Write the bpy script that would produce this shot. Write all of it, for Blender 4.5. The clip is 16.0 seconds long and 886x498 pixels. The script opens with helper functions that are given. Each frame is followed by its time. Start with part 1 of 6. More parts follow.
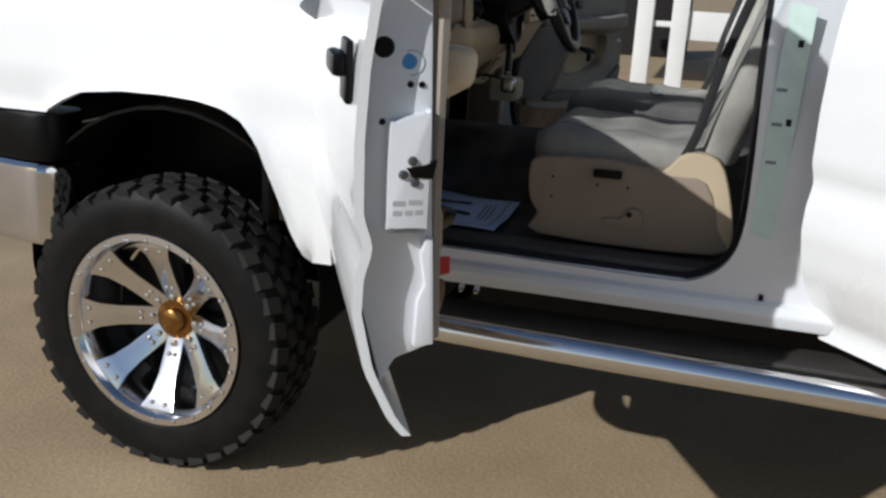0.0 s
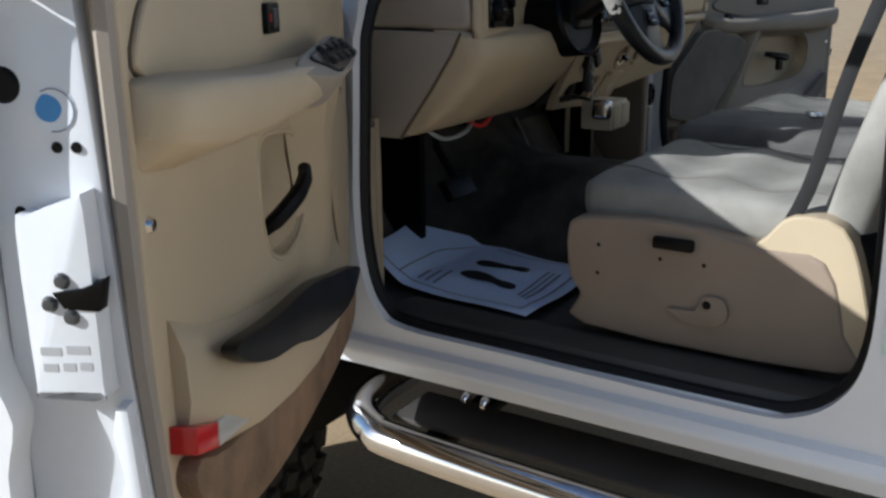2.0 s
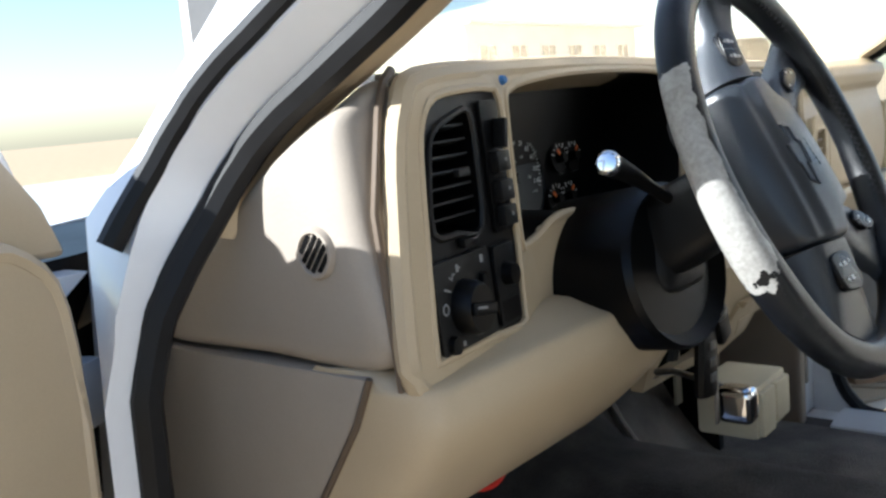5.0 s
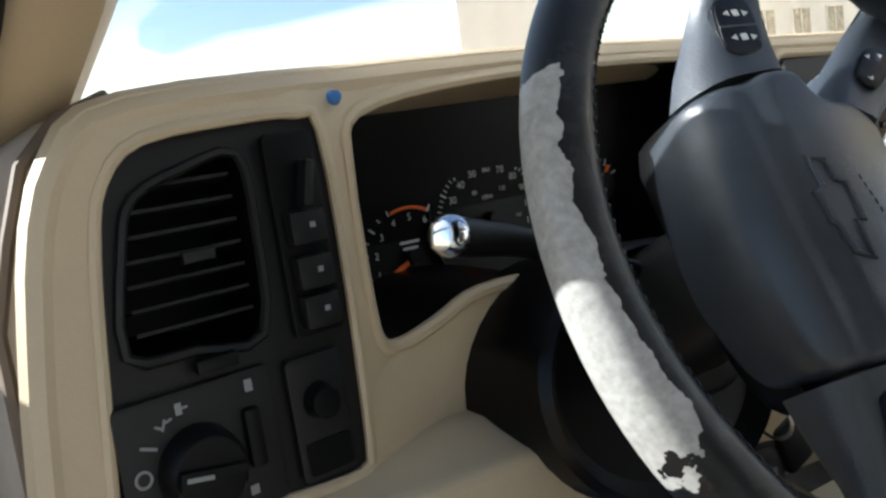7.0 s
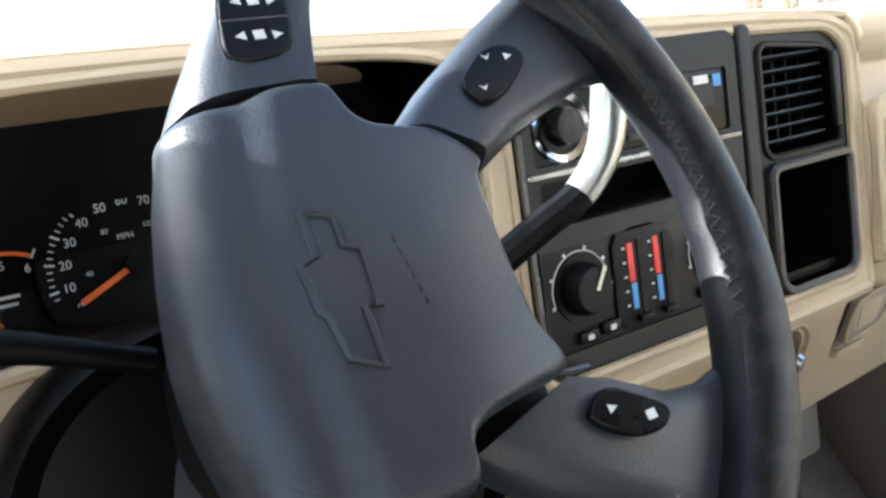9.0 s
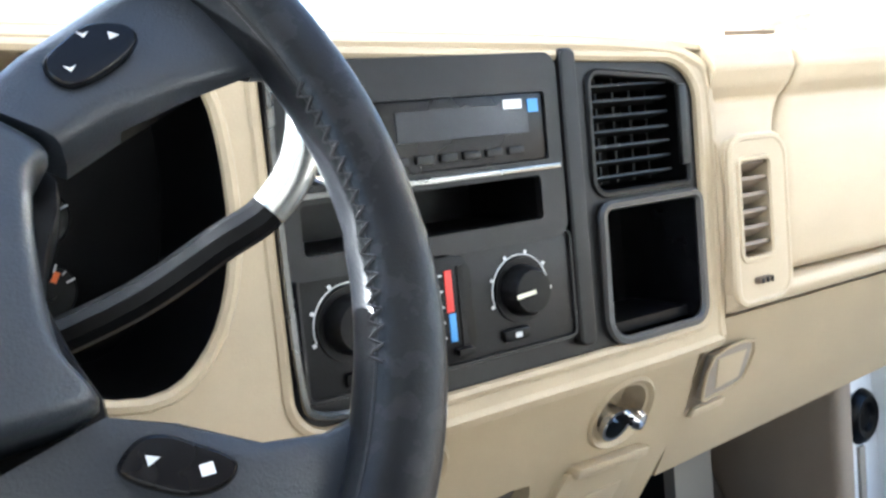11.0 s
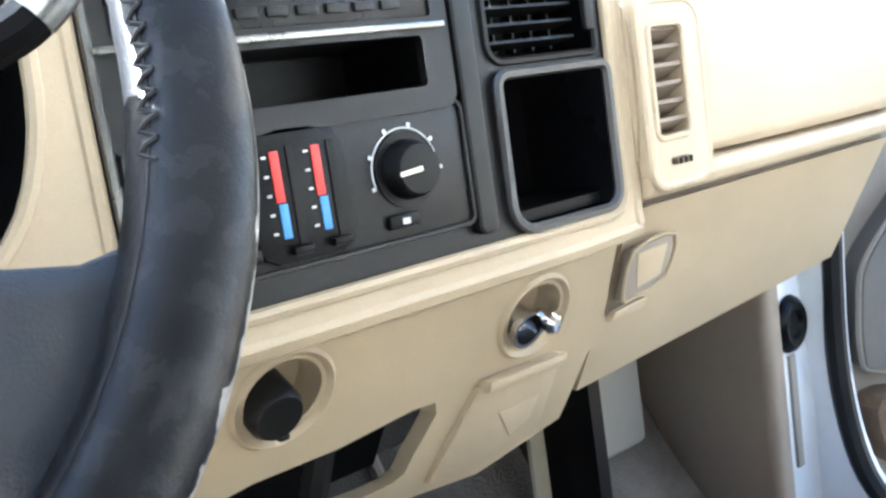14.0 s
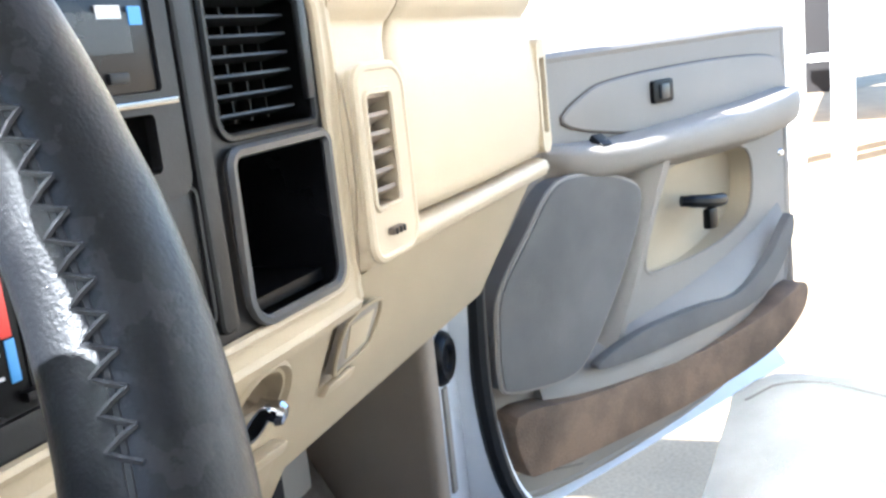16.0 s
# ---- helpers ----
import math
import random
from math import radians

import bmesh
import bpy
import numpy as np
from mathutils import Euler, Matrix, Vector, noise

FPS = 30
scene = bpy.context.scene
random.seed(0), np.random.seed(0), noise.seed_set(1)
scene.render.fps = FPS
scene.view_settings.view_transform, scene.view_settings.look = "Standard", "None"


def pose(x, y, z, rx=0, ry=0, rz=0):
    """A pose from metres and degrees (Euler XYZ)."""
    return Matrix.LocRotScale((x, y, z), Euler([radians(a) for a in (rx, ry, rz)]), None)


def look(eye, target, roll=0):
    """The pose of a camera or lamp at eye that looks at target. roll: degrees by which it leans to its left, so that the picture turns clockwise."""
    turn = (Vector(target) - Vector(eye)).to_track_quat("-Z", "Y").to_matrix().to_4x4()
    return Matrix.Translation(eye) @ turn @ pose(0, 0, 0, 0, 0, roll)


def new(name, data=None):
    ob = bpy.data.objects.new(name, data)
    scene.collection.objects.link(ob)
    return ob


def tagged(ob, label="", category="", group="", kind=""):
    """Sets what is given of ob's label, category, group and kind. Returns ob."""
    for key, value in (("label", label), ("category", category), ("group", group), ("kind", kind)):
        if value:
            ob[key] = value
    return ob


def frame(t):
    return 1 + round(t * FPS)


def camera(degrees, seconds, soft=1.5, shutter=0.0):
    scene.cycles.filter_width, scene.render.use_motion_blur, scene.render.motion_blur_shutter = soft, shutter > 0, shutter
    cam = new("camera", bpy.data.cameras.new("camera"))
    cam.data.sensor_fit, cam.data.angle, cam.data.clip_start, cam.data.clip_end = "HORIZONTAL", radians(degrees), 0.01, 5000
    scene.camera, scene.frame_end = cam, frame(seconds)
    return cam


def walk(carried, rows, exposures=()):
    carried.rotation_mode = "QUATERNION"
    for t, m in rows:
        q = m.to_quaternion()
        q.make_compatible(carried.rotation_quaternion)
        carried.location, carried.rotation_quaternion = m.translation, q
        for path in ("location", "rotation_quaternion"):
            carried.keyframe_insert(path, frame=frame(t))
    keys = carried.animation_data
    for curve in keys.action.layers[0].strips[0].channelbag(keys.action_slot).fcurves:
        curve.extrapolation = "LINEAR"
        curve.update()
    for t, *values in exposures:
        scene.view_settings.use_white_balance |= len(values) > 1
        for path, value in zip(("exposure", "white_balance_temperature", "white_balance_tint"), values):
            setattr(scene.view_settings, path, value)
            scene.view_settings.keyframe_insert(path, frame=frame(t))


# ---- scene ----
cam = camera(50.8, 16.0, 2.6)

PATH = [
    (0, (-3.21, -0.681, 1.47), (-1.361, -0.171, 0.904), 3.2),
    (0.5, (-2.996, -0.771, 1.456), (-1.127, -0.32, 0.908), 2.5),
    (1, (-2.782, -0.829, 1.46), (-0.976, -0.184, 0.891), -1.7),
    (1.5, (-2.542, -0.935, 1.45), (-0.866, -0.011, 0.868), 1.5),
    (2, (-2.33, -0.963, 1.442), (-0.714, 0.078, 0.888), -0.6),
    (2.5, (-2.131, -0.892, 1.457), (-0.557, 0.253, 0.997), -1.6),
    (3, (-1.939, -0.83, 1.468), (-0.473, 0.454, 1.021), -2.6),
    (3.5, (-1.726, -0.778, 1.483), (-0.289, 0.54, 1.04), -1.0),
    (4, (-1.542, -0.643, 1.499), (0.011, 0.556, 1.111), -3.6),
    (4.2, (-1.478, -0.59, 1.511), (0.103, 0.582, 1.156), -4.4),
    (6.3, (-0.974, -0.467, 1.554), (0.293, 1.055, 1.271), -7.0),
    (6.5, (-0.929, -0.473, 1.547), (0.295, 1.082, 1.255), -7.2),
    (7, (-0.829, -0.493, 1.545), (0.264, 1.157, 1.259), -7.4),
    (7.5, (-0.738, -0.5, 1.542), (0.245, 1.225, 1.302), -9.9),
    (8, (-0.657, -0.501, 1.541), (0.39, 1.18, 1.261), -7.4),
    (8.5, (-0.58, -0.488, 1.539), (0.52, 1.15, 1.211), -9.0),
    (9, (-0.532, -0.496, 1.531), (0.562, 1.147, 1.212), -8.4),
    (9.5, (-0.487, -0.509, 1.532), (0.552, 1.171, 1.221), -8.5),
    (10, (-0.439, -0.519, 1.529), (0.657, 1.135, 1.282), -7.9),
    (12.3, (-0.299, -0.536, 1.448), (0.795, 1.115, 1.165), -3.5),
    (12.5, (-0.293, -0.522, 1.446), (0.77, 1.143, 1.128), -4.4),
    (13, (-0.298, -0.511, 1.395), (0.728, 1.177, 1.082), -5.4),
    (13.5, (-0.297, -0.488, 1.404), (0.804, 1.154, 1.107), -6.3),
    (14, (-0.29, -0.472, 1.413), (0.941, 1.073, 1.102), -8.4),
    (14.5, (-0.306, -0.441, 1.405), (1.105, 0.931, 1.051), -8.2),
    (15, (-0.32, -0.39, 1.412), (1.251, 0.79, 1.042), -4.4),
    (15.5, (-0.319, -0.373, 1.449), (1.374, 0.621, 1.067), -5.4),
    (16, (-0.308, -0.343, 1.478), (1.465, 0.481, 1.055), -6.1),
]
walk(cam, [(t, look(eye, target, roll)) for t, eye, target, roll in PATH], exposures=[(0, -0.25, 5850, 9), (1, 0.05, 5700, 8), (1.5, 0.2, 5700, 8), (2, 0.45, 5700, 8), (2.5, 0.9, 5700, 8), (3, 1.35, 5700, 8), (4, 1.95, 5700, 8), (4.2, 1.95, 5700, 8), (6.3, 1.35, 5750, 6), (7, 1.58, 5800, 6), (8, 1.92, 5800, 6), (9, 2.72, 5750, 8), (10, 3.33, 5650, 8), (12.3, 3.38, 5400, 8), (14, 3.72, 5400, 8), (15, 3.82, 5430, 8), (16, 3.5, 5500, 9)])

# ---- light ----
world = bpy.data.worlds.new("world")
scene.world = world
world.use_nodes = True
wn = world.node_tree
sky = wn.nodes.new("ShaderNodeTexSky")
sky.sky_type = 'NISHITA'
sky.sun_disc = False
SUN_DIR = Vector((-1.0, 0.71, 0.70)).normalized()      # towards the sun
sky.sun_elevation = math.asin(SUN_DIR.z)
sky.sun_rotation = math.atan2(SUN_DIR.x, SUN_DIR.y)
sky.air_density, sky.dust_density = 1.0, 0.8
wn.links.new(sky.outputs[0], wn.nodes["Background"].inputs[0])
wn.nodes["Background"].inputs[1].default_value = 0.075
sun = new("sun", bpy.data.lights.new("sun", 'SUN'))
sun.data.energy, sun.data.angle, sun.data.color = 5.0, radians(0.53), (1.0, 0.95, 0.87)
sun.matrix_world = look((0, 0, 30), (-SUN_DIR.x * 10, -SUN_DIR.y * 10, 30 - SUN_DIR.z * 10))


# ---- materials ----
def mat(name, col, rough=0.5, metal=0.0, vary=0.12, scale=6.0, fine=220.0, bump=0.15, depth=0.001, col2=None, mix=0.5, coat=0.0, spec=0.5):
    """A surface with slow stains, fine grain and relief; sizes in waves per metre."""
    m = bpy.data.materials.new(name)
    m.use_nodes = True
    nt = m.node_tree
    b = nt.nodes["Principled BSDF"]
    tc = nt.nodes.new("ShaderNodeTexCoord")
    n1 = nt.nodes.new("ShaderNodeTexNoise")
    n1.inputs["Scale"].default_value, n1.inputs["Detail"].default_value = scale, 5
    n2 = nt.nodes.new("ShaderNodeTexNoise")
    n2.inputs["Scale"].default_value, n2.inputs["Detail"].default_value = fine, 3
    for n in (n1, n2):
        nt.links.new(tc.outputs["Object"], n.inputs["Vector"])
    ramp = nt.nodes.new("ShaderNodeValToRGB")
    c2 = col2 or tuple(c * (1 - vary * 1.6) for c in col)
    ramp.color_ramp.elements[0].color, ramp.color_ramp.elements[1].color = (*c2, 1), (*col, 1)
    ramp.color_ramp.elements[0].position, ramp.color_ramp.elements[1].position = 0.5 - mix * 0.36, 0.5 + mix * 0.36
    nt.links.new(n1.outputs["Fac"], ramp.inputs["Fac"])
    mx = nt.nodes.new("ShaderNodeMix")
    mx.data_type, mx.blend_type = 'RGBA', 'MULTIPLY'
    mx.inputs["Factor"].default_value = vary
    nt.links.new(ramp.outputs[0], mx.inputs["A"])
    nt.links.new(n2.outputs["Fac"], mx.inputs["B"])
    nt.links.new(mx.outputs["Result"], b.inputs["Base Color"])
    mr = nt.nodes.new("ShaderNodeMapRange")
    mr.inputs["To Min"].default_value, mr.inputs["To Max"].default_value = max(rough - 0.12 * (rough > .15), 0.02), min(rough + 0.1, 1)
    nt.links.new(n1.outputs["Fac"], mr.inputs["Value"])
    nt.links.new(mr.outputs[0], b.inputs["Roughness"])
    b.inputs["Metallic"].default_value = metal
    b.inputs["Specular IOR Level"].default_value = spec
    if coat:
        b.inputs["Coat Weight"].default_value, b.inputs["Coat Roughness"].default_value = coat, 0.04
    if bump:
        bp = nt.nodes.new("ShaderNodeBump")
        bp.inputs["Strength"].default_value, bp.inputs["Distance"].default_value = bump, depth
        nt.links.new(n2.outputs["Fac"], bp.inputs["Height"])
        nt.links.new(bp.outputs[0], b.inputs["Normal"])
    return m


def glass(name, tint=(1, 1, 1), rough=0.0):
    m = bpy.data.materials.new(name)
    m.use_nodes = True
    nt = m.node_tree
    nt.nodes.remove(nt.nodes["Principled BSDF"])
    tr, gl, mx, lw, pw, ad = (nt.nodes.new("ShaderNode" + k) for k in ("BsdfTransparent", "BsdfGlossy", "MixShader", "LayerWeight", "Math", "Math"))
    tr.inputs[0].default_value = (*tint, 1)
    gl.inputs["Roughness"].default_value = rough
    lw.inputs[0].default_value = 0.5
    pw.operation, pw.inputs[1].default_value = 'POWER', 5.0
    ad.operation, ad.inputs[1].default_value, ad.inputs[2].default_value = 'MULTIPLY_ADD', 0.9, 0.04
    nt.links.new(lw.outputs["Facing"], pw.inputs[0])
    nt.links.new(pw.outputs[0], ad.inputs[0])
    nt.links.new(ad.outputs[0], mx.inputs[0])
    nt.links.new(tr.outputs[0], mx.inputs[1])
    nt.links.new(gl.outputs[0], mx.inputs[2])
    nt.links.new(mx.outputs[0], nt.nodes["Material Output"].inputs[0])
    return m


WHITE = mat("white_paint", (0.80, 0.80, 0.80), 0.30, vary=0.04, scale=2, fine=60, bump=0.0, coat=0.6)
CHROME = mat("chrome", (0.80, 0.80, 0.82), 0.06, 1.0, vary=0.06, scale=5, fine=90, bump=0.05)
RUBBER = mat("rubber", (0.006, 0.006, 0.0062), 0.5, vary=0.4, scale=14, fine=160, bump=0.2, col2=(0.012, 0.011, 0.010), spec=0.12)
SEAL = mat("seal_rubber", (0.008, 0.008, 0.009), 0.55, vary=0.3, scale=14, fine=160, bump=0.2, spec=0.3)
TAN = mat("tan_plastic", (0.45, 0.358, 0.232), 0.55, vary=0.10, scale=4, fine=520, bump=0.25, depth=0.0006)
TAN_L = mat("tan_light_plastic", (0.51, 0.412, 0.275), 0.5, vary=0.10, scale=4, fine=520, bump=0.25, depth=0.0006)
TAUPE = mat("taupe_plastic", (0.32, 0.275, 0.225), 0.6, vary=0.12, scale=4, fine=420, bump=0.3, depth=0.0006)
DARK = mat("dark_plastic", (0.0085, 0.0083, 0.0083), 0.45, vary=0.25, scale=6, fine=480, bump=0.2, depth=0.0005, spec=0.3)
BLACK = mat("black_plastic", (0.0024, 0.0024, 0.0027), 0.40, vary=0.25, scale=6, fine=300, bump=0.15, depth=0.0005, spec=0.17)
PIANO = mat("gloss_black", (0.005, 0.005, 0.006), 0.28, vary=0.2, scale=6, fine=200, bump=0.0, spec=0.2)
LEATHER = mat("dark_leather", (0.019, 0.024, 0.032), 0.36, spec=0.5, vary=0.35, scale=9, fine=800, bump=0.45, depth=0.0006, col2=(0.028, 0.032, 0.038))
CARPET = mat("grey_carpet", (0.13, 0.112, 0.096), 0.95, vary=0.5, scale=8, fine=260, bump=0.9, depth=0.004)
CLOTH = mat("seat_cloth", (0.36, 0.345, 0.31), 0.9, vary=0.25, scale=7, fine=600, bump=0.6, depth=0.002)
SEATPL = mat("seat_plastic", (0.29, 0.225, 0.165), 0.6, vary=0.12, scale=5, fine=400, bump=0.3, depth=0.0006)
STEEL = mat("bare_steel", (0.42, 0.42, 0.42), 0.35, 1.0, vary=0.3, scale=20, fine=160, bump=0.2)
GROUND = mat("dusty_concrete", (0.53, 0.39, 0.23), 0.95, vary=0.55, scale=2.2, fine=70, bump=0.6, depth=0.004, col2=(0.41, 0.30, 0.175))
WHITEPR = mat("white_print", (0.62, 0.62, 0.61), 0.6, vary=0.05, bump=0.0)
GREYPR = mat("grey_print", (0.20, 0.20, 0.20), 0.6, vary=0.05, bump=0.0)
REDPR = mat("red_print", (0.65, 0.03, 0.02), 0.5, vary=0.05, bump=0.0)
BLUEPR = mat("blue_print", (0.06, 0.25, 0.55), 0.5, vary=0.05, bump=0.0)
ORANGE = mat("orange_needle", (0.85, 0.16, 0.02), 0.5, vary=0.05, bump=0.0)
REDLENS = mat("red_lens", (0.55, 0.015, 0.015), 0.2, vary=0.1, bump=0.1)
PAPER = mat("paper_mat", (0.62, 0.74, 1.0), 0.8, vary=0.10, scale=5, fine=120, bump=0.25, depth=0.002)
INK = mat("black_ink", (0.012, 0.012, 0.014), 0.7, vary=0.1, bump=0.0)
GLASS = glass("clear_glass", (0.97, 0.99, 0.98))
STUCCO = mat("white_wall", (0.78, 0.77, 0.74), 0.9, vary=0.10, scale=0.8, fine=30, bump=0.3, depth=0.01)



def thick_glass(name, col):
    m = bpy.data.materials.new(name)
    m.use_nodes = True
    b = m.node_tree.nodes["Principled BSDF"]
    b.inputs["Base Color"].default_value = (*col, 1)
    b.inputs["Roughness"].default_value = 0.0
    b.inputs["IOR"].default_value = 1.45
    b.inputs["Transmission Weight"].default_value = 1.0
    return m


WSGLASS = thick_glass("windscreen_glass", (0.97, 0.985, 0.98))
GUIDE = mat("glass_guide", (0.30, 0.42, 0.38), 0.3, vary=0.1, bump=0.0)
SILLTR = mat("sill_plastic", (0.062, 0.057, 0.053), 0.6, vary=0.2, scale=6, fine=420, bump=0.3, depth=0.0006)
LABEL = mat("label_paper", (0.62, 0.76, 0.70), 0.55, vary=0.08, scale=20, fine=90, bump=0.1)
INKG = mat("grey_ink", (0.22, 0.23, 0.30), 0.7, vary=0.1, bump=0.0)
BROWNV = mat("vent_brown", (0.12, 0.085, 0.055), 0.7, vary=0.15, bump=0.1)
BLUEDOT = mat("blue_lens", (0.05, 0.16, 0.40), 0.15, vary=0.1, bump=0.0)
CHROMEG = mat("satin_silver", (0.62, 0.62, 0.58), 0.25, 0.85, vary=0.15, scale=20, fine=140, bump=0.1)
SCREEN = mat("dead_screen", (0.008, 0.010, 0.016), 0.2, vary=0.1, bump=0.0, spec=0.25)
CREAMPR = mat("cream_print", (0.75, 0.70, 0.52), 0.5, vary=0.05, bump=0.0)
DARKG = mat("grey_plastic", (0.060, 0.060, 0.060), 0.35, vary=0.15, scale=8, fine=300, bump=0.15, depth=0.0005)
STITCH = mat("grey_thread", (0.009, 0.010, 0.013), 0.7, vary=0.2, bump=0.1)
TRIMS = mat("trim_silver", (0.30, 0.30, 0.29), 0.28, 0.9, vary=0.2, scale=20, fine=140, bump=0.1)
BELT = mat("belt_web", (0.010, 0.010, 0.011), 0.8, vary=0.2, scale=12, fine=700, bump=0.5)
DARKCL = mat("dark_cloth", (0.15, 0.145, 0.14), 0.95, vary=0.3, scale=7, fine=600, bump=0.6, depth=0.002)
CREAMB = mat("cream_plastic", (0.52, 0.46, 0.33), 0.55, vary=0.12, scale=9, fine=300, bump=0.2)
GREYW = mat("grey_wire", (0.35, 0.35, 0.35), 0.6, vary=0.1, bump=0.0)
RIML = mat("worn_lit_rim_leather", (0.008, 0.009, 0.011), 0.36, vary=0.45, scale=14, fine=900, bump=0.25, depth=0.0006, spec=0.26, col2=(0.004, 0.0045, 0.006))


def worn_lit_leather(m):
    """Scuffs all round, and on one side the dark finish has flaked off in a ragged band; its pale colour also carries
    sunlight.
    """
    nt = m.node_tree
    N = lambda k, **kw: nt.nodes.new("ShaderNode" + k)
    bsdf = nt.nodes["Principled BSDF"]
    old = bsdf.inputs["Base Color"].links[0].from_socket
    tc, sp = N("TexCoord"), N("SeparateXYZ")
    nt.links.new(tc.outputs["Object"], sp.inputs[0])

    def math_node(op, a, b):
        n = N("Math")
        n.operation = op
        for i, v in enumerate((a, b)):
            if isinstance(v, (int, float)):
                n.inputs[i].default_value = v
            else:
                nt.links.new(v, n.inputs[i])
        return n.outputs[0]
    rad = math_node('SQRT', math_node('ADD', math_node('MULTIPLY', sp.outputs[0], sp.outputs[0]), math_node('MULTIPLY', sp.outputs[1], sp.outputs[1])), 0)
    nz, nf = N("TexNoise"), N("TexNoise")
    for n, sc, dt in ((nz, 75, 8), (nf, 260, 4)):
        n.inputs["Scale"].default_value, n.inputs["Detail"].default_value = sc, dt
        nt.links.new(tc.outputs["Object"], n.inputs["Vector"])
    edge = math_node('ADD', rad, math_node('MULTIPLY', math_node('SUBTRACT', nz.outputs["Fac"], 0.5), 0.016))
    low = math_node('MULTIPLY', math_node('MAXIMUM', math_node('MULTIPLY', math_node('SUBTRACT', sp.outputs[1], 0.07), -1.0), 0.0), 0.07)
    bare = math_node('GREATER_THAN', math_node('ADD', edge, low), 0.2066)
    strip = math_node('GREATER_THAN', math_node('ADD', rad, math_node('MULTIPLY', math_node('SUBTRACT', nz.outputs["Fac"], 0.5), 0.010)), 0.2112)
    # the pale band is cut off where the sunlight on it ends
    side = math_node('MULTIPLY', math_node('LESS_THAN', math_node('ADD', sp.outputs[0], math_node('MULTIPLY', sp.outputs[1], 0.45)), -0.075), math_node('LESS_THAN', math_node('ADD', sp.outputs[1], math_node('MULTIPLY', nz.outputs["Fac"], 0.02)), 0.112))
    # outer edge strip: wear and a bright edge highlight in one pale colour
    other = math_node('MULTIPLY', strip, math_node('MULTIPLY', math_node('LESS_THAN', sp.outputs[1], 0.165), math_node('GREATER_THAN', sp.outputs[0], 0.06)))
    keep = math_node('GREATER_THAN', math_node('ADD', sp.outputs[1], math_node('MULTIPLY', nz.outputs["Fac"], 0.08)), -0.045)
    mask = math_node('MAXIMUM', math_node('MULTIPLY', math_node('MULTIPLY', bare, side), keep), other)
    front = math_node('GREATER_THAN', math_node('ADD', sp.outputs[2], math_node('MULTIPLY', nf.outputs["Fac"], 0.006)), 0.0150)
    patch = math_node('MULTIPLY', front, math_node('GREATER_THAN', math_node('ADD', nz.outputs["Fac"], math_node('MULTIPLY', nf.outputs["Fac"], 0.25)), 0.66))
    scuff = math_node('MULTIPLY', math_node('MAXIMUM', patch, math_node('GREATER_THAN', math_node('ADD', nf.outputs["Fac"], math_node('MULTIPLY', nz.outputs["Fac"], 0.6)), 1.0)), 0.2)
    a, b = N("Mix"), N("Mix")
    a.data_type = b.data_type = 'RGBA'
    nt.links.new(scuff, a.inputs["Factor"])
    nt.links.new(old, a.inputs["A"])
    a.inputs["B"].default_value = (0.040, 0.039, 0.040, 1)
    nt.links.new(mask, b.inputs["Factor"])
    nt.links.new(a.outputs["Result"], b.inputs["A"])
    cr = N("ValToRGB")
    cr.color_ramp.elements[0].color, cr.color_ramp.elements[1].color = (0.22, 0.212, 0.195, 1), (0.35, 0.342, 0.32, 1)
    cr.color_ramp.elements[0].position, cr.color_ramp.elements[1].position = 0.30, 0.62
    nt.links.new(math_node('ADD', math_node('MULTIPLY', nf.outputs["Fac"], 0.6), math_node('MULTIPLY', nz.outputs["Fac"], 0.4)), cr.inputs["Fac"])
    nt.links.new(cr.outputs[0], b.inputs["B"])
    nt.links.new(b.outputs["Result"], bsdf.inputs["Base Color"])


worn_lit_leather(RIML)
# nearly black: the deep shade behind the posts is put into this colour
BROWN_SHADE = mat("shaded_brown_wall", (0.010, 0.007, 0.006), 0.9, vary=0.3, scale=2, fine=40, bump=0.4, depth=0.01)

MATC = mat("beige_carpet", (0.24, 0.205, 0.17), 0.95, vary=0.4, scale=9, fine=260, bump=0.9, depth=0.004)


# ---- mesh tools ----
WORLD = {}


def thing(name, label, category, base=(0, 0, 0), m=None, group="", kind=""):
    ob = new(name)
    ob.matrix_world = m if m is not None else Matrix.Translation(base)
    WORLD[ob.name] = ob.matrix_world.copy()
    ob.empty_display_size = 0.1
    return tagged(ob, label, category, group, kind)


def part(name, bm, material, parent=None, label="", local=False, angle=35):
    """Links a bmesh as one mesh object; its points are in the world unless local."""
    me = bpy.data.meshes.new(name)
    if parent is not None and not local:
        bm.transform(WORLD[parent.name].inverted())
    bmesh.ops.recalc_face_normals(bm, faces=bm.faces)
    bm.to_mesh(me)
    bm.free()
    for p in me.polygons:
        p.use_smooth = True
    me.set_sharp_from_angle(angle=radians(angle))
    for mm in (material if isinstance(material, (list, tuple)) else [material]):
        me.materials.append(mm)
    ob = new(name, me)
    ob.parent = parent
    WORLD[ob.name] = WORLD[parent.name] if parent is not None else Matrix.Identity(4)
    return tagged(ob, label)


def bevelled(bm, r, seg=2, angle=30):
    if r > 0:
        es = [e for e in bm.edges if len(e.link_faces) == 2 and e.calc_face_angle(0) > radians(angle)]
        bmesh.ops.bevel(bm, geom=es, offset=r, segments=seg, affect='EDGES', profile=0.6, clamp_overlap=True)
    return bm


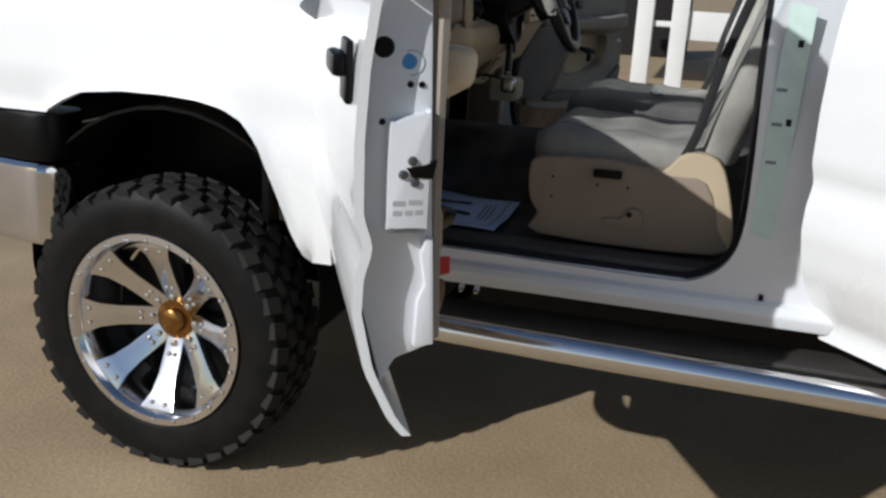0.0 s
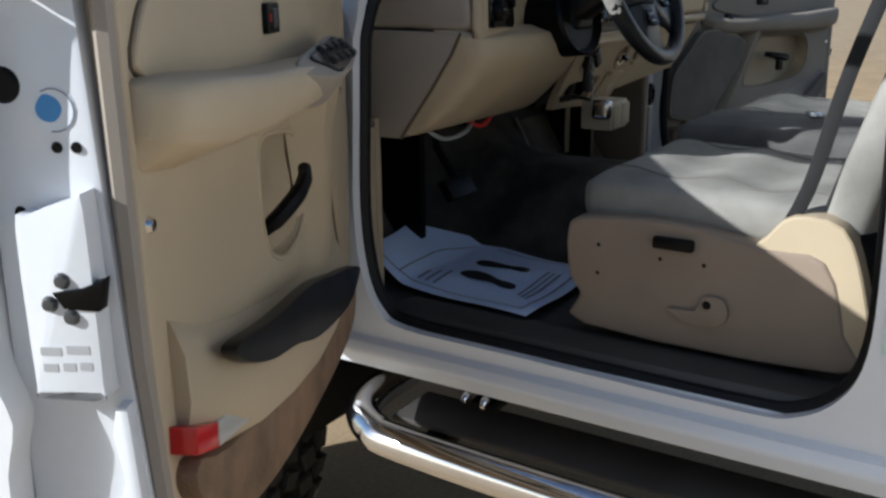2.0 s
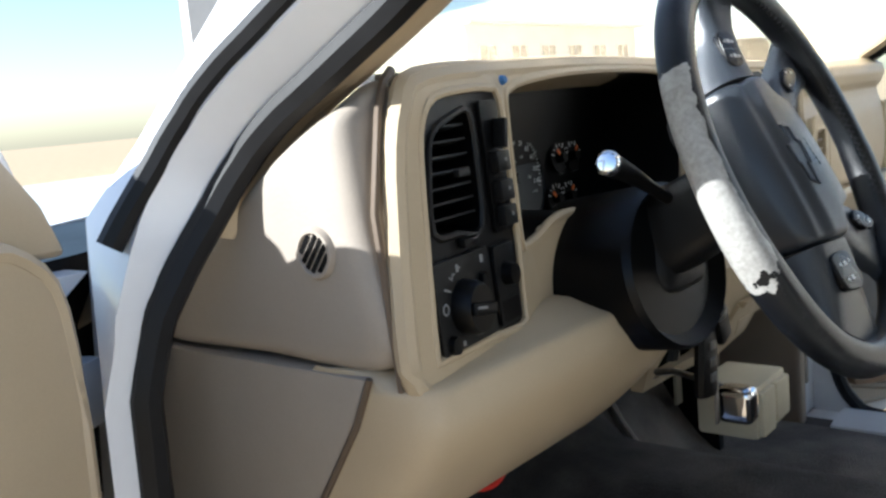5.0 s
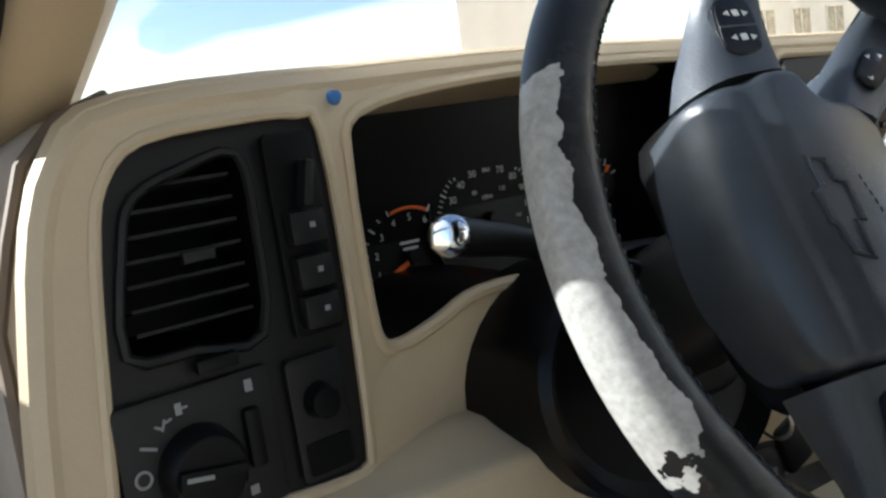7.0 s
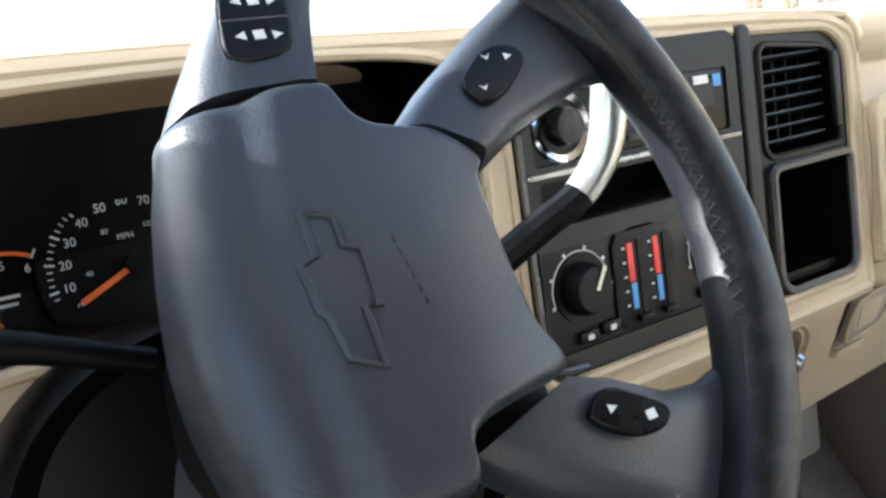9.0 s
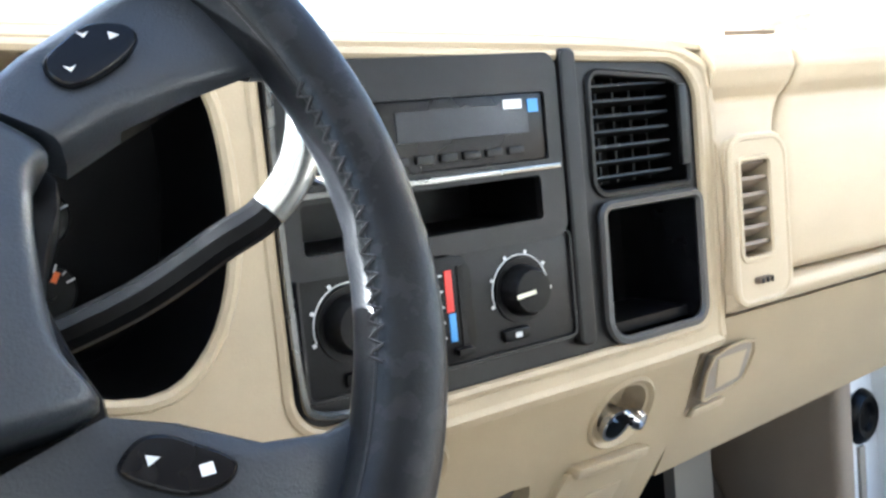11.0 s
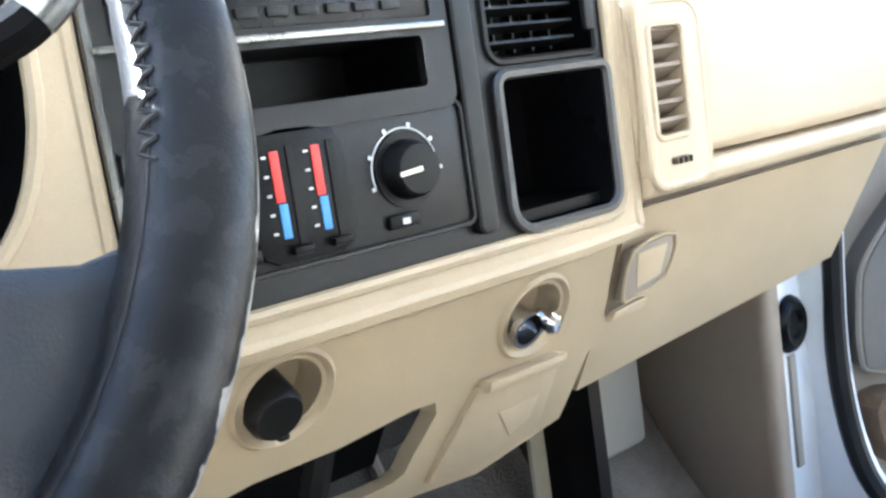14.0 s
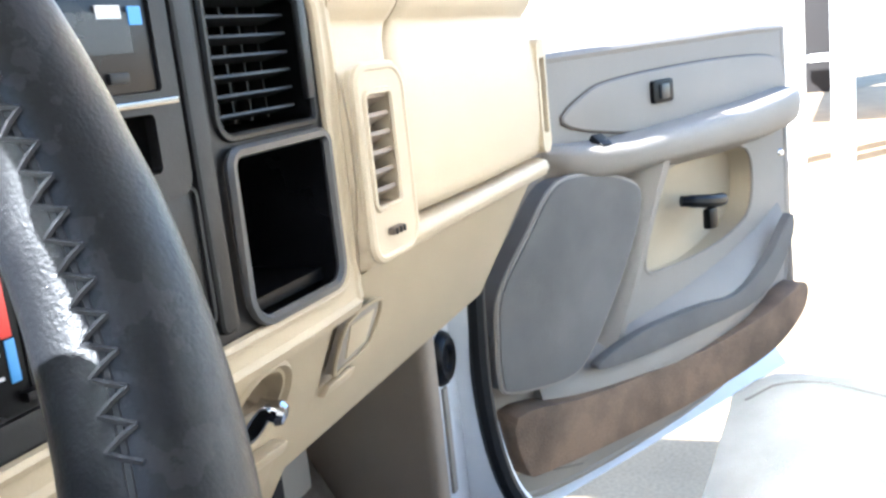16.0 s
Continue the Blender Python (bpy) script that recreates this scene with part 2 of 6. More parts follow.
def box(c, s, r=0.0, m=None, seg=2):
    bm = bmesh.new()
    bmesh.ops.create_cube(bm, size=1.0)
    bmesh.ops.scale(bm, vec=s, verts=bm.verts)
    bevelled(bm, r, seg)
    if m is not None:
        bm.transform(m)
    bmesh.ops.translate(bm, vec=c, verts=bm.verts)
    return bm


def put3(axis, a, p):
    return {'x': (a, p[0], p[1]), 'y': (p[0], a, p[1]), 'z': (p[0], p[1], a)}[axis]


def prism(poly, axis, a, b, r=0.0, seg=2):
    bm = bmesh.new()
    va = [bm.verts.new(put3(axis, a, p)) for p in poly]
    vb = [bm.verts.new(put3(axis, b, p)) for p in poly]
    bm.faces.new(va)
    bm.faces.new(vb[::-1])
    n = len(poly)
    for i in range(n):
        bm.faces.new((va[i], va[(i + 1) % n], vb[(i + 1) % n], vb[i]))
    bmesh.ops.recalc_face_normals(bm, faces=bm.faces)
    return bevelled(bm, r, seg)


def plate(outer, holes, axis, a, b):
    """A flat plate with holes through it."""
    bm = bmesh.new()
    for loop in (outer, *holes):
        vs = [bm.verts.new(put3(axis, a, p)) for p in loop]
        for i in range(len(vs)):
            bm.edges.new((vs[i], vs[(i + 1) % len(vs)]))
    bmesh.ops.triangle_fill(bm, use_beauty=True, edges=bm.edges[:])
    ext = bmesh.ops.extrude_face_region(bm, geom=bm.faces[:])
    d = Vector(put3(axis, b - a, (0, 0)))
    bmesh.ops.translate(bm, vec=d, verts=[v for v in ext["geom"] if isinstance(v, bmesh.types.BMVert)])
    return bm


def rr(x0, z0, x1, z1, r=0.01, n=5):
    """A rounded rectangle; r is one radius or four (bottom left, bottom right, top right, top left)."""
    rs = r if isinstance(r, (list, tuple)) else (r,) * 4
    out = []
    for (cx, cz, sx, sz, a0), q in zip(((x0, z0, 1, 1, 180), (x1, z0, -1, 1, 270), (x1, z1, -1, -1, 0), (x0, z1, 1, -1, 90)), rs):
        for i in range(n + 1):
            a = radians(a0 + 90 * i / n)
            out.append((cx + sx * q + q * math.cos(a), cz + sz * q + q * math.sin(a)))
    return out


def soft(points, n=6, closed=True):
    """A smooth closed or open curve through the given points."""
    k, out = len(points), []
    for i in range(k if closed else k - 1):
        p0, p1, p2, p3 = (Vector(points[j % k] if closed else points[min(max(j, 0), k - 1)]) for j in (i - 1, i, i + 1, i + 2))
        for s in range(n):
            t = s / n
            out.append(tuple(0.5 * (2 * p1 + (p2 - p0) * t + (2 * p0 - 5 * p1 + 4 * p2 - p3) * t * t + (3 * p1 - p0 - 3 * p2 + p3) * t ** 3)))
    if not closed:
        out.append(tuple(points[-1]))
    return out


def sweep(path, r, seg=8, closed=False, flat=1.0, up=None):
    """A tube along a path; r is one radius or one for each point; flat squashes it along the second direction."""
    pts = [Vector(p) for p in path]
    n = len(pts)
    rs = r if isinstance(r, (list, tuple)) else [r] * n
    bm = bmesh.new()
    rings, side = [], None
    for i, p in enumerate(pts):
        d = (pts[(i + 1) % n] - pts[i - 1]) if closed else (pts[min(i + 1, n - 1)] - pts[max(i - 1, 0)])
        d.normalize()
        if up is not None:
            side = d.cross(Vector(up)).normalized()
        elif side is None:
            side = d.orthogonal().normalized()
        else:
            side = (side - d * side.dot(d)).normalized()
        up2 = side.cross(d)
        rings.append([bm.verts.new(p + rs[i] * (math.cos(2 * math.pi * k / seg) * side + flat * math.sin(2 * math.pi * k / seg) * up2)) for k in range(seg)])
    for i in range(n if closed else n - 1):
        a, b = rings[i], rings[(i + 1) % n]
        for k in range(seg):
            bm.faces.new((a[k], a[(k + 1) % seg], b[(k + 1) % seg], b[k]))
    if not closed:
        bm.faces.new(rings[0][::-1])
        bm.faces.new(rings[-1])
    return bm


def lathe(profile, c, axis, n=32, close=False):
    """Turns (radius, height) pairs about an axis through c."""
    bm = bmesh.new()
    m = Matrix.Translation(c) @ Vector(axis).to_track_quat('Z', 'Y').to_matrix().to_4x4()
    rings = []
    for r, h in profile:
        if r < 1e-6:
            rings.append([bm.verts.new(m @ Vector((0, 0, h)))])
        else:
            rings.append([bm.verts.new(m @ Vector((r * math.cos(2 * math.pi * k / n), r * math.sin(2 * math.pi * k / n), h))) for k in range(n)])
    for a, b in zip(rings, rings[1:] + ([rings[0]] if close else [])):
        for k in range(n):
            q = [a[k % len(a)], a[(k + 1) % len(a)], b[(k + 1) % len(b)], b[k % len(b)]]
            q = list(dict.fromkeys(q))
            if len(q) > 2:
                bm.faces.new(q)
    return bm


def sheet(f, nu, nv, thick=0.0, back=None):
    """A surface f(u, v) with u and v from 0 to 1; thick gives it a back, displaced by the vector back."""
    bm = bmesh.new()
    g = [[bm.verts.new(f(i / nu, j / nv)) for j in range(nv + 1)] for i in range(nu + 1)]
    for i in range(nu):
        for j in range(nv):
            bm.faces.new((g[i][j], g[i + 1][j], g[i + 1][j + 1], g[i][j + 1]))
    bmesh.ops.recalc_face_normals(bm, faces=bm.faces)
    if back is not None:
        ext = bmesh.ops.extrude_face_region(bm, geom=bm.faces[:])
        bmesh.ops.translate(bm, vec=back, verts=[v for v in ext["geom"] if isinstance(v, bmesh.types.BMVert)])
    elif thick:
        bmesh.ops.solidify(bm, geom=bm.faces[:], thickness=thick)
    return bm


def loft(rings, caps=True, closed=True):
    bm = bmesh.new()
    vs = [[bm.verts.new(p) for p in ring] for ring in rings]
    k = len(vs[0])
    for a, b in zip(vs, vs[1:]):
        for i in range(k if closed else k - 1):
            bm.faces.new((a[i], a[(i + 1) % k], b[(i + 1) % k], b[i]))
    if caps is True:
        bm.faces.new(vs[0][::-1])
    if caps:
        bm.faces.new(vs[-1])
    return bm


def join(*bms):
    out = bmesh.new()
    for b in bms:
        me = bpy.data.meshes.new("tmp")
        b.to_mesh(me)
        b.free()
        out.from_mesh(me)
        bpy.data.meshes.remove(me)
    return out


def lerp(a, b, t):
    return a + (b - a) * t


def curve1(xs, ys, x):
    return float(np.interp(x, xs, ys))


# ---- ground and distance ----
def ground_bm():
    bm = bmesh.new()
    bmesh.ops.create_grid(bm, x_segments=60, y_segments=60, size=400)
    return bm


ground = tagged(part("ground", ground_bm(), GROUND), "dusty tan concrete yard in full sun", "ground", kind="structure")

# ---- the truck's outside ----
truck = thing("pickup_truck", "white crew cab pickup truck on big off-road tyres, doors open", "pickup truck", (0, 0.2, 0))
AX, AR = (0.772, 0.43), 0.425                     # front axle (y, z) and tyre radius


def arch_z(y):
    """The lower edge of the front wing along the truck."""
    if y < 0.32 or y > 1.13:
        return 0.685 if y < 0.32 else 1.03
    return curve1((0.32, 0.363, 0.415, 0.465, 0.51, 0.565, 0.64, 0.735, 0.87, 1.004, 1.07, 1.11, 1.13), (0.686, 0.758, 0.894, 1.012, 1.062, 1.092, 1.108, 1.115, 1.114, 1.10, 1.07, 1.045, 1.03), y)


def wing_x(y, z):
    tumble = curve1((0.6, 0.75, 0.95, 1.03, 1.06, 1.15, 1.3, 1.38, 1.43), (0.925, 0.948, 0.965, 0.965, 0.958, 0.968, 0.958, 0.935, 0.87), z)
    d = z - arch_z(y)
    flare = 0.022 * math.exp(-max(d, 0) / 0.045) if 0.33 < y < 1.13 else 0
    nose = 0.10 * max(0, (y - 1.25) / 0.55) ** 2
    return tumble + flare - nose


def wing(side):
    def f(u, v):
        y = lerp(0.262, 1.75, u ** 1.15)
        z = lerp(arch_z(y), 1.43, v)
        return Vector((side * wing_x(y, z), y, z))
    return sheet(f, 70, 22, back=Vector((-side * 0.03, 0, 0)))


part("front_wing", wing(-1), WHITE, truck, "glossy white front wing with flared arch")
part("front_wing", wing(1), WHITE, truck)
part("bonnet", sheet(lambda u, v: Vector((lerp(-0.885, 0.885, u), lerp(0.55, 1.78, v), 1.425 + 0.05 * math.sin(math.pi * u) ** 0.6 - 0.03 * v * v)), 24, 14, back=Vector((0, 0, -0.03))), WHITE, truck)
part("cowl", sheet(lambda u, v: Vector((lerp(-0.86, 0.86, u), lerp(0.30, 0.555, v), 1.44 + 0.03 * math.sin(math.pi * u))), 10, 3, back=Vector((0, 0, -0.02))), BLACK, truck, "black cowl grille")


def liner(side):
    def f(u, v):
        a = radians(lerp(-15, 195, u))
        return Vector((side * lerp(0.93, 0.45, v), AX[0] + 0.475 * math.cos(a), AX[1] + 0.16 + 0.475 * math.sin(a)))
    return sheet(f, 20, 4, back=Vector((0, 0, 0.01)))


part("wheel_arch_liner", liner(-1), BLACK, truck, "black wheel arch liner")
part("wheel_arch_liner", liner(1), BLACK, truck)
part("inner_wing", box((-0.50, 0.772, 0.85), (0.02, 1.0, 0.75)), BLACK, truck)
part("inner_wing", box((0.50, 0.772, 0.85), (0.02, 1.0, 0.75)), BLACK, truck)
part("bumper_pad", prism(soft([(-0.975, 1.125), (-0.97, 1.30), (-0.90, 1.55), (-0.70, 1.72), (0.70, 1.72), (0.90, 1.55), (0.97, 1.30), (0.975, 1.125), (0.80, 1.14), (0.7, 1.5), (-0.7, 1.5), (-0.80, 1.14)], 4), 'z', 0.885, 1.025, 0.012), BLACK, truck, "matt black bumper top pad")
part("bumper", prism(soft([(-0.985, 1.13), (-0.98, 1.30), (-0.91, 1.57), (-0.70, 1.74), (0.70, 1.74), (0.91, 1.57), (0.98, 1.30), (0.985, 1.13), (0.80, 1.15), (0.7, 1.5), (-0.7, 1.5), (-0.80, 1.15)], 4), 'z', 0.635, 0.883, 0.03, 3), CHROME, truck, "chrome front bumper")
part("marker_lamp", box((-0.925, 1.40, 1.22), (0.05, 0.20, 0.20), 0.02), REDLENS, truck, "orange-red corner marker lamp")


# ---- wheels ----
TREAD = ((-0.118, 0.050, 0.046, 0.0), (-0.062, 0.044, 0.048, 0.5), (0.0, 0.040, 0.044, 0.1), (0.062, 0.044, 0.048, 0.6), (0.118, 0.050, 0.046, 0.2))


def tyre_bm():
    prof = [(0.282, -0.118), (0.292, -0.138), (0.312, -0.146), (0.330, -0.152), (0.352, -0.153), (0.356, -0.157), (0.366, -0.157), (0.370, -0.152), (0.392, -0.146), (0.408, -0.130), (0.412, -0.10), (0.413, 0.0), (0.412, 0.10), (0.408, 0.130), (0.385, 0.146), (0.345, 0.152), (0.30, 0.14), (0.282, 0.118)]
    return lathe(prof, (0, 0, 0), (-1, 0, 0), 80, close=True)


def tread_mesh(row):
    x, w, ln, off = TREAD[row]
    me = bpy.data.meshes.new("tread_block")
    b = box((x, 0, 0.413 if abs(x) < .1 else 0.406), (w, ln, 0.024 if abs(x) < .1 else 0.028), 0.0, Matrix.Rotation(radians(20 if row % 2 else -12), 4, 'Z') @ Matrix.Rotation(radians(16 * x / 0.118) if abs(x) > .1 else 0, 4, 'Y'))
    b.to_mesh(me)
    b.free()
    me.materials.append(TREADR)
    return me


def tread_blocks(tyre, meshes, n=36):
    for row, me in enumerate(meshes):
        for i in range(n):
            o = new("tread_block", me)
            o.parent = tyre
            o.rotation_euler = (2 * math.pi * (i + TREAD[row][3]) / n, 0, 0)


def rim_bm():
    prof = [(0.290, -0.124), (0.288, -0.142), (0.268, -0.144), (0.258, -0.128), (0.250, -0.095), (0.238, 0.03), (0.245, 0.10), (0.280, 0.118), (0.285, 0.10), (0.245, 0.03), (0.255, -0.08), (0.276, -0.10)]
    return lathe(prof, (0, 0, 0), (1, 0, 0), 64, close=True)


def dish(r):
    """How far out the spoke's face lies at a radius: the hub is set deep inside the rim."""
    return -0.122 + 0.125 * min(max((0.252 - r) / 0.19, 0), 1) ** 0.85


def spoke_bm(a):
    """A straight spoke that flares where it meets the rim."""
    pr = [(-0.030, 0.045), (-0.030, 0.10), (-0.031, 0.16), (-0.038, 0.21), (-0.056, 0.246), (-0.062, 0.256), (0.062, 0.256), (0.056, 0.246), (0.038, 0.21), (0.031, 0.16), (0.030, 0.10), (0.030, 0.045)]
    bm = prism(pr, 'x', -0.100, -0.05, 0.006)
    for v in bm.verts:
        r = math.hypot(v.co.y, v.co.z)
        v.co.x += dish(r) + 0.100
    bm.transform(Matrix.Rotation(a, 4, 'X'))
    return bm


def wheel(m, label):
    w = thing("wheel", label, "wheel", m=m)
    tread_blocks(part("tyre", tyre_bm(), RUBBER, w, "black off-road tyre with chunky dusty tread", local=True), TREAD_MESH)
    rim = part("rim", rim_bm(), CHROME, w, "polished chrome rim", local=True)
    for i in range(8):
        part("spoke", spoke_bm(2 * math.pi * i / 8), CHROME, rim, local=True)
    riv = lathe([(0.0, 0.008), (0.006, 0.006), (0.008, 0.0)], (0, 0, 0), (-1, 0, 0), 8)
    me = bpy.data.meshes.new("rivet")
    riv.to_mesh(me)
    riv.free()
    me.materials.append(CHROME)
    for i in range(24):
        a = 2 * math.pi * i / 24
        o = new("rivet", me)
        o.parent = rim
        o.location = (-0.143, 0.274 * math.sin(a), 0.272 * math.cos(a))
    for i in range(8):
        for s in (-1, 1):
            for rr_, da in ((0.236, 0.095), (0.105, 0.09)):
                a = 2 * math.pi * i / 8 + s * da
                o = new("rivet", me)
                o.parent = rim
                o.location = (dish(rr_) - 0.002, -rr_ * math.sin(a), rr_ * math.cos(a))
    part("hub_disc", lathe([(0.0, 0.045), (0.085, 0.045), (0.10, 0.05), (0.17, 0.05), (0.236, 0.07), (0.236, 0.09), (0.0, 0.09)], (0, 0, 0), (1, 0, 0), 32), BLACK, w, "dark brake and hub behind the spokes", local=True)
    part("hub_cap", lathe([(0.0, 0.040), (0.026, 0.038), (0.036, 0.032), (0.040, 0.004), (0.060, 0.002), (0.064, -0.05)], (0, 0, 0), (-1, 0, 0), 28), BRONZE, w, "bronze-tinted centre cap", local=True)
    for i in range(8):
        a = 2 * math.pi * i / 8
        part("wheel_nut", lathe([(0.0, 0.022), (0.009, 0.018), (0.011, -0.02)], (0, 0.073 * math.sin(a), 0.073 * math.cos(a)), (-1, 0, 0), 6), CHROME, w, local=True)
    return w


TREADR = mat("tread_rubber", (0.022, 0.020, 0.017), 0.85, vary=0.4, scale=14, fine=160, bump=0.3, col2=(0.016, 0.015, 0.014), spec=0.3)
TREAD_MESH = [tread_mesh(r) for r in range(5)]
BRONZE = mat("bronze", (0.50, 0.26, 0.08), 0.25, 1.0, vary=0.3, scale=30, fine=120, bump=0.1)
wheel(Matrix.Translation((-0.895, AX[0] + .008, AX[1])) @ Matrix.Rotation(radians(-4), 4, 'Z') @ Matrix.Diagonal((0.84, 1.015, 1.015, 1)), "chunky off-road wheel with polished chrome rim")
wheel(Matrix.Translation((0.895, AX[0], AX[1])) @ Matrix.Rotation(radians(176), 4, 'Z') @ Matrix.Diagonal((0.84, 1.015, 1.015, 1)), "chunky off-road wheel with polished chrome rim")
part("axle", sweep([(-0.75, 0.78, 0.40), (0.75, 0.78, 0.40)], 0.045, 10), BLACK, truck, "dirty front axle")
part("chassis_rail", box((-0.42, -0.3, 0.55), (0.09, 3.6, 0.16), 0.01), BLACK, truck)
part("chassis_rail", box((0.42, -0.3, 0.55), (0.09, 3.6, 0.16), 0.01), BLACK, truck)

# ---- load bed and rear axle ----
BED = [(-2.25, 0.70), (-2.25, 1.44), (-4.10, 1.44), (-4.10, 0.72)] + [(-2.95 + 0.47 * math.cos(radians(a)), 0.66 + 0.45 * math.sin(radians(a))) for a in range(172, 7, -15)]
for s in (-1, 1):
    part("bed_side", prism(BED, 'x', s * 0.90, s * 0.955, 0.008), WHITE, truck)
part("tailgate", box((0, -4.09, 1.10), (1.78, 0.05, 0.66), 0.01), WHITE, truck)
part("bed_floor", box((0, -3.18, 0.92), (1.78, 1.84, 0.03)), BLACK, truck)
part("bed_front", box((0, -2.27, 1.15), (1.78, 0.03, 0.56)), WHITE, truck)
part("rear_axle", sweep([(-0.75, -2.95, 0.43), (0.75, -2.95, 0.43)], 0.05, 10), BLACK, truck)
part("rear_rail", box((-0.42, -3.0, 0.62), (0.09, 2.0, 0.16), 0.01), BLACK, truck)
part("rear_rail", box((0.42, -3.0, 0.62), (0.09, 2.0, 0.16), 0.01), BLACK, truck)
wheel(Matrix.Translation((-0.84, -2.95, AX[1])) @ Matrix.Diagonal((0.84, 1.015, 1.015, 1)), "chunky off-road wheel with polished chrome rim")
wheel(Matrix.Translation((0.84, -2.95, AX[1])) @ Matrix.Rotation(radians(180), 4, 'Z') @ Matrix.Diagonal((0.84, 1.015, 1.015, 1)), "chunky off-road wheel with polished chrome rim")

# ---- cab shell ----
# door opening, along (y, z), from the windscreen pillar down and round to the centre pillar
OPEN_L = [(-0.70, 1.950), (-0.42, 1.822), (-0.17, 1.684), (-0.045, 1.612), (0.027, 1.571), (0.069, 1.547), (0.106, 1.514), (0.130, 1.468), (0.146, 1.40), (0.152, 1.337), (0.159, 1.20), (0.166, 1.0), (0.150, 0.87), (0.115, 0.80), (0.05, 0.772), (-0.2, 0.768), (-0.60, 0.762), (-0.70, 0.772), (-0.765, 0.82), (-0.795, 0.90), (-0.798, 1.05), (-0.79, 1.33), (-0.795, 1.60), (-0.81, 1.85), (-0.80, 1.95)]
OPEN = soft([(p[0], p[1]) for p in OPEN_L], 4)
SIDE = [(-2.2, 0.70), (0.262, 0.70), (0.262, 1.475), (0.21, 1.535), (0.12, 1.622), (0.02, 1.700), (-0.10, 1.770), (-0.42, 1.930), (-0.62, 1.985), (-0.74, 2.03), (-2.2, 2.03)]
REAR_OPEN = rr(-1.80, 0.775, -0.955, 1.94, 0.09, 6)


def lean(y, z):
    """How far the cab side leans in: more along the windscreen pillar than behind the door."""
    k = min(max((y + 0.5) / 0.3, 0), 1)
    return lerp(max(0, z - 1.42) * 0.2, curve1((1.34, 1.40, 1.435, 1.475, 1.515, 1.55, 1.61, 1.95), (0, 0.020, 0.042, 0.070, 0.090, 0.100, 0.112, 0.125), z), k)


def side_bm(side):
    bm = plate(SIDE, [OPEN, REAR_OPEN], 'x', side * 0.865, side * 0.905)
    for v in bm.verts:
        outer = abs(v.co.x) > 0.89 and 1.38 < v.co.z < 1.95 and -0.6 < v.co.y < 0.16 and min(math.hypot(v.co.y - a, v.co.z - b) for a, b in OPEN) < 0.004
        v.co.x -= side * lean(v.co.y, v.co.z)
        if outer:                                     # the jamb flares outwards along the pillar
            k = min((v.co.z - 1.38) / 0.08, 1)
            v.co.y += 0.018 * k
            v.co.z += 0.030 * k
    return bm


SHELLW = mat("white_jamb_paint", (0.72, 0.73, 0.75), 0.35, vary=0.05, scale=3, fine=80, bump=0.0, coat=0.4)
part("body_side", side_bm(-1), SHELLW, truck, "white painted door jambs and pillars", angle=20)
part("body_side", side_bm(1), SHELLW, truck, angle=20)


def weather_bm(side):
    pts = [(side * (0.870 - lean(y, z)), y, z) for y, z in OPEN]
    return sweep(pts, 0.0145, 8, closed=True)


for s in (-1, 1):
    part("outer_seal", sweep([(s * (0.903 - lean(y, z)), y + 0.024, z + 0.042) for y, z in OPEN if y > -0.6 and z > 1.40], 0.011, 8), SEAL, truck, "black rubber pillar seal")
part("door_seal", weather_bm(-1), SEAL, truck, "black rubber door seal")
part("door_seal", weather_bm(1), SEAL, truck, "black rubber door seal")
# sill: stepped profile in (x, z)
SILL = [(-0.86, 0.772), (-0.885, 0.766), (-0.895, 0.745), (-0.925, 0.735), (-0.935, 0.715), (-0.925, 0.683), (-0.90, 0.675), (-0.80, 0.675), (-0.80, 0.76)]
for s in (-1, 1):
    part("sill", prism([(-s * x, z) for x, z in SILL], 'y', 0.262, -2.2, 0.006), SHELLW, truck)
part("roof", sheet(lambda u, v: Vector((lerp(-0.87, 0.87, u), lerp(-0.62, -2.2, v), 2.015 + 0.035 * math.sin(math.pi * u))), 14, 8, back=Vector((0, 0, 0.03))), WHITE, truck)
HEADLINER = mat("headliner", (0.50, 0.46, 0.39), 0.95, vary=0.1, scale=5, fine=300, bump=0.4)
part("headliner", sheet(lambda u, v: Vector((lerp(-0.82, 0.82, u), lerp(-0.64, -2.15, v), 1.985 + 0.03 * math.sin(math.pi * u))), 10, 6, back=Vector((0, 0, 0.01))), HEADLINER, truck)
part("cab_back", plate(rr(-0.90, 0.68, 0.90, 2.03, 0.03), [rr(-0.62, 1.48, 0.62, 1.84, 0.05)], 'y', -2.2, -2.16), WHITE, truck)
part("firewall", box((0, 0.50, 1.08), (1.72, 0.02, 0.72)), BLACK, truck)
for s in (-1, 1):
    part("pillar_trim", loft([[(s * (0.858 - lean(y, z) - xx), y + a, z + b) for xx, a, b in ((0.0, 0.002, 0.002), (0.020, -0.004, -0.004), (0.045, 0.000, 0.000), (0.062, 0.014, 0.016), (0.072, 0.032, 0.052), (0.084, 0.050, 0.108), (0.060, 0.062, 0.120), (0.0, 0.060, 0.100))] for y, z in soft([(0.135, 1.455), (0.106, 1.514), (0.069, 1.547), (0.027, 1.571), (-0.045, 1.612), (-0.17, 1.684), (-0.42, 1.822), (-0.66, 1.935)], 3, False)]), TAN, truck, "tan plastic pillar trim")
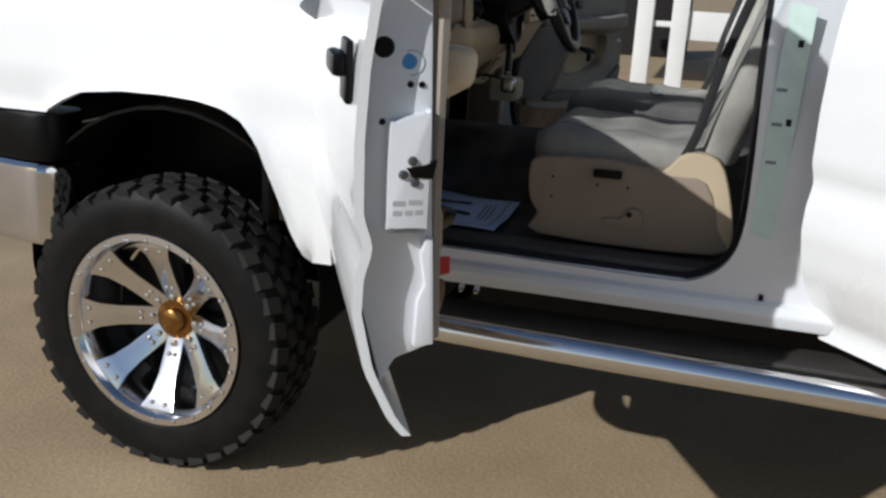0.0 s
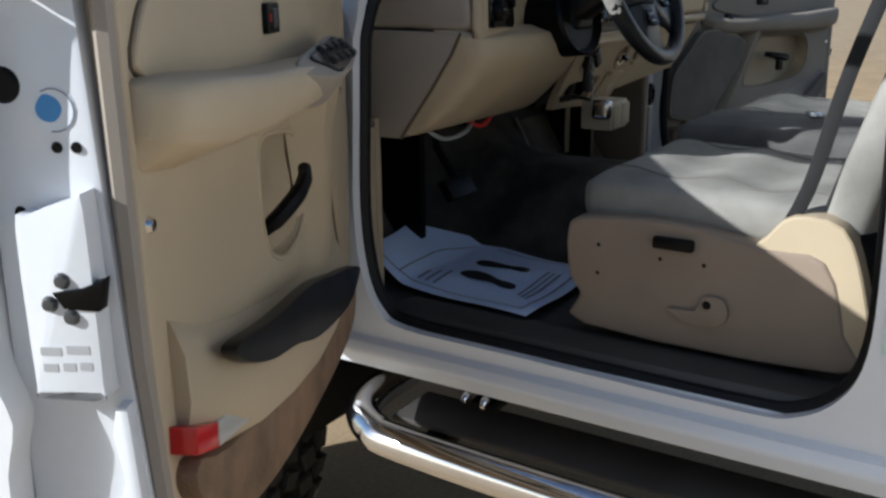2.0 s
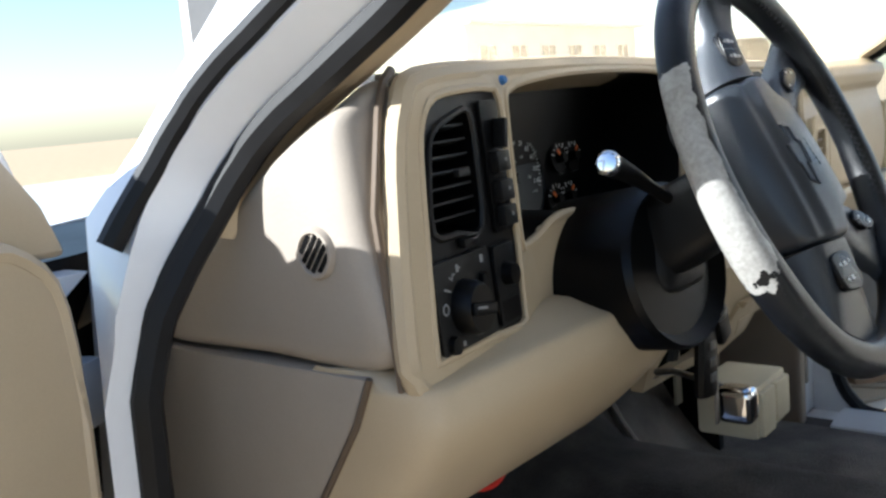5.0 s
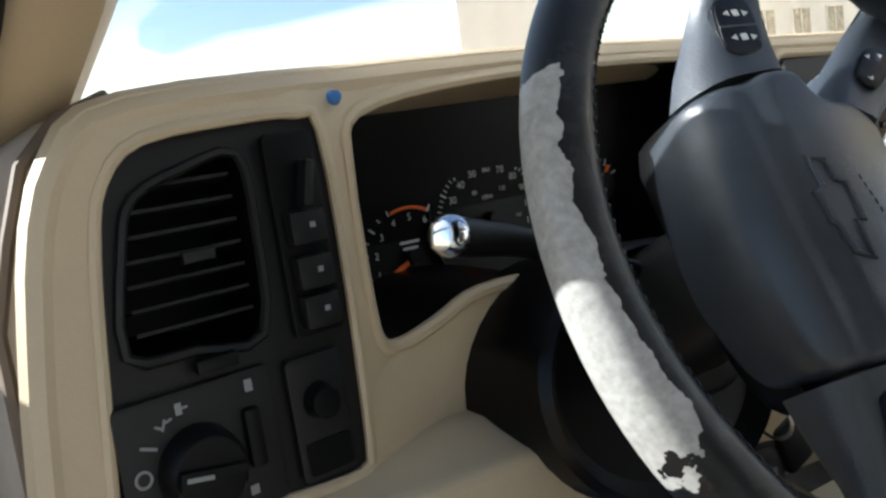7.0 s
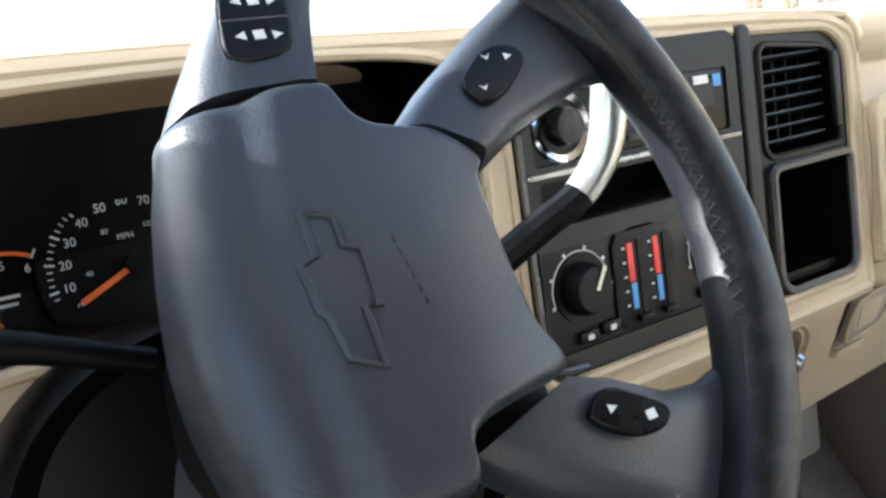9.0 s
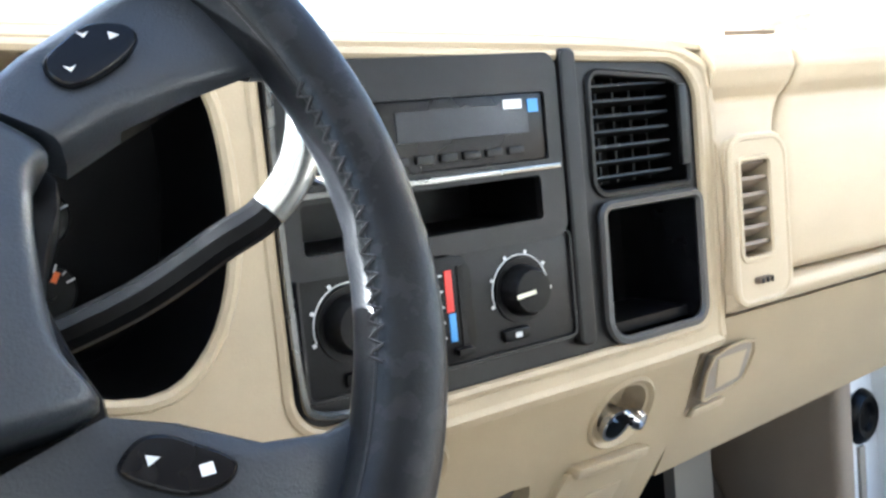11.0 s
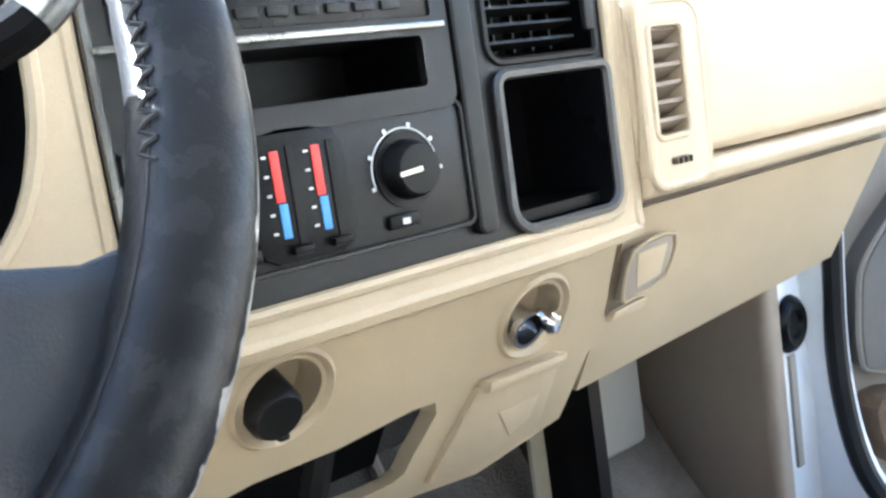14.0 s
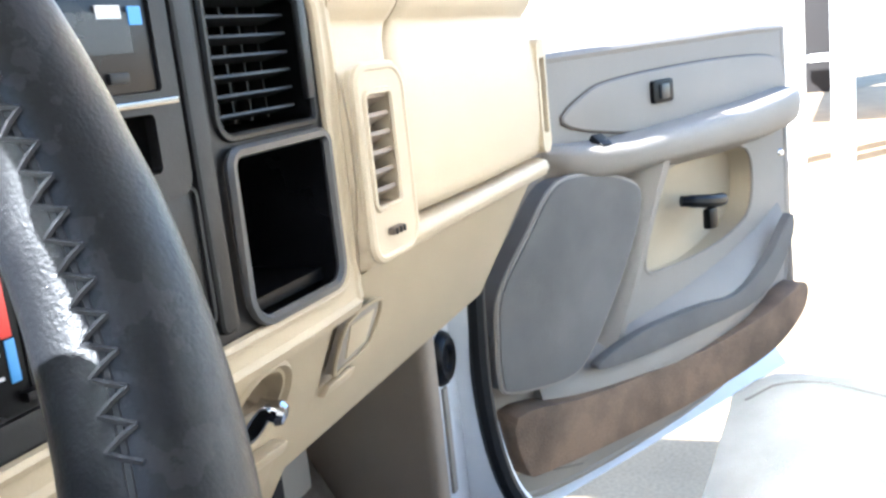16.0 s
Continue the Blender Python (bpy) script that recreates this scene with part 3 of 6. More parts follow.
windscreen = part("windscreen", sheet(lambda u, v: Vector((lerp(-0.82, 0.82, u) * lerp(1, 0.90, v), lerp(0.27, -0.63, v) + 0.20 * math.sin(math.pi * u) * (1 - .6 * v), lerp(1.475, 2.005, v) + 0.012 * math.sin(math.pi * v))), 16, 10, back=Vector((0, 0.004, 0.003))), WSGLASS, truck, "clear raked windscreen glass")
windscreen.visible_shadow = False

# ---- step board ----
board = thing("running_board", "chrome tube running board with black step plate", "running board", (-0.95, -0.5, 0.58))
TUBE = [(-0.70, 0.155, 0.60), (-0.86, 0.15, 0.60), (-0.955, 0.12, 0.598), (-1.005, 0.055, 0.592), (-1.02, -0.04, 0.588), (-1.02, -0.6, 0.578), (-1.02, -1.5, 0.570), (-0.98, -1.60, 0.57), (-0.80, -1.64, 0.57)]
part("tube", sweep(soft(TUBE, 5, False), 0.036, 16, up=(0, 0, 1)), CHROME, board, "polished chrome tube")
part("step_plate", box((-0.872, -0.62, 0.592), (0.135, 1.36, 0.012), 0.004), SILLTR, board, "black plate under the sill")
for y in (-0.109, -0.151):
    part("bolt", lathe([(0.0, 0.010), (0.006, 0.009), (0.009, 0.0), (0.009, -0.01)], (-0.932, y, 0.672), (-0.9, 0, -0.3), 10), CHROME, board)
for y in (-0.05, -1.2):
    part("bracket", box((-0.80, y, 0.57), (0.36, 0.05, 0.03), 0.005), BLACK, board)


# ---- doors ----
def door_y(z):
    return curve1((0.72, 0.75, 0.84, 0.94, 1.00, 1.045, 1.06, 1.10, 1.22, 1.33, 1.43, 1.49), (-0.075, -0.10, -0.143, -0.165, -0.163, -0.150, -0.152, -0.166, -0.168, -0.162, -0.148, -0.132), z)


def skin_bm():
    def f(u, v):
        z = lerp(0.72, 1.455, v)
        front = curve1((0.72, 0.80, 1.0), (0.05, 0.015, 0.0), z)
        return Vector((lerp(front, 1.085, u), door_y(z), z))
    return sheet(f, 6, 40, back=Vector((0, 0.016, 0)))


def frame_path(x0, z0):
    return [(x0, -0.075, z0), (x0 + 0.025, -0.060, 1.495), (x0 + 0.065, -0.045, 1.540), (0.15, -0.035, 1.582), (0.25, -0.030, 1.634), (0.45, -0.028, 1.745), (0.68, -0.030, 1.862), (0.84, -0.035, 1.935), (0.98, -0.040, 1.955), (1.04, -0.045, 1.92), (1.05, -0.07, 1.68), (1.05, -0.09, 1.47)]


def door(name, label, m, passenger):
    d = thing(name, label, "car door", m=m)
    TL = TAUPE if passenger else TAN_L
    P = lambda n, bm, mt, par=None, lb="", angle=35: part(n, bm, mt, par or d, lb, local=True, angle=angle)
    skin = P("outer_skin", skin_bm(), WHITE, None, "glossy white door skin")
    # the pressed steel shell behind the skin, with a recessed shut face
    shell = [(-0.150, 1.10), (-0.146, 1.30), (-0.128, 1.44), (-0.050, 1.45), (-0.034, 1.10), (-0.022, 0.87), (-0.085, 0.845), (-0.110, 0.80), (-0.148, 0.95)]
    P("shell", join(prism(shell, 'x', 1.0, 1.046, 0.006), prism([(min(a, -0.075), b) for a, b in shell], 'x', 0.015, 1.005)), SHELLW, None, "white painted inner steel shell")
    P("latch_plate", prism(soft([(-0.112, 1.088), (-0.108, 1.080), (-0.052, 1.080), (-0.048, 1.088), (-0.048, 1.252), (-0.054, 1.262), (-0.068, 1.259), (-0.102, 1.247), (-0.112, 1.234)], 3), 'x', 1.030, 1.074, 0.006), SHELLW)
    P("shut_face_lip", prism([(-0.058, 0.87), (-0.024, 0.875), (-0.034, 1.06), (-0.046, 1.06), (-0.052, 1.03), (-0.044, 0.98), (-0.055, 0.95)], 'x', 1.04, 1.062, 0.004), SHELLW)
    P("latch", prism([(-0.075, 1.162), (-0.042, 1.160), (-0.036, 1.19), (-0.056, 1.182), (-0.085, 1.177)], 'x', 1.06, 1.0765, 0.001), BLACK, None, "black latch slot")
    for y, z in ((-0.075, 1.188), (-0.089, 1.166), (-0.070, 1.154)):
        P("latch_bolt", lathe([(0.0, 0.006), (0.0055, 0.005), (0.008, 0.0)], (1.074, y, z), (1, 0, 0), 10), DARKG)
    P("grommet", lathe([(0.0, 0.004), (0.013, 0.004), (0.0165, 0.0)], (1.046, -0.122, 1.358), (1, 0, 0), 20), BLACK, None, "black rubber grommet")
    for y, z in ((-0.079, 1.303), (-0.061, 1.303), (-0.152, 1.258), (-0.121, 1.244)):
        P("hole_plug", lathe([(0.0, 0.003), (0.004, 0.003), (0.0055, 0.0)], (1.046, y, z), (1, 0, 0), 10), BLACK)
    if not passenger:
        P("sticker", prism([(-0.078 + 0.021 * math.cos(q * 0.3142), 1.336 + 0.021 * math.sin(q * 0.3142)) for q in range(20)], 'x', 1.046, 1.0466), STICK, None, "pale round sticker")
        P("sticker_mark", prism(soft([(-0.094, 1.338), (-0.086, 1.350), (-0.074, 1.346), (-0.070, 1.336), (-0.078, 1.326), (-0.090, 1.328)], 3), 'x', 1.0466, 1.0470), BLUEPR, None, "small blue sticker print")
        P("sticker_arc", sweep([(1.0467, -0.078 + 0.019 * math.cos(radians(q)), 1.336 + 0.019 * math.sin(radians(q))) for q in range(-100, 121, 20)], 0.0008, 5), INKG)
    for i, (y, z, w) in enumerate(((-0.094, 1.120, 0.020), (-0.068, 1.122, 0.022), (-0.096, 1.104, 0.014), (-0.078, 1.105, 0.012), (-0.062, 1.106, 0.012))):
        P("label_bar", prism(rr(y - w / 2, z - 0.004, y + w / 2, z + 0.004, 0.001, 2), 'x', 1.073, 1.0745), INKL, None, "faint unreadable print")
    # seal round the inside
    P("door_seal", sweep([(1.035, -0.030, 1.48), (1.035, -0.028, 1.1), (1.03, -0.018, 0.88), (0.95, -0.02, 0.845), (0.3, -0.02, 0.80), (0.05, -0.025, 0.86)], 0.010, 6), TAUPE)
    # trim panel with a deep hand recess
    outline = soft([(0.045, 1.38), (0.085, 1.462), (0.20, 1.474), (0.60, 1.478), (0.98, 1.478), (1.022, 1.455), (1.024, 1.25), (1.022, 1.05), (1.005, 0.93), (0.93, 0.85), (0.80, 0.80), (0.60, 0.775), (0.30, 0.772), (0.14, 0.80), (0.095, 0.90), (0.06, 1.10)], 4)
    hand = soft([(0.60, 1.255), (0.75, 1.264), (0.87, 1.252), (0.892, 1.18), (0.862, 1.112), (0.74, 1.078), (0.58, 1.070), (0.515, 1.085), (0.545, 1.17)], 4) if passenger else soft([(0.640, 1.18), (0.637, 1.228), (0.60, 1.242), (0.512, 1.235), (0.44, 1.215), (0.405, 1.15), (0.405, 1.09), (0.45, 1.058), (0.53, 1.050), (0.60, 1.075), (0.634, 1.125)], 4)
    hx = 0.68 if passenger else 0.50
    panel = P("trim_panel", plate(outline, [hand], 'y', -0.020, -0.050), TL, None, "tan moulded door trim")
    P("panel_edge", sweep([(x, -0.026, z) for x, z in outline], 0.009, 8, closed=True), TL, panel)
    P("hand_recess", loft([[(x, -0.020, z) for x, z in hand], [(lerp(x, hx, .05), -0.030 - 0.036 * max(0, min((x - hx + 0.06) / 0.20, 1)), lerp(z, 1.17, .06)) for x, z in hand], [(lerp(x, hx - 0.02, .35), -0.034 - 0.036 * max(0, min((lerp(x, hx - 0.02, .35) - hx + 0.06) / 0.20, 1)), lerp(z, 1.17, .35)) for x, z in hand]], caps="back"), TAN, panel)
    P("recess_edge", sweep([(x, -0.0215, z) for x, z in hand], 0.004, 6, closed=True), TL, panel)
    insert = soft([(0.315, 1.372), (0.376, 1.414), (0.467, 1.430), (0.70, 1.436), (0.90, 1.432), (0.985, 1.420), (1.012, 1.392), (1.010, 1.335), (0.82, 1.328), (0.623, 1.326), (0.458, 1.339)] if passenger else [(0.263, 1.345), (0.282, 1.372), (0.332, 1.402), (0.414, 1.419), (0.65, 1.434), (0.885, 1.446), (0.947, 1.441), (0.992, 1.412), (0.998, 1.358), (0.80, 1.336), (0.60, 1.316), (0.40, 1.320)], 4)
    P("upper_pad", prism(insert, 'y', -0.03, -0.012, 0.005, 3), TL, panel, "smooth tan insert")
    P("insert_groove", sweep([(x, -0.0195, z) for x, z in insert], 0.0024, 6, closed=True), BROWNV, panel)
    stations = ((1.020, 0.000, 1.350, 1.305), (1.012, 0.022, 1.356, 1.298), (0.985, 0.040, 1.357, 1.294), (0.93, 0.050, 1.354, 1.288), (0.80, 0.056, 1.344, 1.283), (0.65, 0.058, 1.338, 1.284), (0.52, 0.058, 1.334, 1.286), (0.42, 0.052, 1.330, 1.285), (0.34, 0.040, 1.335, 1.285), (0.285, 0.022, 1.340, 1.300), (0.262, -0.005, 1.342, 1.315))
    xs = [q[0] for q in stations[::-1]]
    rings = []
    for i in range(41):
        x = lerp(0.262, 1.020, 0.5 - 0.5 * math.cos(math.pi * i / 40))
        ym, zt, zb = (curve1(xs, [q[k] for q in stations[::-1]], x) for k in (1, 2, 3))
        rings.append([(x, *p) for p in soft([(-0.03, zt + 0.004), (lerp(-0.02, ym, .45), zt + 0.003), (ym - 0.012, zt), (ym - 0.003, zt - 0.007), (ym, lerp(zt, zb, .4)), (ym - 0.006, zb + 0.006), (ym - 0.020, zb - 0.004), (lerp(-0.03, ym, .35), zb - 0.018), (-0.03, zb - 0.030)], 2, False)])
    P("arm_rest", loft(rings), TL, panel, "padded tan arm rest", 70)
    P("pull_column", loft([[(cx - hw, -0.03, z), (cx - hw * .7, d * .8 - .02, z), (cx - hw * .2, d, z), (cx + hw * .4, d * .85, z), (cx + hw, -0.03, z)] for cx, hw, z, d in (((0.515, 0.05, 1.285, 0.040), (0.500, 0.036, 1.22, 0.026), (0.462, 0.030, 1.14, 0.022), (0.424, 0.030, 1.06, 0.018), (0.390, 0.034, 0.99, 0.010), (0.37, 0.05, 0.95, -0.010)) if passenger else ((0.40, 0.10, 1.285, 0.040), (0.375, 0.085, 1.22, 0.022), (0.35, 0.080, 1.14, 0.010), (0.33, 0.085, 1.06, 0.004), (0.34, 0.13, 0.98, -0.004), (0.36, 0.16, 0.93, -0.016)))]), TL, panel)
    if not passenger:
        tilt = lambda loop, d: [(x, -0.006 + 0.773 * q + 0.635 * d, 1.381 - 0.635 * q + 0.773 * d) for x, q in loop]
        house = soft([(0.668, 0.078), (0.640, 0.060), (0.563, 0.048), (0.44, 0.038), (0.340, 0.030), (0.304, 0.050), (0.312, 0.078), (0.40, 0.096), (0.52, 0.104), (0.61, 0.092)], 4)
        P("switch_housing", loft([tilt([(lerp(x, 0.48, -.03), q) for x, q in house], -0.055), tilt(house, -0.006), tilt([(lerp(x, 0.48, .02), lerp(q, 0.066, .06)) for x, q in house], -0.001), tilt([(lerp(x, 0.48, .05), lerp(q, 0.066, .14)) for x, q in house], 0.0)]), TAUPE, panel, "taupe switch housing")
        black = soft([(0.576, 0.060), (0.474, 0.049), (0.360, 0.038), (0.325, 0.044), (0.314, 0.058), (0.324, 0.074), (0.370, 0.084), (0.450, 0.093), (0.514, 0.097), (0.548, 0.080)], 4)
        P("switch_panel", loft([tilt(black, -0.010), tilt(black, 0.0022), tilt([(lerp(x, 0.45, .02), lerp(q, 0.068, .06)) for x, q in black], 0.0036)]), PIANO, panel, "window switch panel")
        for x in (0.352, 0.398, 0.444, 0.490):
            for k in (0.054, 0.076):
                P("window_switch", loft([tilt([(x - 0.014, k - 0.008), (x + 0.014, k - 0.006), (x + 0.014, k + 0.010), (x - 0.014, k + 0.008)], 0.002), tilt([(x - 0.012, k - 0.006), (x + 0.012, k - 0.004), (x + 0.011, k + 0.007), (x - 0.011, k + 0.005)], 0.0085)]), DARK, panel)
    if passenger:
        P("window_switch", box((0.36, 0.022, 1.338), (0.026, 0.028, 0.012), 0.003, Matrix.Rotation(radians(-36), 4, 'X')), DARK, panel)
    P("lock_bezel", prism(rr(0.548, 1.376, 0.608, 1.416, 0.006), 'y', -0.018, -0.004, 0.003), BLACK, panel, "black lock switch bezel")
    P("lock_button", box((0.578, -0.003, 1.396), (0.024, 0.008, 0.026), 0.003), DARKG, panel)
    if not passenger:
        P("lock_mark", box((0.597, -0.0035, 1.397), (0.003, 0.002, 0.010), 0.0), REDPR, panel)
    P("pull_handle", sweep(soft(([(0.738, -0.050, 1.170), (0.738, -0.010, 1.172), (0.722, 0.012, 1.176), (0.69, 0.020, 1.180), (0.65, 0.020, 1.186), (0.615, 0.014, 1.192), (0.60, 0.004, 1.194)] if passenger else [(0.612, -0.060, 1.104), (0.616, -0.034, 1.110), (0.612, -0.012, 1.124), (0.600, 0.005, 1.142), (0.575, 0.016, 1.158), (0.545, 0.018, 1.172), (0.520, 0.012, 1.182)]), 4, False), [0.009] * 4 + [0.011] * 4 + [0.0125] * 9 + [0.0115] * 4 + [0.010] * 4, 10), BLACK, panel, "black curved door handle")
    if passenger:
        P("handle_knob", box((0.672, 0.018, 1.150), (0.030, 0.018, 0.040), 0.007), BLACK, panel)
    spk = soft([(0.075, 1.235), (0.150, 1.238), (0.200, 1.210), (0.226, 1.160), (0.214, 1.070), (0.180, 0.985), (0.150, 0.930), (0.120, 0.912), (0.090, 0.930), (0.075, 1.06)], 4)
    if passenger:
        spk = soft([(0.249, 1.288), (0.353, 1.284), (0.440, 1.256), (0.455, 1.225), (0.430, 1.165), (0.369, 1.080), (0.295, 1.000), (0.235, 0.977), (0.112, 0.994), (0.092, 1.020), (0.094, 1.090), (0.108, 1.150), (0.175, 1.222)], 4)
    P("speaker_cover", prism(spk, 'y', -0.03, 0.026 if passenger else -0.012, 0.006, 2), SPEAK if passenger else TL, panel, "speaker cover")
    P("speaker_gap", sweep([(x, 0.018 if passenger else -0.0190, z) for x, z in spk], 0.005 if passenger else 0.0026, 6, closed=True), TAUPE if passenger else BROWNV, panel)
    P("pocket_bulge", loft([[(x, -0.03, z + 0.10), (x, -0.018 + 0.01 * q, z + 0.085), (x, 0.030 * q - .01, z + 0.05), (x, 0.038 * q - .01, z), (x, 0.02 * q - .015, z - 0.05), (x, -0.03, z - 0.07)] for x, z, q in ((0.20, 0.90, 0.3), (0.32, 0.90, 0.8), (0.46, 0.905, 1), (0.62, 0.925, 1), (0.78, 0.955, 0.9), (0.90, 0.99, 0.6), (0.985, 1.03, 0.2))]), TL, panel)
    lip = soft([(0.215, 0.935), (0.32, 0.968), (0.42, 0.990), (0.58, 1.026), (0.775, 1.047), (0.925, 1.070), (0.90, 1.040), (0.80, 1.000), (0.68, 0.972), (0.57, 0.938), (0.44, 0.915), (0.31, 0.905)], 4)
    # no hollow here: a darker piece on the bulge paints the opening's shade
    P("pocket_opening", prism(lip if not passenger else soft([(0.313, 0.982), (0.431, 1.000), (0.60, 0.998), (0.74, 0.990), (0.86, 1.035), (0.950, 1.105), (0.945, 1.045), (0.823, 0.960), (0.546, 0.953), (0.333, 0.964)], 4), 'y', 0.012, 0.0320, 0.004), SPEAK if passenger else DARK, panel, "map pocket opening, its inner shade put in as a dark piece")
    P("lower_carpet", prism(soft([(0.112, 0.954), (0.27, 0.934), (0.45, 0.920), (0.635, 0.910), (0.85, 0.920), (1.005, 0.945), (1.005, 0.890), (0.92, 0.846), (0.80, 0.826), (0.60, 0.820), (0.40, 0.826), (0.17, 0.842), (0.122, 0.862)] if passenger else [(0.135, 0.885), (0.30, 0.868), (0.60, 0.880), (0.90, 0.935), (0.985, 0.965), (0.995, 0.93), (0.92, 0.858), (0.80, 0.812), (0.60, 0.788), (0.30, 0.786), (0.155, 0.81)], 4), 'y', -0.03, 0.030 if passenger else 0.004, 0.006), CARPT, panel, "brown carpet strip")
    if not passenger:
        P("reflector", prism([(0.944, 0.957), (1.008, 0.982), (1.005, 1.012), (0.942, 0.988)], 'y', -0.03, 0.009, 0.003), REDLENS, None, "red door reflector")
        P("lamp_lens", prism([(0.784, 0.926), (0.940, 0.956), (0.938, 0.987), (0.780, 0.952)], 'y', -0.03, 0.008, 0.003), LENSC, None, "clear courtesy lamp lens")
    P("trim_screw", lathe([(0.0, 0.006), (0.006, 0.005), (0.009, 0.0)], (1.004, -0.020, 1.222), (0, 1, 0), 10), CHROME)
    # window frame, glass, sail panel
    P("window_frame", sweep(soft(frame_path(0.03, 1.43), 5, False), 0.024, 8, flat=0.7, up=(0, 1, 0)), TAUPE if passenger else WHITE, None, "slim window frame")
    P("rear_post", prism([(0.935, 1.44), (1.078, 1.44), (1.072, 1.93), (0.955, 1.95)], 'y', -0.105, -0.045, 0.012), SHELLW)
    P("frame_seal", sweep(soft([(x, y + 0.012, z) for x, y, z in frame_path(0.06, 1.47)], 5, False), 0.012, 6), SEAL)
    g = P("window_glass", prism([(0.20, 1.46), (0.21, 1.61), (0.45, 1.735), (0.68, 1.852), (0.84, 1.922), (0.98, 1.94), (1.02, 1.90), (1.03, 1.46)], 'y', -0.078, -0.074), GLASS, None, "clear side window")
    g.visible_shadow = False
    P("sail_panel", prism([(0.020, 1.455), (0.206, 1.468), (0.200, 1.55), (0.196, 1.605), (0.135, 1.572), (0.085, 1.540), (0.045, 1.50)], 'y', -0.085, -0.026, 0.012, 3), TL, None, "tan mirror sail panel")
    P("glass_guide", prism([(0.232, 1.462), (0.262, 1.462), (0.254, 1.632), (0.226, 1.618)], 'y', -0.09, -0.080), GUIDE, None, "pale green glass edge guide")
    P("run_channel", sweep([(0.222, -0.066, 1.46), (0.214, -0.060, 1.615)], 0.013, 6), SEAL)
    P("belt_seal", sweep([(0.21, -0.055, 1.462), (1.03, -0.055, 1.464)], 0.009, 6), SEAL)
    for z in (1.03, 1.33):
        P("hinge", box((-0.005, -0.075, z), (0.07, 0.045, 0.06), 0.008), SHELLW)
    h = P("outer_handle", box((0.955, -0.186, 1.325), (0.13, 0.026, 0.036), 0.010), BLACK, skin, "black outside door handle")
    P("handle_cup", box((0.975, -0.172, 1.315), (0.10, 0.012, 0.10), 0.006), BLACK, skin)
    # mirror outside
    P("mirror_arm", box((0.16, -0.19, 1.53), (0.10, 0.12, 0.05), 0.015), BLACK, skin)
    P("mirror_head", box((0.12, -0.31, 1.58), (0.10, 0.18, 0.20), 0.03, seg=3), BLACK, skin, "black door mirror")
    return d


INKL = mat("faint_ink", (0.42, 0.42, 0.42), 0.6, vary=0.1, bump=0.0)
LENSC = mat("lamp_lens", (0.45, 0.44, 0.40), 0.2, vary=0.1, bump=0.0)
TINT = mat("tinted_glass", (0.010, 0.011, 0.012), 0.08, vary=0.1, bump=0.0)
STICK = mat("sticker_paper", (0.70, 0.74, 0.78), 0.5, vary=0.08, bump=0.0)
SPEAK = mat("speaker_grey", (0.20, 0.18, 0.155), 0.8, vary=0.2, scale=8, fine=700, bump=0.8, depth=0.002)
CARPT = mat("brown_carpet", (0.33, 0.21, 0.125), 0.95, vary=0.35, scale=10, fine=320, bump=0.8, depth=0.003)
X1 = Vector((-0.889, -0.459, 0)).normalized()
Y1 = Vector((0.459, -0.889, 0)).normalized()
DOOR_M = Matrix(((X1.x, Y1.x, 0, -0.86), (X1.y, Y1.y, 0, 0.177), (0, 0, 1, 0), (0, 0, 0, 1)))
door("front_door", "white front door standing open, tan trim, beside the driver's seat", DOOR_M, False)
X2 = Vector((math.sin(radians(66)), -math.cos(radians(66)), 0))
Y2 = Vector((-math.cos(radians(66)), -math.sin(radians(66)), 0))
DOOR_P = Matrix(((X2.x, Y2.x, 0, 0.838), (X2.y, Y2.y, 0, 0.208), (0, 0, 1, -0.035), (0, 0, 0, 1)))
door("passenger_door", "far front door standing wide open in bright sun, tan trim", DOOR_P, True)


def rear_door():
    X3 = Vector((-0.74, -0.67, 0)).normalized()
    Y3 = Vector((X3.y, -X3.x, 0))                      # towards the outside
    m = Matrix(((X3.x, Y3.x, 0, -0.915), (X3.y, Y3.y, 0, -0.955), (0, 0, 1, 0), (0, 0, 0, 1)))
    d = thing("rear_door", "white rear door standing half open", "car door", m=m)

    def f(u, v):
        z = lerp(0.665, 1.485, v)
        return Vector((lerp(0.0 + 0.03 * max(0, .72 - z) / .06, 0.86, u), -0.10 - door_y(z) - 0.02, z))
    part("outer_skin", sheet(f, 6, 36, back=Vector((0, -0.10, 0))), WHITE, d, local=True)
    part("window_frame", sweep([(0.05, 0.0, 1.48), (0.06, -0.02, 1.86), (0.80, -0.02, 1.86), (0.84, 0.0, 1.48)], 0.03, 8), WHITE, d, local=True)
    return d


rear_door()
far = thing("far_rear_door", "closed white rear door with tan trim on the far side", "car door", (0.88, -1.4, 0.77))
part("door_body", prism(rr(-1.83, 0.75, -0.93, 1.50, 0.05), 'x', 0.86, 0.955, 0.01), WHITE, far)
part("door_trim", prism(rr(-1.80, 0.78, -0.95, 1.49, 0.06), 'x', 0.835, 0.862, 0.01), TAUPE, far)
part("dark_window", prism(rr(-1.80, 1.49, -0.96, 1.87, 0.05), 'x', 0.845, 0.852), TINT, far, "dark tinted window")
back = thing("rear_window", "dark tinted rear window", "window", (0, -2.18, 1.66), kind="structure")
part("pane", prism(rr(-0.62, 1.48, 0.62, 1.84, 0.05), 'y', -2.185, -2.175), TINT, back)
bench = thing("rear_bench", "grey cloth rear bench seat", "car seat", (0, -1.75, 0.78))
part("bench_cushion", box((0, -1.68, 1.00), (1.45, 0.50, 0.20), 0.05, seg=3), CLOTH, bench)
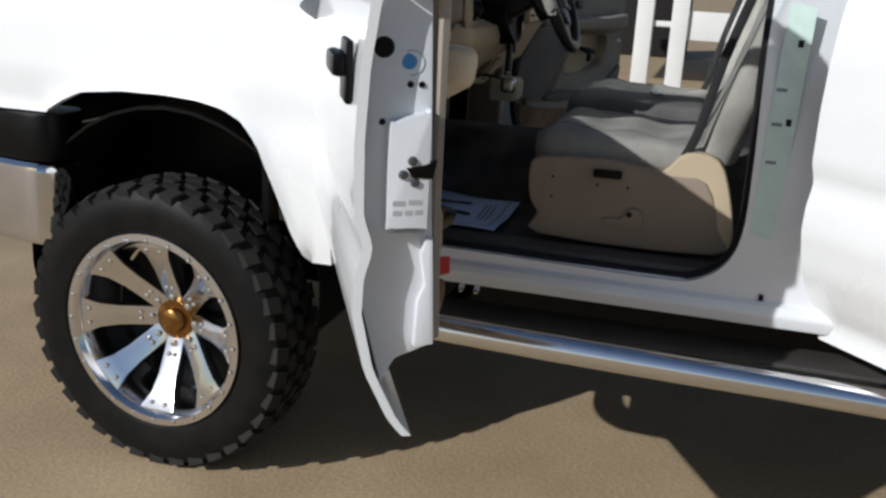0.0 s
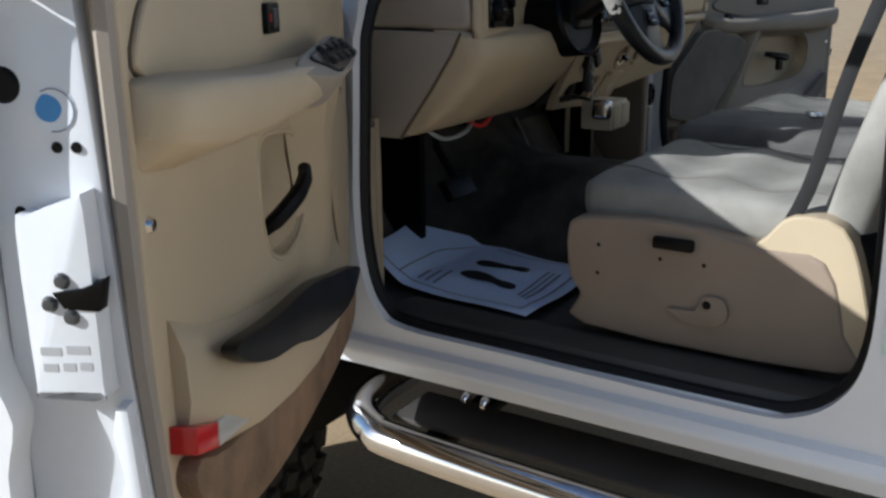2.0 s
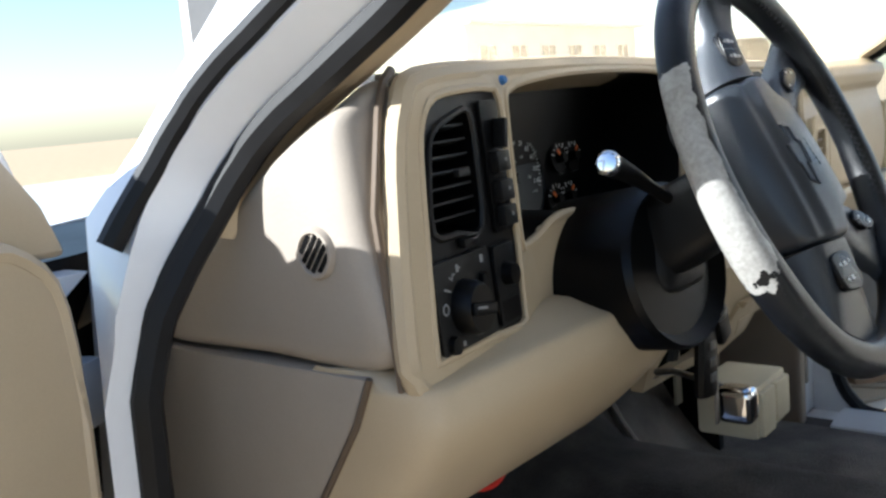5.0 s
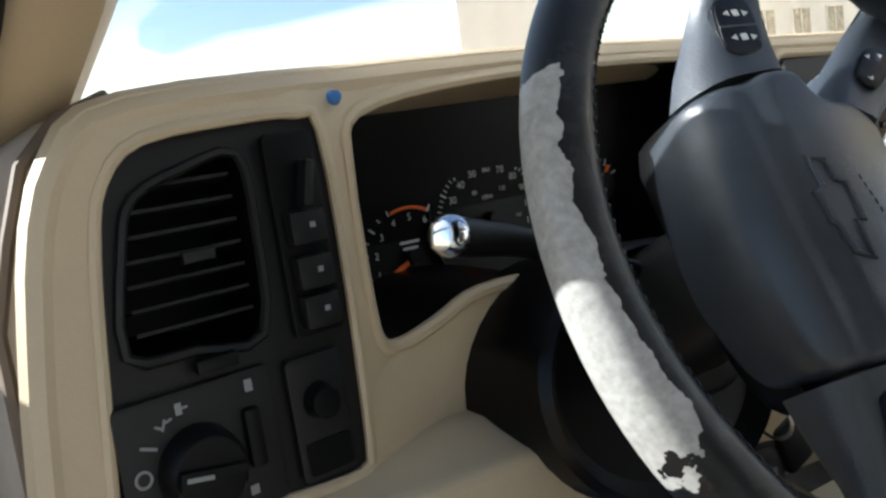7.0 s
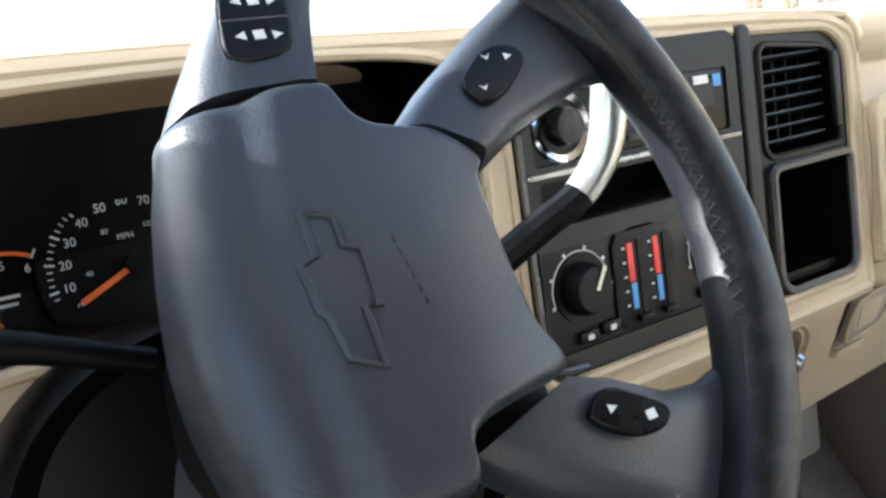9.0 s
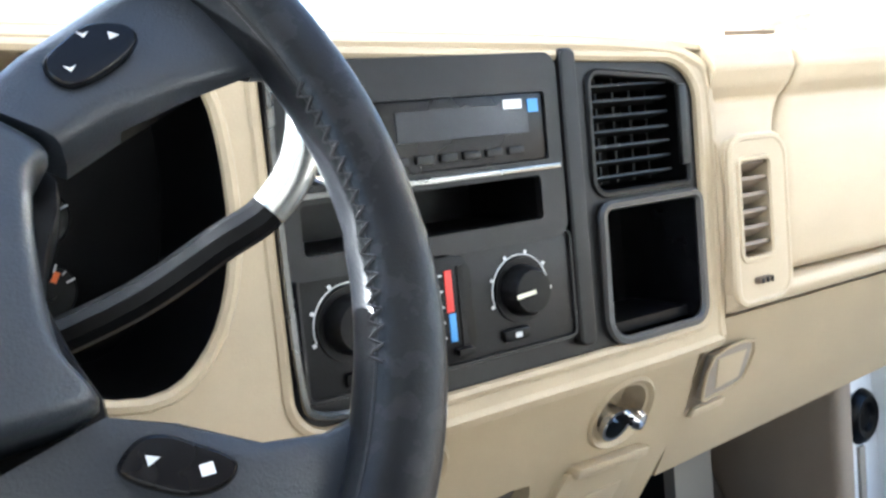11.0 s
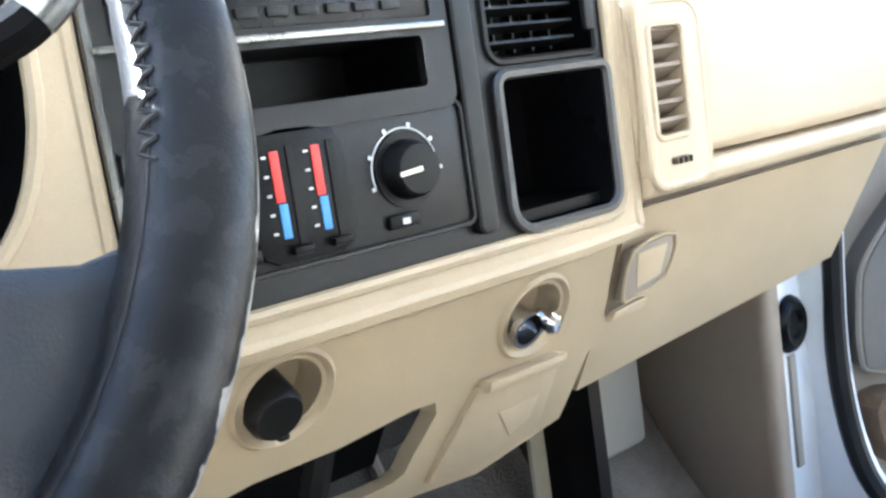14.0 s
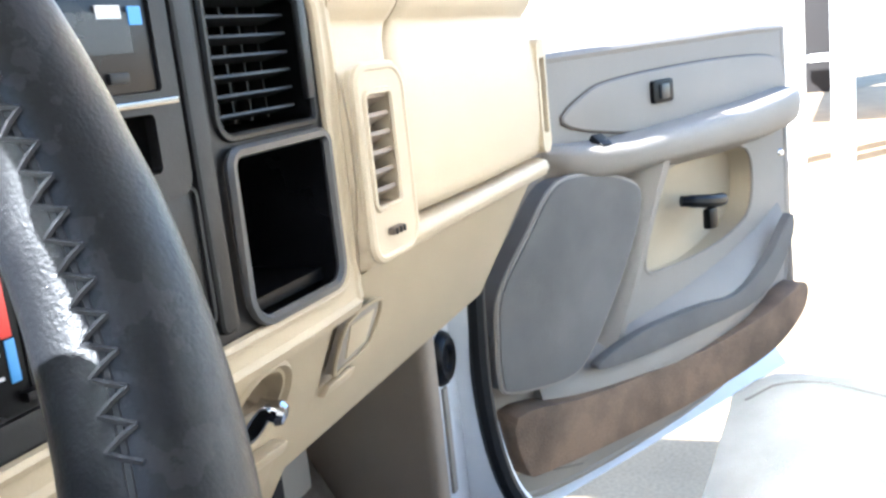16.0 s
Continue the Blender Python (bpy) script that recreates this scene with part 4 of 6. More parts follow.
part("bench_back", box((0, -1.98, 1.30), (1.45, 0.16, 0.62), 0.05, Matrix.Rotation(radians(-8), 4, 'X'), seg=3), CLOTH, bench)
part("bench_base", box((0, -1.70, 0.84), (1.35, 0.40, 0.15), 0.01), BLACK, bench)


# ---- cab floor ----
floor = tagged(part("floor", sheet(lambda u, v: Vector((lerp(-0.845, 0.845, u), lerp(-2.15, 0.50, v), 0.765 + 0.20 * math.exp(-((lerp(-0.845, 0.845, u) / 0.19) ** 4)) + 0.36 * max(0, (lerp(-2.15, 0.50, v) - 0.26) / 0.24) ** 1.6)), 60, 60, back=Vector((0, 0, -0.02))), CARPET), "dark grey carpeted cab floor", "floor", kind="structure")
cabin = thing("cabin_trim", "tan and grey plastic cabin side trim", "trim", (-0.8, 0.1, 0.77), kind="structure")
for s in (-1, 1):
    part("sill_trim", prism([(s * 0.862, 0.772), (s * 0.855, 0.788), (s * 0.80, 0.792), (s * 0.745, 0.782), (s * 0.735, 0.755), (s * 0.86, 0.755)], 'y', 0.13, -0.80, 0.004), SILLTR if s < 0 else SHELLW, cabin, "dark grey sill plate" if s < 0 else "white painted sill")
    if s < 0:
        part("kick_panel", sheet(lambda u, v: Vector((s * lerp(0.845, 0.775, u), lerp(0.155, 0.20, u), lerp(0.79, 1.16, v))), 6, 4, back=Vector((s * 0.01, 0.02, 0))), TAN, cabin, "tan kick panel")
        part("kick_side", box((s * 0.785, 0.34, 0.96), (0.02, 0.30, 0.42), 0.004), TAN, cabin)
    else:
        part("kick_panel", box((0.768, 0.335, 0.965), (0.040, 0.29, 0.40), 0.016, seg=4), SEATPL, cabin, "brown kick panel")
        part("jamb_plate", box((0.832, 0.212, 0.985), (0.092, 0.022, 0.42), 0.004), SHELLW, cabin, "white painted jamb plate")
        part("jamb_seam", box((0.812, 0.199, 0.93), (0.014, 0.006, 0.16), 0.002), TAUPE, cabin)
part("wiring_boot", lathe([(0.040, 0.0), (0.037, 0.007), (0.030, 0.012), (0.022, 0.010), (0.018, 0.004), (0.0, 0.004)], (0.816, 0.200, 1.052), (0.10, -1, 0), 24), BLACK, cabin, "round black wiring boot")
part("hinge_mark", box((-0.905, 0.21, 1.176), (0.006, 0.02, 0.022), 0.001), BLACK, cabin)
part("label_sheet", prism([(-0.812, 0.905), (-0.864, 0.895), (-0.870, 1.00), (-0.876, 1.15), (-0.880, 1.30), (-0.884, 1.44), (-0.826, 1.45), (-0.815, 1.20)], 'x', -0.9055, -0.9065), LABEL, cabin, "pale green pillar label")
for z in (1.08, 1.17, 1.25):
    part("label_bar", prism([(-0.822, z), (-0.846, z), (-0.846, z + 0.008), (-0.822, z + 0.008)], 'x', -0.9066, -0.9070), INKG, cabin, "unreadable line of small print")
for z in (0.75, 1.18, 1.36):
    part("striker_mark", box((-0.907, -0.86, z), (0.004, 0.012, 0.016), 0.001), BLACK, cabin)

# ---- passenger carpet mat ----
pmat = thing("carpet_floor_mat", "grey beige carpet mat on the passenger side floor", "floor mat", (0.50, 0.05, 0.775))
part("mat_sheet", sheet(lambda u, v: Vector((lerp(0.27, 0.735, u), lerp(-0.30, 0.44, v), 0.782 + 0.36 * max(0, (lerp(-0.30, 0.44, v) - 0.26) / 0.24) ** 1.6 + 0.20 * math.exp(-((lerp(0.27, 0.735, u) / 0.19) ** 4)) + 0.003 * math.sin(9 * u + 5 * v))), 20, 24, back=Vector((0, 0, -0.008))), MATC, pmat, "worn carpet pile")
part("mat_edge", sweep([(0.27 + 0.01, y, 0.790 + 0.20 * math.exp(-((0.28 / 0.19) ** 4)) + 0.36 * max(0, (y - 0.26) / 0.24) ** 1.6) for y in (-0.30, -0.1, 0.1, 0.25, 0.32, 0.38, 0.44)], 0.006, 6), TAUPE, pmat, "stitched edge binding")

# ---- paper floor mat ----
mat_thing = thing("paper_floor_mat", "white paper floor mat with two black footprints on the carpet", "floor mat", (-0.55, 0.05, 0.79))
MX = (Vector((-0.765, -0.15, 0)), Vector((-0.40, -0.15, 0)), Vector((-0.315, 0.34, 0)), Vector((-0.70, 0.30, 0)))


def mat_z(p):
    return 0.792 + 0.55 * max(0, p.y - 0.19) + 0.004 * math.sin(p.x * 21 + p.y * 13) + 0.02 * max(0, -0.66 - p.x) * 8 * max(0, p.y)


def mat_pt(u, v, up=0.0):
    p = MX[0].lerp(MX[1], u).lerp(MX[3].lerp(MX[2], u), v)
    cut = 0.08 * max(0, u - 0.55) * max(0, v - 0.55) * 6
    p = p - Vector((cut * .5, cut * 1.2, 0))
    p.z = mat_z(p) + up
    return p


part("paper", sheet(lambda u, v: mat_pt(u, v), 24, 30, back=Vector((0, 0, -0.0015))), PAPER, mat_thing)


def foot_bm(cu, cv, flip):
    out = [(0.0, 0.155), (0.032, 0.13), (0.042, 0.08), (0.034, 0.02), (0.020, -0.035), (0.024, -0.08), (0.020, -0.115), (0.0, -0.13), (-0.022, -0.115), (-0.026, -0.07), (-0.018, -0.02), (-0.030, 0.04), (-0.036, 0.09), (-0.026, 0.14)]
    bm = bmesh.new()
    vs = [bm.verts.new(mat_pt(cu + flip * x * 1.75, cv + z * 1.15, 0.0025)) for x, z in soft(out, 3)]
    bmesh.ops.triangle_fill(bm, use_beauty=True, edges=[bm.edges.new((vs[i], vs[(i + 1) % len(vs)])) for i in range(len(vs))])
    return bm


part("footprint", foot_bm(0.38, 0.38, 1), INK, mat_thing, "black printed footprint")
part("footprint", foot_bm(0.66, 0.42, -1), INK, mat_thing, "black printed footprint")


def strip_bm(u0, v0, u1, v1):
    return sheet(lambda a, b: mat_pt(lerp(u0, u1, a), lerp(v0, v1, b), 0.0022), 8, 8)


for q in ((0.06, 0.05, 0.072, 0.93), (0.93, 0.05, 0.942, 0.60), (0.06, 0.05, 0.94, 0.060), (0.06, 0.80, 0.94, 0.808)):
    part("border_line", strip_bm(*q), INKG, mat_thing)
for i in range(3):
    part("text_bar", strip_bm(0.25 + 0.02 * i, 0.11 + 0.03 * i, 0.72, 0.122 + 0.03 * i), INKG, mat_thing, "unreadable line of small print")
for i in range(3):
    part("text_bar", strip_bm(0.12, 0.60 + 0.05 * i, 0.36 - 0.04 * i, 0.616 + 0.05 * i), INKG, mat_thing, "unreadable line of small print")

# ---- dashboard ----
dash = thing("dashboard", "tan moulded dashboard with black instrument and radio panels", "dashboard", (0, 0.1, 1.1))
CLUSTER = soft([(-0.563, 1.435), (-0.563, 1.52), (-0.548, 1.553), (-0.455, 1.566), (-0.30, 1.568), (-0.19, 1.562), (-0.152, 1.545), (-0.140, 1.50), (-0.142, 1.43), (-0.165, 1.375), (-0.21, 1.352), (-0.30, 1.38), (-0.40, 1.418), (-0.470, 1.424), (-0.512, 1.411), (-0.540, 1.405), (-0.557, 1.411)], 4)
LEFTBEZ = soft([(-0.738, 1.356), (-0.731, 1.43), (-0.722, 1.50), (-0.712, 1.533), (-0.688, 1.552), (-0.63, 1.557), (-0.595, 1.556), (-0.580, 1.545), (-0.579, 1.45), (-0.584, 1.36), (-0.590, 1.346), (-0.606, 1.344), (-0.66, 1.348), (-0.728, 1.350)], 3)
MIDBEZ = [(x, z - max(0, z - 1.48) / 0.08 * 0.016 * (x + 0.118) / 0.424) for x, z in rr(-0.118, 1.302, 0.306, 1.560, (0.03, 0.02, 0.045, 0.02), 8)]
FACE = soft([(-0.764, 1.352), (-0.761, 1.40), (-0.748, 1.50), (-0.728, 1.553), (-0.69, 1.574), (-0.55, 1.580), (-0.35, 1.582), (-0.10, 1.574), (0.12, 1.567), (0.25, 1.560), (0.300, 1.549), (0.320, 1.522), (0.322, 1.40), (0.318, 1.30), (0.30, 1.285), (0.10, 1.283), (-0.2, 1.285), (-0.5, 1.30), (-0.66, 1.314), (-0.735, 1.326), (-0.757, 1.336)], 3)


def face_y(x, z):
    """The dash face wraps towards the driver at its outer end and leans forward towards its top."""
    base = curve1((-0.76, -0.73, -0.58, -0.545, -0.12), (-0.032, -0.030, -0.009, 0.006, 0.026), x)
    return base - 0.07 * curve1((-0.59, -0.53, -0.12), (1, 0.2, 0), x) * (1.55 - z) + 0.012 * max(0, (z - 1.54) / 0.04) ** 2


def bent(bm):
    for v in bm.verts:
        v.co.y += face_y(v.co.x, v.co.z)
    return bm


part("face_panel", bent(plate(FACE, [CLUSTER, LEFTBEZ, MIDBEZ], 'y', 0.0, 0.012)), TAN, dash, "tan moulded dash face")
for loop, r in ((LEFTBEZ, 0.004), (CLUSTER, 0.005), (MIDBEZ, 0.005), (FACE, 0.010)):
    part("moulded_edge", bent(sweep([(x, 0.002 + (r > .008) * .006, z - (r > .008) * (0.007 if z > 1.45 else 0.0)) for x, z in loop], r, 8, closed=True)), TAN, dash)
# top pad, running to the windscreen
part("top_pad", sheet(lambda u, v: Vector((lerp(-0.735, 0.80, u), lerp(face_y(lerp(-0.735, 0.80, u), 1.572), 0.50, v), curve1((0, .08, 1), (1.572, 1.570, 1.485), v) - 0.05 * curve1((0, .03, .97, 1), (1, 0, 0, 1), u) - 0.10 * curve1((0, .12), (1, 0), u) * v - 0.012 * curve1((.30, .70), (0, 1), u) * (1 - v) - 0.012 * curve1((.66, .74), (0, 1), u) * (1 - v))), 48, 14, back=Vector((0, 0, -0.006))), TAN, dash, "tan soft-touch top pad")
# left end
END = soft([(-0.024, 1.352), (-0.015, 1.45), (-0.005, 1.530), (0.008, 1.547), (0.034, 1.539), (0.080, 1.514), (0.140, 1.472), (0.190, 1.430), (0.27, 1.395), (0.275, 1.352), (0.12, 1.350)], 4)
part("end_cap", loft([[(-x, lerp(y, 0.11, max(k, 0)), lerp(z, 1.44, k if z > 1.44 else max(k, 0))) for y, z in END] for x, k in ((0.715, -0.20), (0.730, -0.17), (0.742, -0.11), (0.752, -0.05), (0.761, -0.01), (0.769, 0.03), (0.7742, 0.08), (0.7768, 0.15), (0.7775, 0.25))]), TAUPE, dash, "taupe dash end cap")
part("end_cap_lower", prism([(-0.006, 1.345), (0.275, 1.348), (0.275, 1.13), (0.140, 1.13), (0.064, 1.232), (0.014, 1.305)], 'x', -0.735, -0.780, 0.004), TAUPE, dash)
part("knee_seam", sweep([(-0.778, -0.008, 1.345), (-0.778, 0.011, 1.305), (-0.778, 0.061, 1.232), (-0.778, 0.136, 1.131)], 0.003, 6), BROWNV, dash, "dark seam beside the knee panel")
part("cap_seam", bent(sweep([(-0.768, 0.016, z) for z in (1.325, 1.38, 1.43, 1.47)] + [(-0.757, 0.016, 1.51), (-0.744, 0.018, 1.545), (-0.722, 0.022, 1.566), (-0.69, 0.030, 1.577)], 0.0035, 6)), BROWNV, dash, "dark seam beside the end cap")
part("tweeter_grille", lathe([(0.0, 0.002), (0.0155, 0.002), (0.0165, 0.0042), (0.0190, 0.0042), (0.0212, 0.0), (0.0212, -0.02)], (-0.7780, 0.035, 1.441), (-1, 0, 0), 28), TAUPE, dash, "round slotted grille")
for i in range(5):
    h = 0.0148 * math.cos(math.asin((i - 2) / 2.5))
    m45 = Matrix.Rotation(radians(38), 4, 'X')
    part("grille_slot", box(Vector((-0.7803, 0.035, 1.441)) + m45 @ Vector((0, (i - 2) * 0.0060, 0)), (0.0012, 0.0040, 2 * h), 0.0, m45), BLACK, dash)
# knee panel under the wheel
KNEE = soft([(-0.046, 1.337), (-0.060, 1.322), (-0.058, 1.29), (-0.02, 1.235), (0.050, 1.170), (0.092, 1.144), (0.12, 1.14), (0.13, 1.17), (0.03, 1.337)], 4)
part("knee_panel", loft([[(x, lerp(y, 0.13, k) if y < 0.13 else y, z) for y, z in KNEE] for x, k in ((-0.777, 0.36), (-0.776, 0.24), (-0.771, 0.12), (-0.762, 0.04), (-0.748, 0.0), (-0.36, 0.0), (-0.320, 0.05), (-0.295, 0.16), (-0.275, 0.36), (-0.265, 0.60))]), TAN, dash, "tan panel below the steering column")
# lower middle panel
LOWP = [(-0.105, 1.285), (0.312, 1.285), (0.325, 1.20), (0.300, 1.105), (0.20, 1.085), (0.12, 1.095), (0.0, 1.105), (-0.09, 1.108), (-0.105, 1.14)]
CUBBY = soft([(-0.058, 1.172), (0.04, 1.176), (0.131, 1.182), (0.118, 1.14), (0.100, 1.119), (0.02, 1.122), (-0.06, 1.122), (-0.074, 1.130)], 3)
HOLE1, HOLE2 = [[(cx + 0.030 * math.cos(a), cz + 0.026 * math.sin(a)) for a in [2 * math.pi * i / 24 for i in range(24)]] for cx, cz in ((-0.012, 1.238), (0.226, 1.231))]


def low_slope(bm):
    for v in bm.verts:
        v.co.y += 0.035 + max(0, 1.30 - v.co.z) * 0.5
    return bm


part("lower_panel", low_slope(plate(LOWP, [CUBBY, HOLE1, HOLE2], 'y', 0, 0.02)), TAN, dash, "tan lower centre panel")
part("panel_ledge", low_slope(prism([(-0.105, 1.272), (0.314, 1.272), (0.312, 1.292), (-0.105, 1.292)], 'y', -0.004, 0.01, 0.003)), TAN, dash)
part("cubby", low_slope(prism([(-0.08, 1.188), (0.138, 1.188), (0.125, 1.112), (-0.08, 1.112)], 'y', 0.06, 0.075)), BLACK, dash, "dark open cubby")
part("cubby_rod", sweep([(0.03, 0.15, 1.10), (0.06, 0.14, 1.19)], 0.012, 8), DARK, dash)
for k, (cx, cz) in enumerate(((-0.012, 1.238), (0.226, 1.231))):
    yy = 0.035 + (1.30 - cz) * 0.5
    part("outlet_cup", lathe([(0.041, 0.004), (0.038, 0.007), (0.033, 0.003), (0.027, -0.020), (0.0, -0.024)], (cx, yy + 0.004, cz), (0, -0.9, -0.45), 28), TAN, dash, "round moulded outlet recess")
    if k == 0:
        part("outlet_cap", lathe([(0.0, 0.014), (0.017, 0.013), (0.020, 0.008), (0.020, -0.02)], (cx - 0.010, yy + 0.002, cz - 0.005), (0, -0.9, -0.45), 24), DARK, dash, "dark power outlet cap")
        part("cap_tab", box((cx - 0.004, yy + 0.006, cz - 0.026), (0.008, 0.012, 0.008), 0.002), DARK, dash)
    else:
        part("lighter_socket", lathe([(0.017, 0.002), (0.0175, 0.008), (0.014, 0.008), (0.013, -0.02), (0.0, -0.02)], (cx - 0.012, yy + 0.002, cz - 0.006), (0, -0.9, -0.45), 24), CHROME, dash, "chrome lighter socket")
        part("lighter_knob", lathe([(0.0, 0.014), (0.008, 0.012), (0.0105, 0.007), (0.008, 0.0), (0.007, -0.01)], (cx + 0.008, yy - 0.004, cz - 0.006), (0.25, -0.9, -0.35), 20), CHROME, dash, "round chrome lighter knob")
part("ash_tray", low_slope(prism([(0.172, 1.182), (0.270, 1.180), (0.262, 1.108), (0.134, 1.104)], 'y', -0.008, 0.01, 0.004)), TAN, dash, "tan ash tray drawer")
part("ash_tray_lip", low_slope(prism([(0.176, 1.176), (0.268, 1.174), (0.268, 1.186), (0.176, 1.188)], 'y', -0.016, 0.002, 0.004)), TAN_L, dash)
part("ash_tray_thumb", low_slope(prism([(0.20, 1.150), (0.25, 1.150), (0.244, 1.128), (0.222, 1.118)], 'y', -0.0092, -0.006, 0.002)), TAN_L, dash)
# glove box side
part("glove_box_door", sheet(lambda u, v: Vector((lerp(0.335, 0.805, u), 0.045 + 0.02 * v + 0.42 * (1.297 - lerp(1.297, 1.12 + 0.03 * u, v)), lerp(1.297, 1.12 + 0.03 * u, v))), 12, 10, back=Vector((0, 0.03, 0.0))), TAN, dash, "tan glove box door")
part("glove_handle_cup", low_slope(prism([(0.336, 1.262), (0.396, 1.266), (0.402, 1.222), (0.362, 1.212), (0.342, 1.212)], 'y', -0.0022, 0.006, 0.001)), TAUPE, dash, "glove box latch recess")
part("glove_handle", low_slope(prism([(0.346, 1.256), (0.388, 1.258), (0.392, 1.226), (0.36, 1.220)], 'y', -0.0034, 0.0, 0.001)), TAN_L, dash)
part("glove_handle_lip", low_slope(prism([(0.327, 1.196), (0.374, 1.199), (0.376, 1.209), (0.331, 1.206)], 'y', -0.009, 0.0, 0.003)), TAN_L, dash)
part("glove_latch_edge", low_slope(sweep([(x, -0.003, z) for x, z in soft([(0.338, 1.260), (0.395, 1.265), (0.401, 1.222), (0.362, 1.213), (0.343, 1.213)], 3)], 0.0022, 6, closed=True)), TAN, dash)
# passenger side: one moulded face from the ledge to the top, split by a curved seam
FASCIA = [(0.030, 1.334), (0.024, 1.342), (0.020, 1.375), (0.019, 1.42), (0.022, 1.462), (0.032, 1.490), (0.034, 1.503), (0.024, 1.516), (0.018, 1.532), (0.022, 1.548), (0.040, 1.562), (0.075, 1.568), (0.125, 1.562)]


def seam_x(z):
    return curve1((1.33, 1.44, 1.465, 1.485, 1.505, 1.53, 1.57), (0.409, 0.409, 0.412, 0.424, 0.440, 0.446, 0.448), z)


def fascia(x0, x1, nu):
    def f(u, v):
        k = v * (len(FASCIA) - 1)
        i = min(int(k), len(FASCIA) - 2)
        y, z = (lerp(FASCIA[i][j], FASCIA[i + 1][j], k - i) for j in (0, 1))
        a, b = (q(z) if callable(q) else q for q in (x0, x1))
        x = lerp(a, b, u)
        edge = min(u * abs(b - a), 0.010) / 0.010 if callable(x0) else min((1 - u) * abs(b - a), 0.010) / 0.010 if callable(x1) else 1
        if 0.332 < x < 0.380 and 1.353 < z < 1.452:                    # sunk behind the vent
            y += 0.028
        return Vector((x, y + 0.005 * (1 - edge) ** 2 - 0.006 * math.sin(math.pi * min(max((x - 0.40) / 0.42, 0), 1)), z))
    return sheet(f, nu, 48, back=Vector((0, 0.03, 0)))


part("fascia_end", fascia(0.322, lambda z: seam_x(z) - 0.0016, 16), TAN_L, dash, "tan fascia beside the vent", angle=60)
part("airbag_cover", fascia(lambda z: seam_x(z) + 0.0016, 0.797, 40), TAN_L, dash, "smooth tan airbag cover", angle=60)
# dark backing behind the open seam, giving its shade as colour
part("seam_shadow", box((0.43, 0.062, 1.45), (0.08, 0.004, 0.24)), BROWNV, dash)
part("passenger_ledge", prism([(0.030, 1.330), (0.017, 1.328), (0.013, 1.319), (0.018, 1.309), (0.034, 1.305), (0.09, 1.305), (0.09, 1.330)], 'x', 0.327, 0.800, 0.004, 3), TAN_L, dash)
part("ledge_gap", box((0.565, 0.066, 1.300), (0.47, 0.03, 0.012)), BROWNV, dash, "dark gap above the glove box")
part("passenger_core", box((0.565, 0.18, 1.40), (0.48, 0.16, 0.22), 0.01), TAN, dash)
part("side_vent_bezel", plate(rr(0.326, 1.316, 0.403, 1.468, (0.014, 0.020, 0.022, 0.016)), [rr(0.334, 1.357, 0.378, 1.448, 0.006)], 'y', 0.009, 0.04), TAN_L, dash, "tan vent bezel")
part("bezel_edge", sweep([(x, 0.012, z) for x, z in rr(0.326, 1.316, 0.403, 1.468, (0.014, 0.020, 0.022, 0.016))], 0.0045, 8, closed=True), TAN_L, dash)
part("bezel_edge", sweep([(x, 0.009, z) for x, z in rr(0.333, 1.356, 0.379, 1.449, 0.007)], 0.0028, 6, closed=True), TAN_L, dash)
for i in range(6):
    part("vent_slat", box((0.356, 0.021, 1.366 + 0.0150 * i), (0.044, 0.020, 0.0034), 0.0, Matrix.Rotation(radians(-28), 4, 'X')), SEATPL, dash)
for i in range(3):
    part("vent_vane", box((0.345 + 0.011 * i, 0.036, 1.4025), (0.0014, 0.008, 0.09)), BROWNV, dash)
part("vent_well", box((0.356, 0.043, 1.4025), (0.046, 0.003, 0.094)), BROWNV, dash)
part("vent_wheel", box((0.359, 0.008, 1.336), (0.022, 0.010, 0.006), 0.002), BROWNV, dash)
for x in (0.352, 0.359, 0.366):
    part("wheel_notch", box((x, 0.0025, 1.336), (0.0016, 0.002, 0.005)), DARK, dash)
part("end_vent_bezel", plate(rr(0.790, 1.336, 0.823, 1.475, 0.012), [rr(0.797, 1.36, 0.817, 1.452, 0.004)], 'y', 0.016, 0.05), TAN_L, dash, "tan end vent bezel")
part("fascia_return", prism([(0.05, 1.335), (0.05, 1.55), (0.09, 1.566), (0.30, 1.50), (0.30, 1.16), (0.13, 1.16)], 'x', 0.797, 0.815, 0.006), TAN_L, dash)
for i in range(6):
    part("vent_slat", box((0.807, 0.042, 1.368 + 0.0145 * i), (0.02, 0.018, 0.003), 0.0, Matrix.Rotation(radians(-25), 4, 'X')), TAUPE, dash)
part("end_vent_well", box((0.807, 0.058, 1.405), (0.024, 0.008, 0.10)), BROWNV, dash)

# left switch panel
VENT1 = soft([(-0.716, 1.447), (-0.708, 1.50), (-0.698, 1.523), (-0.67, 1.534), (-0.637, 1.538), (-0.633, 1.50), (-0.640, 1.440), (-0.68, 1.441)], 3)


lsp = part("switch_panel", bent(plate(LEFTBEZ, [VENT1], 'y', 0.004, 0.02)), DARK, dash, "dark grey switch and vent panel")


def well(loop, depth, mt, parent, lb, y=0.004):
    cx, cz = (sum(p[i] for p in loop) / len(loop) for i in (0, 1))
    return part("well", bent(loft([[(x, y, z) for x, z in loop], [(lerp(x, cx, .03), y + depth * .4, lerp(z, cz, .03)) for x, z in loop], [(lerp(x, cx, .06), y + depth, lerp(z, cz, .06)) for x, z in loop]], caps="back")), mt, parent, lb)


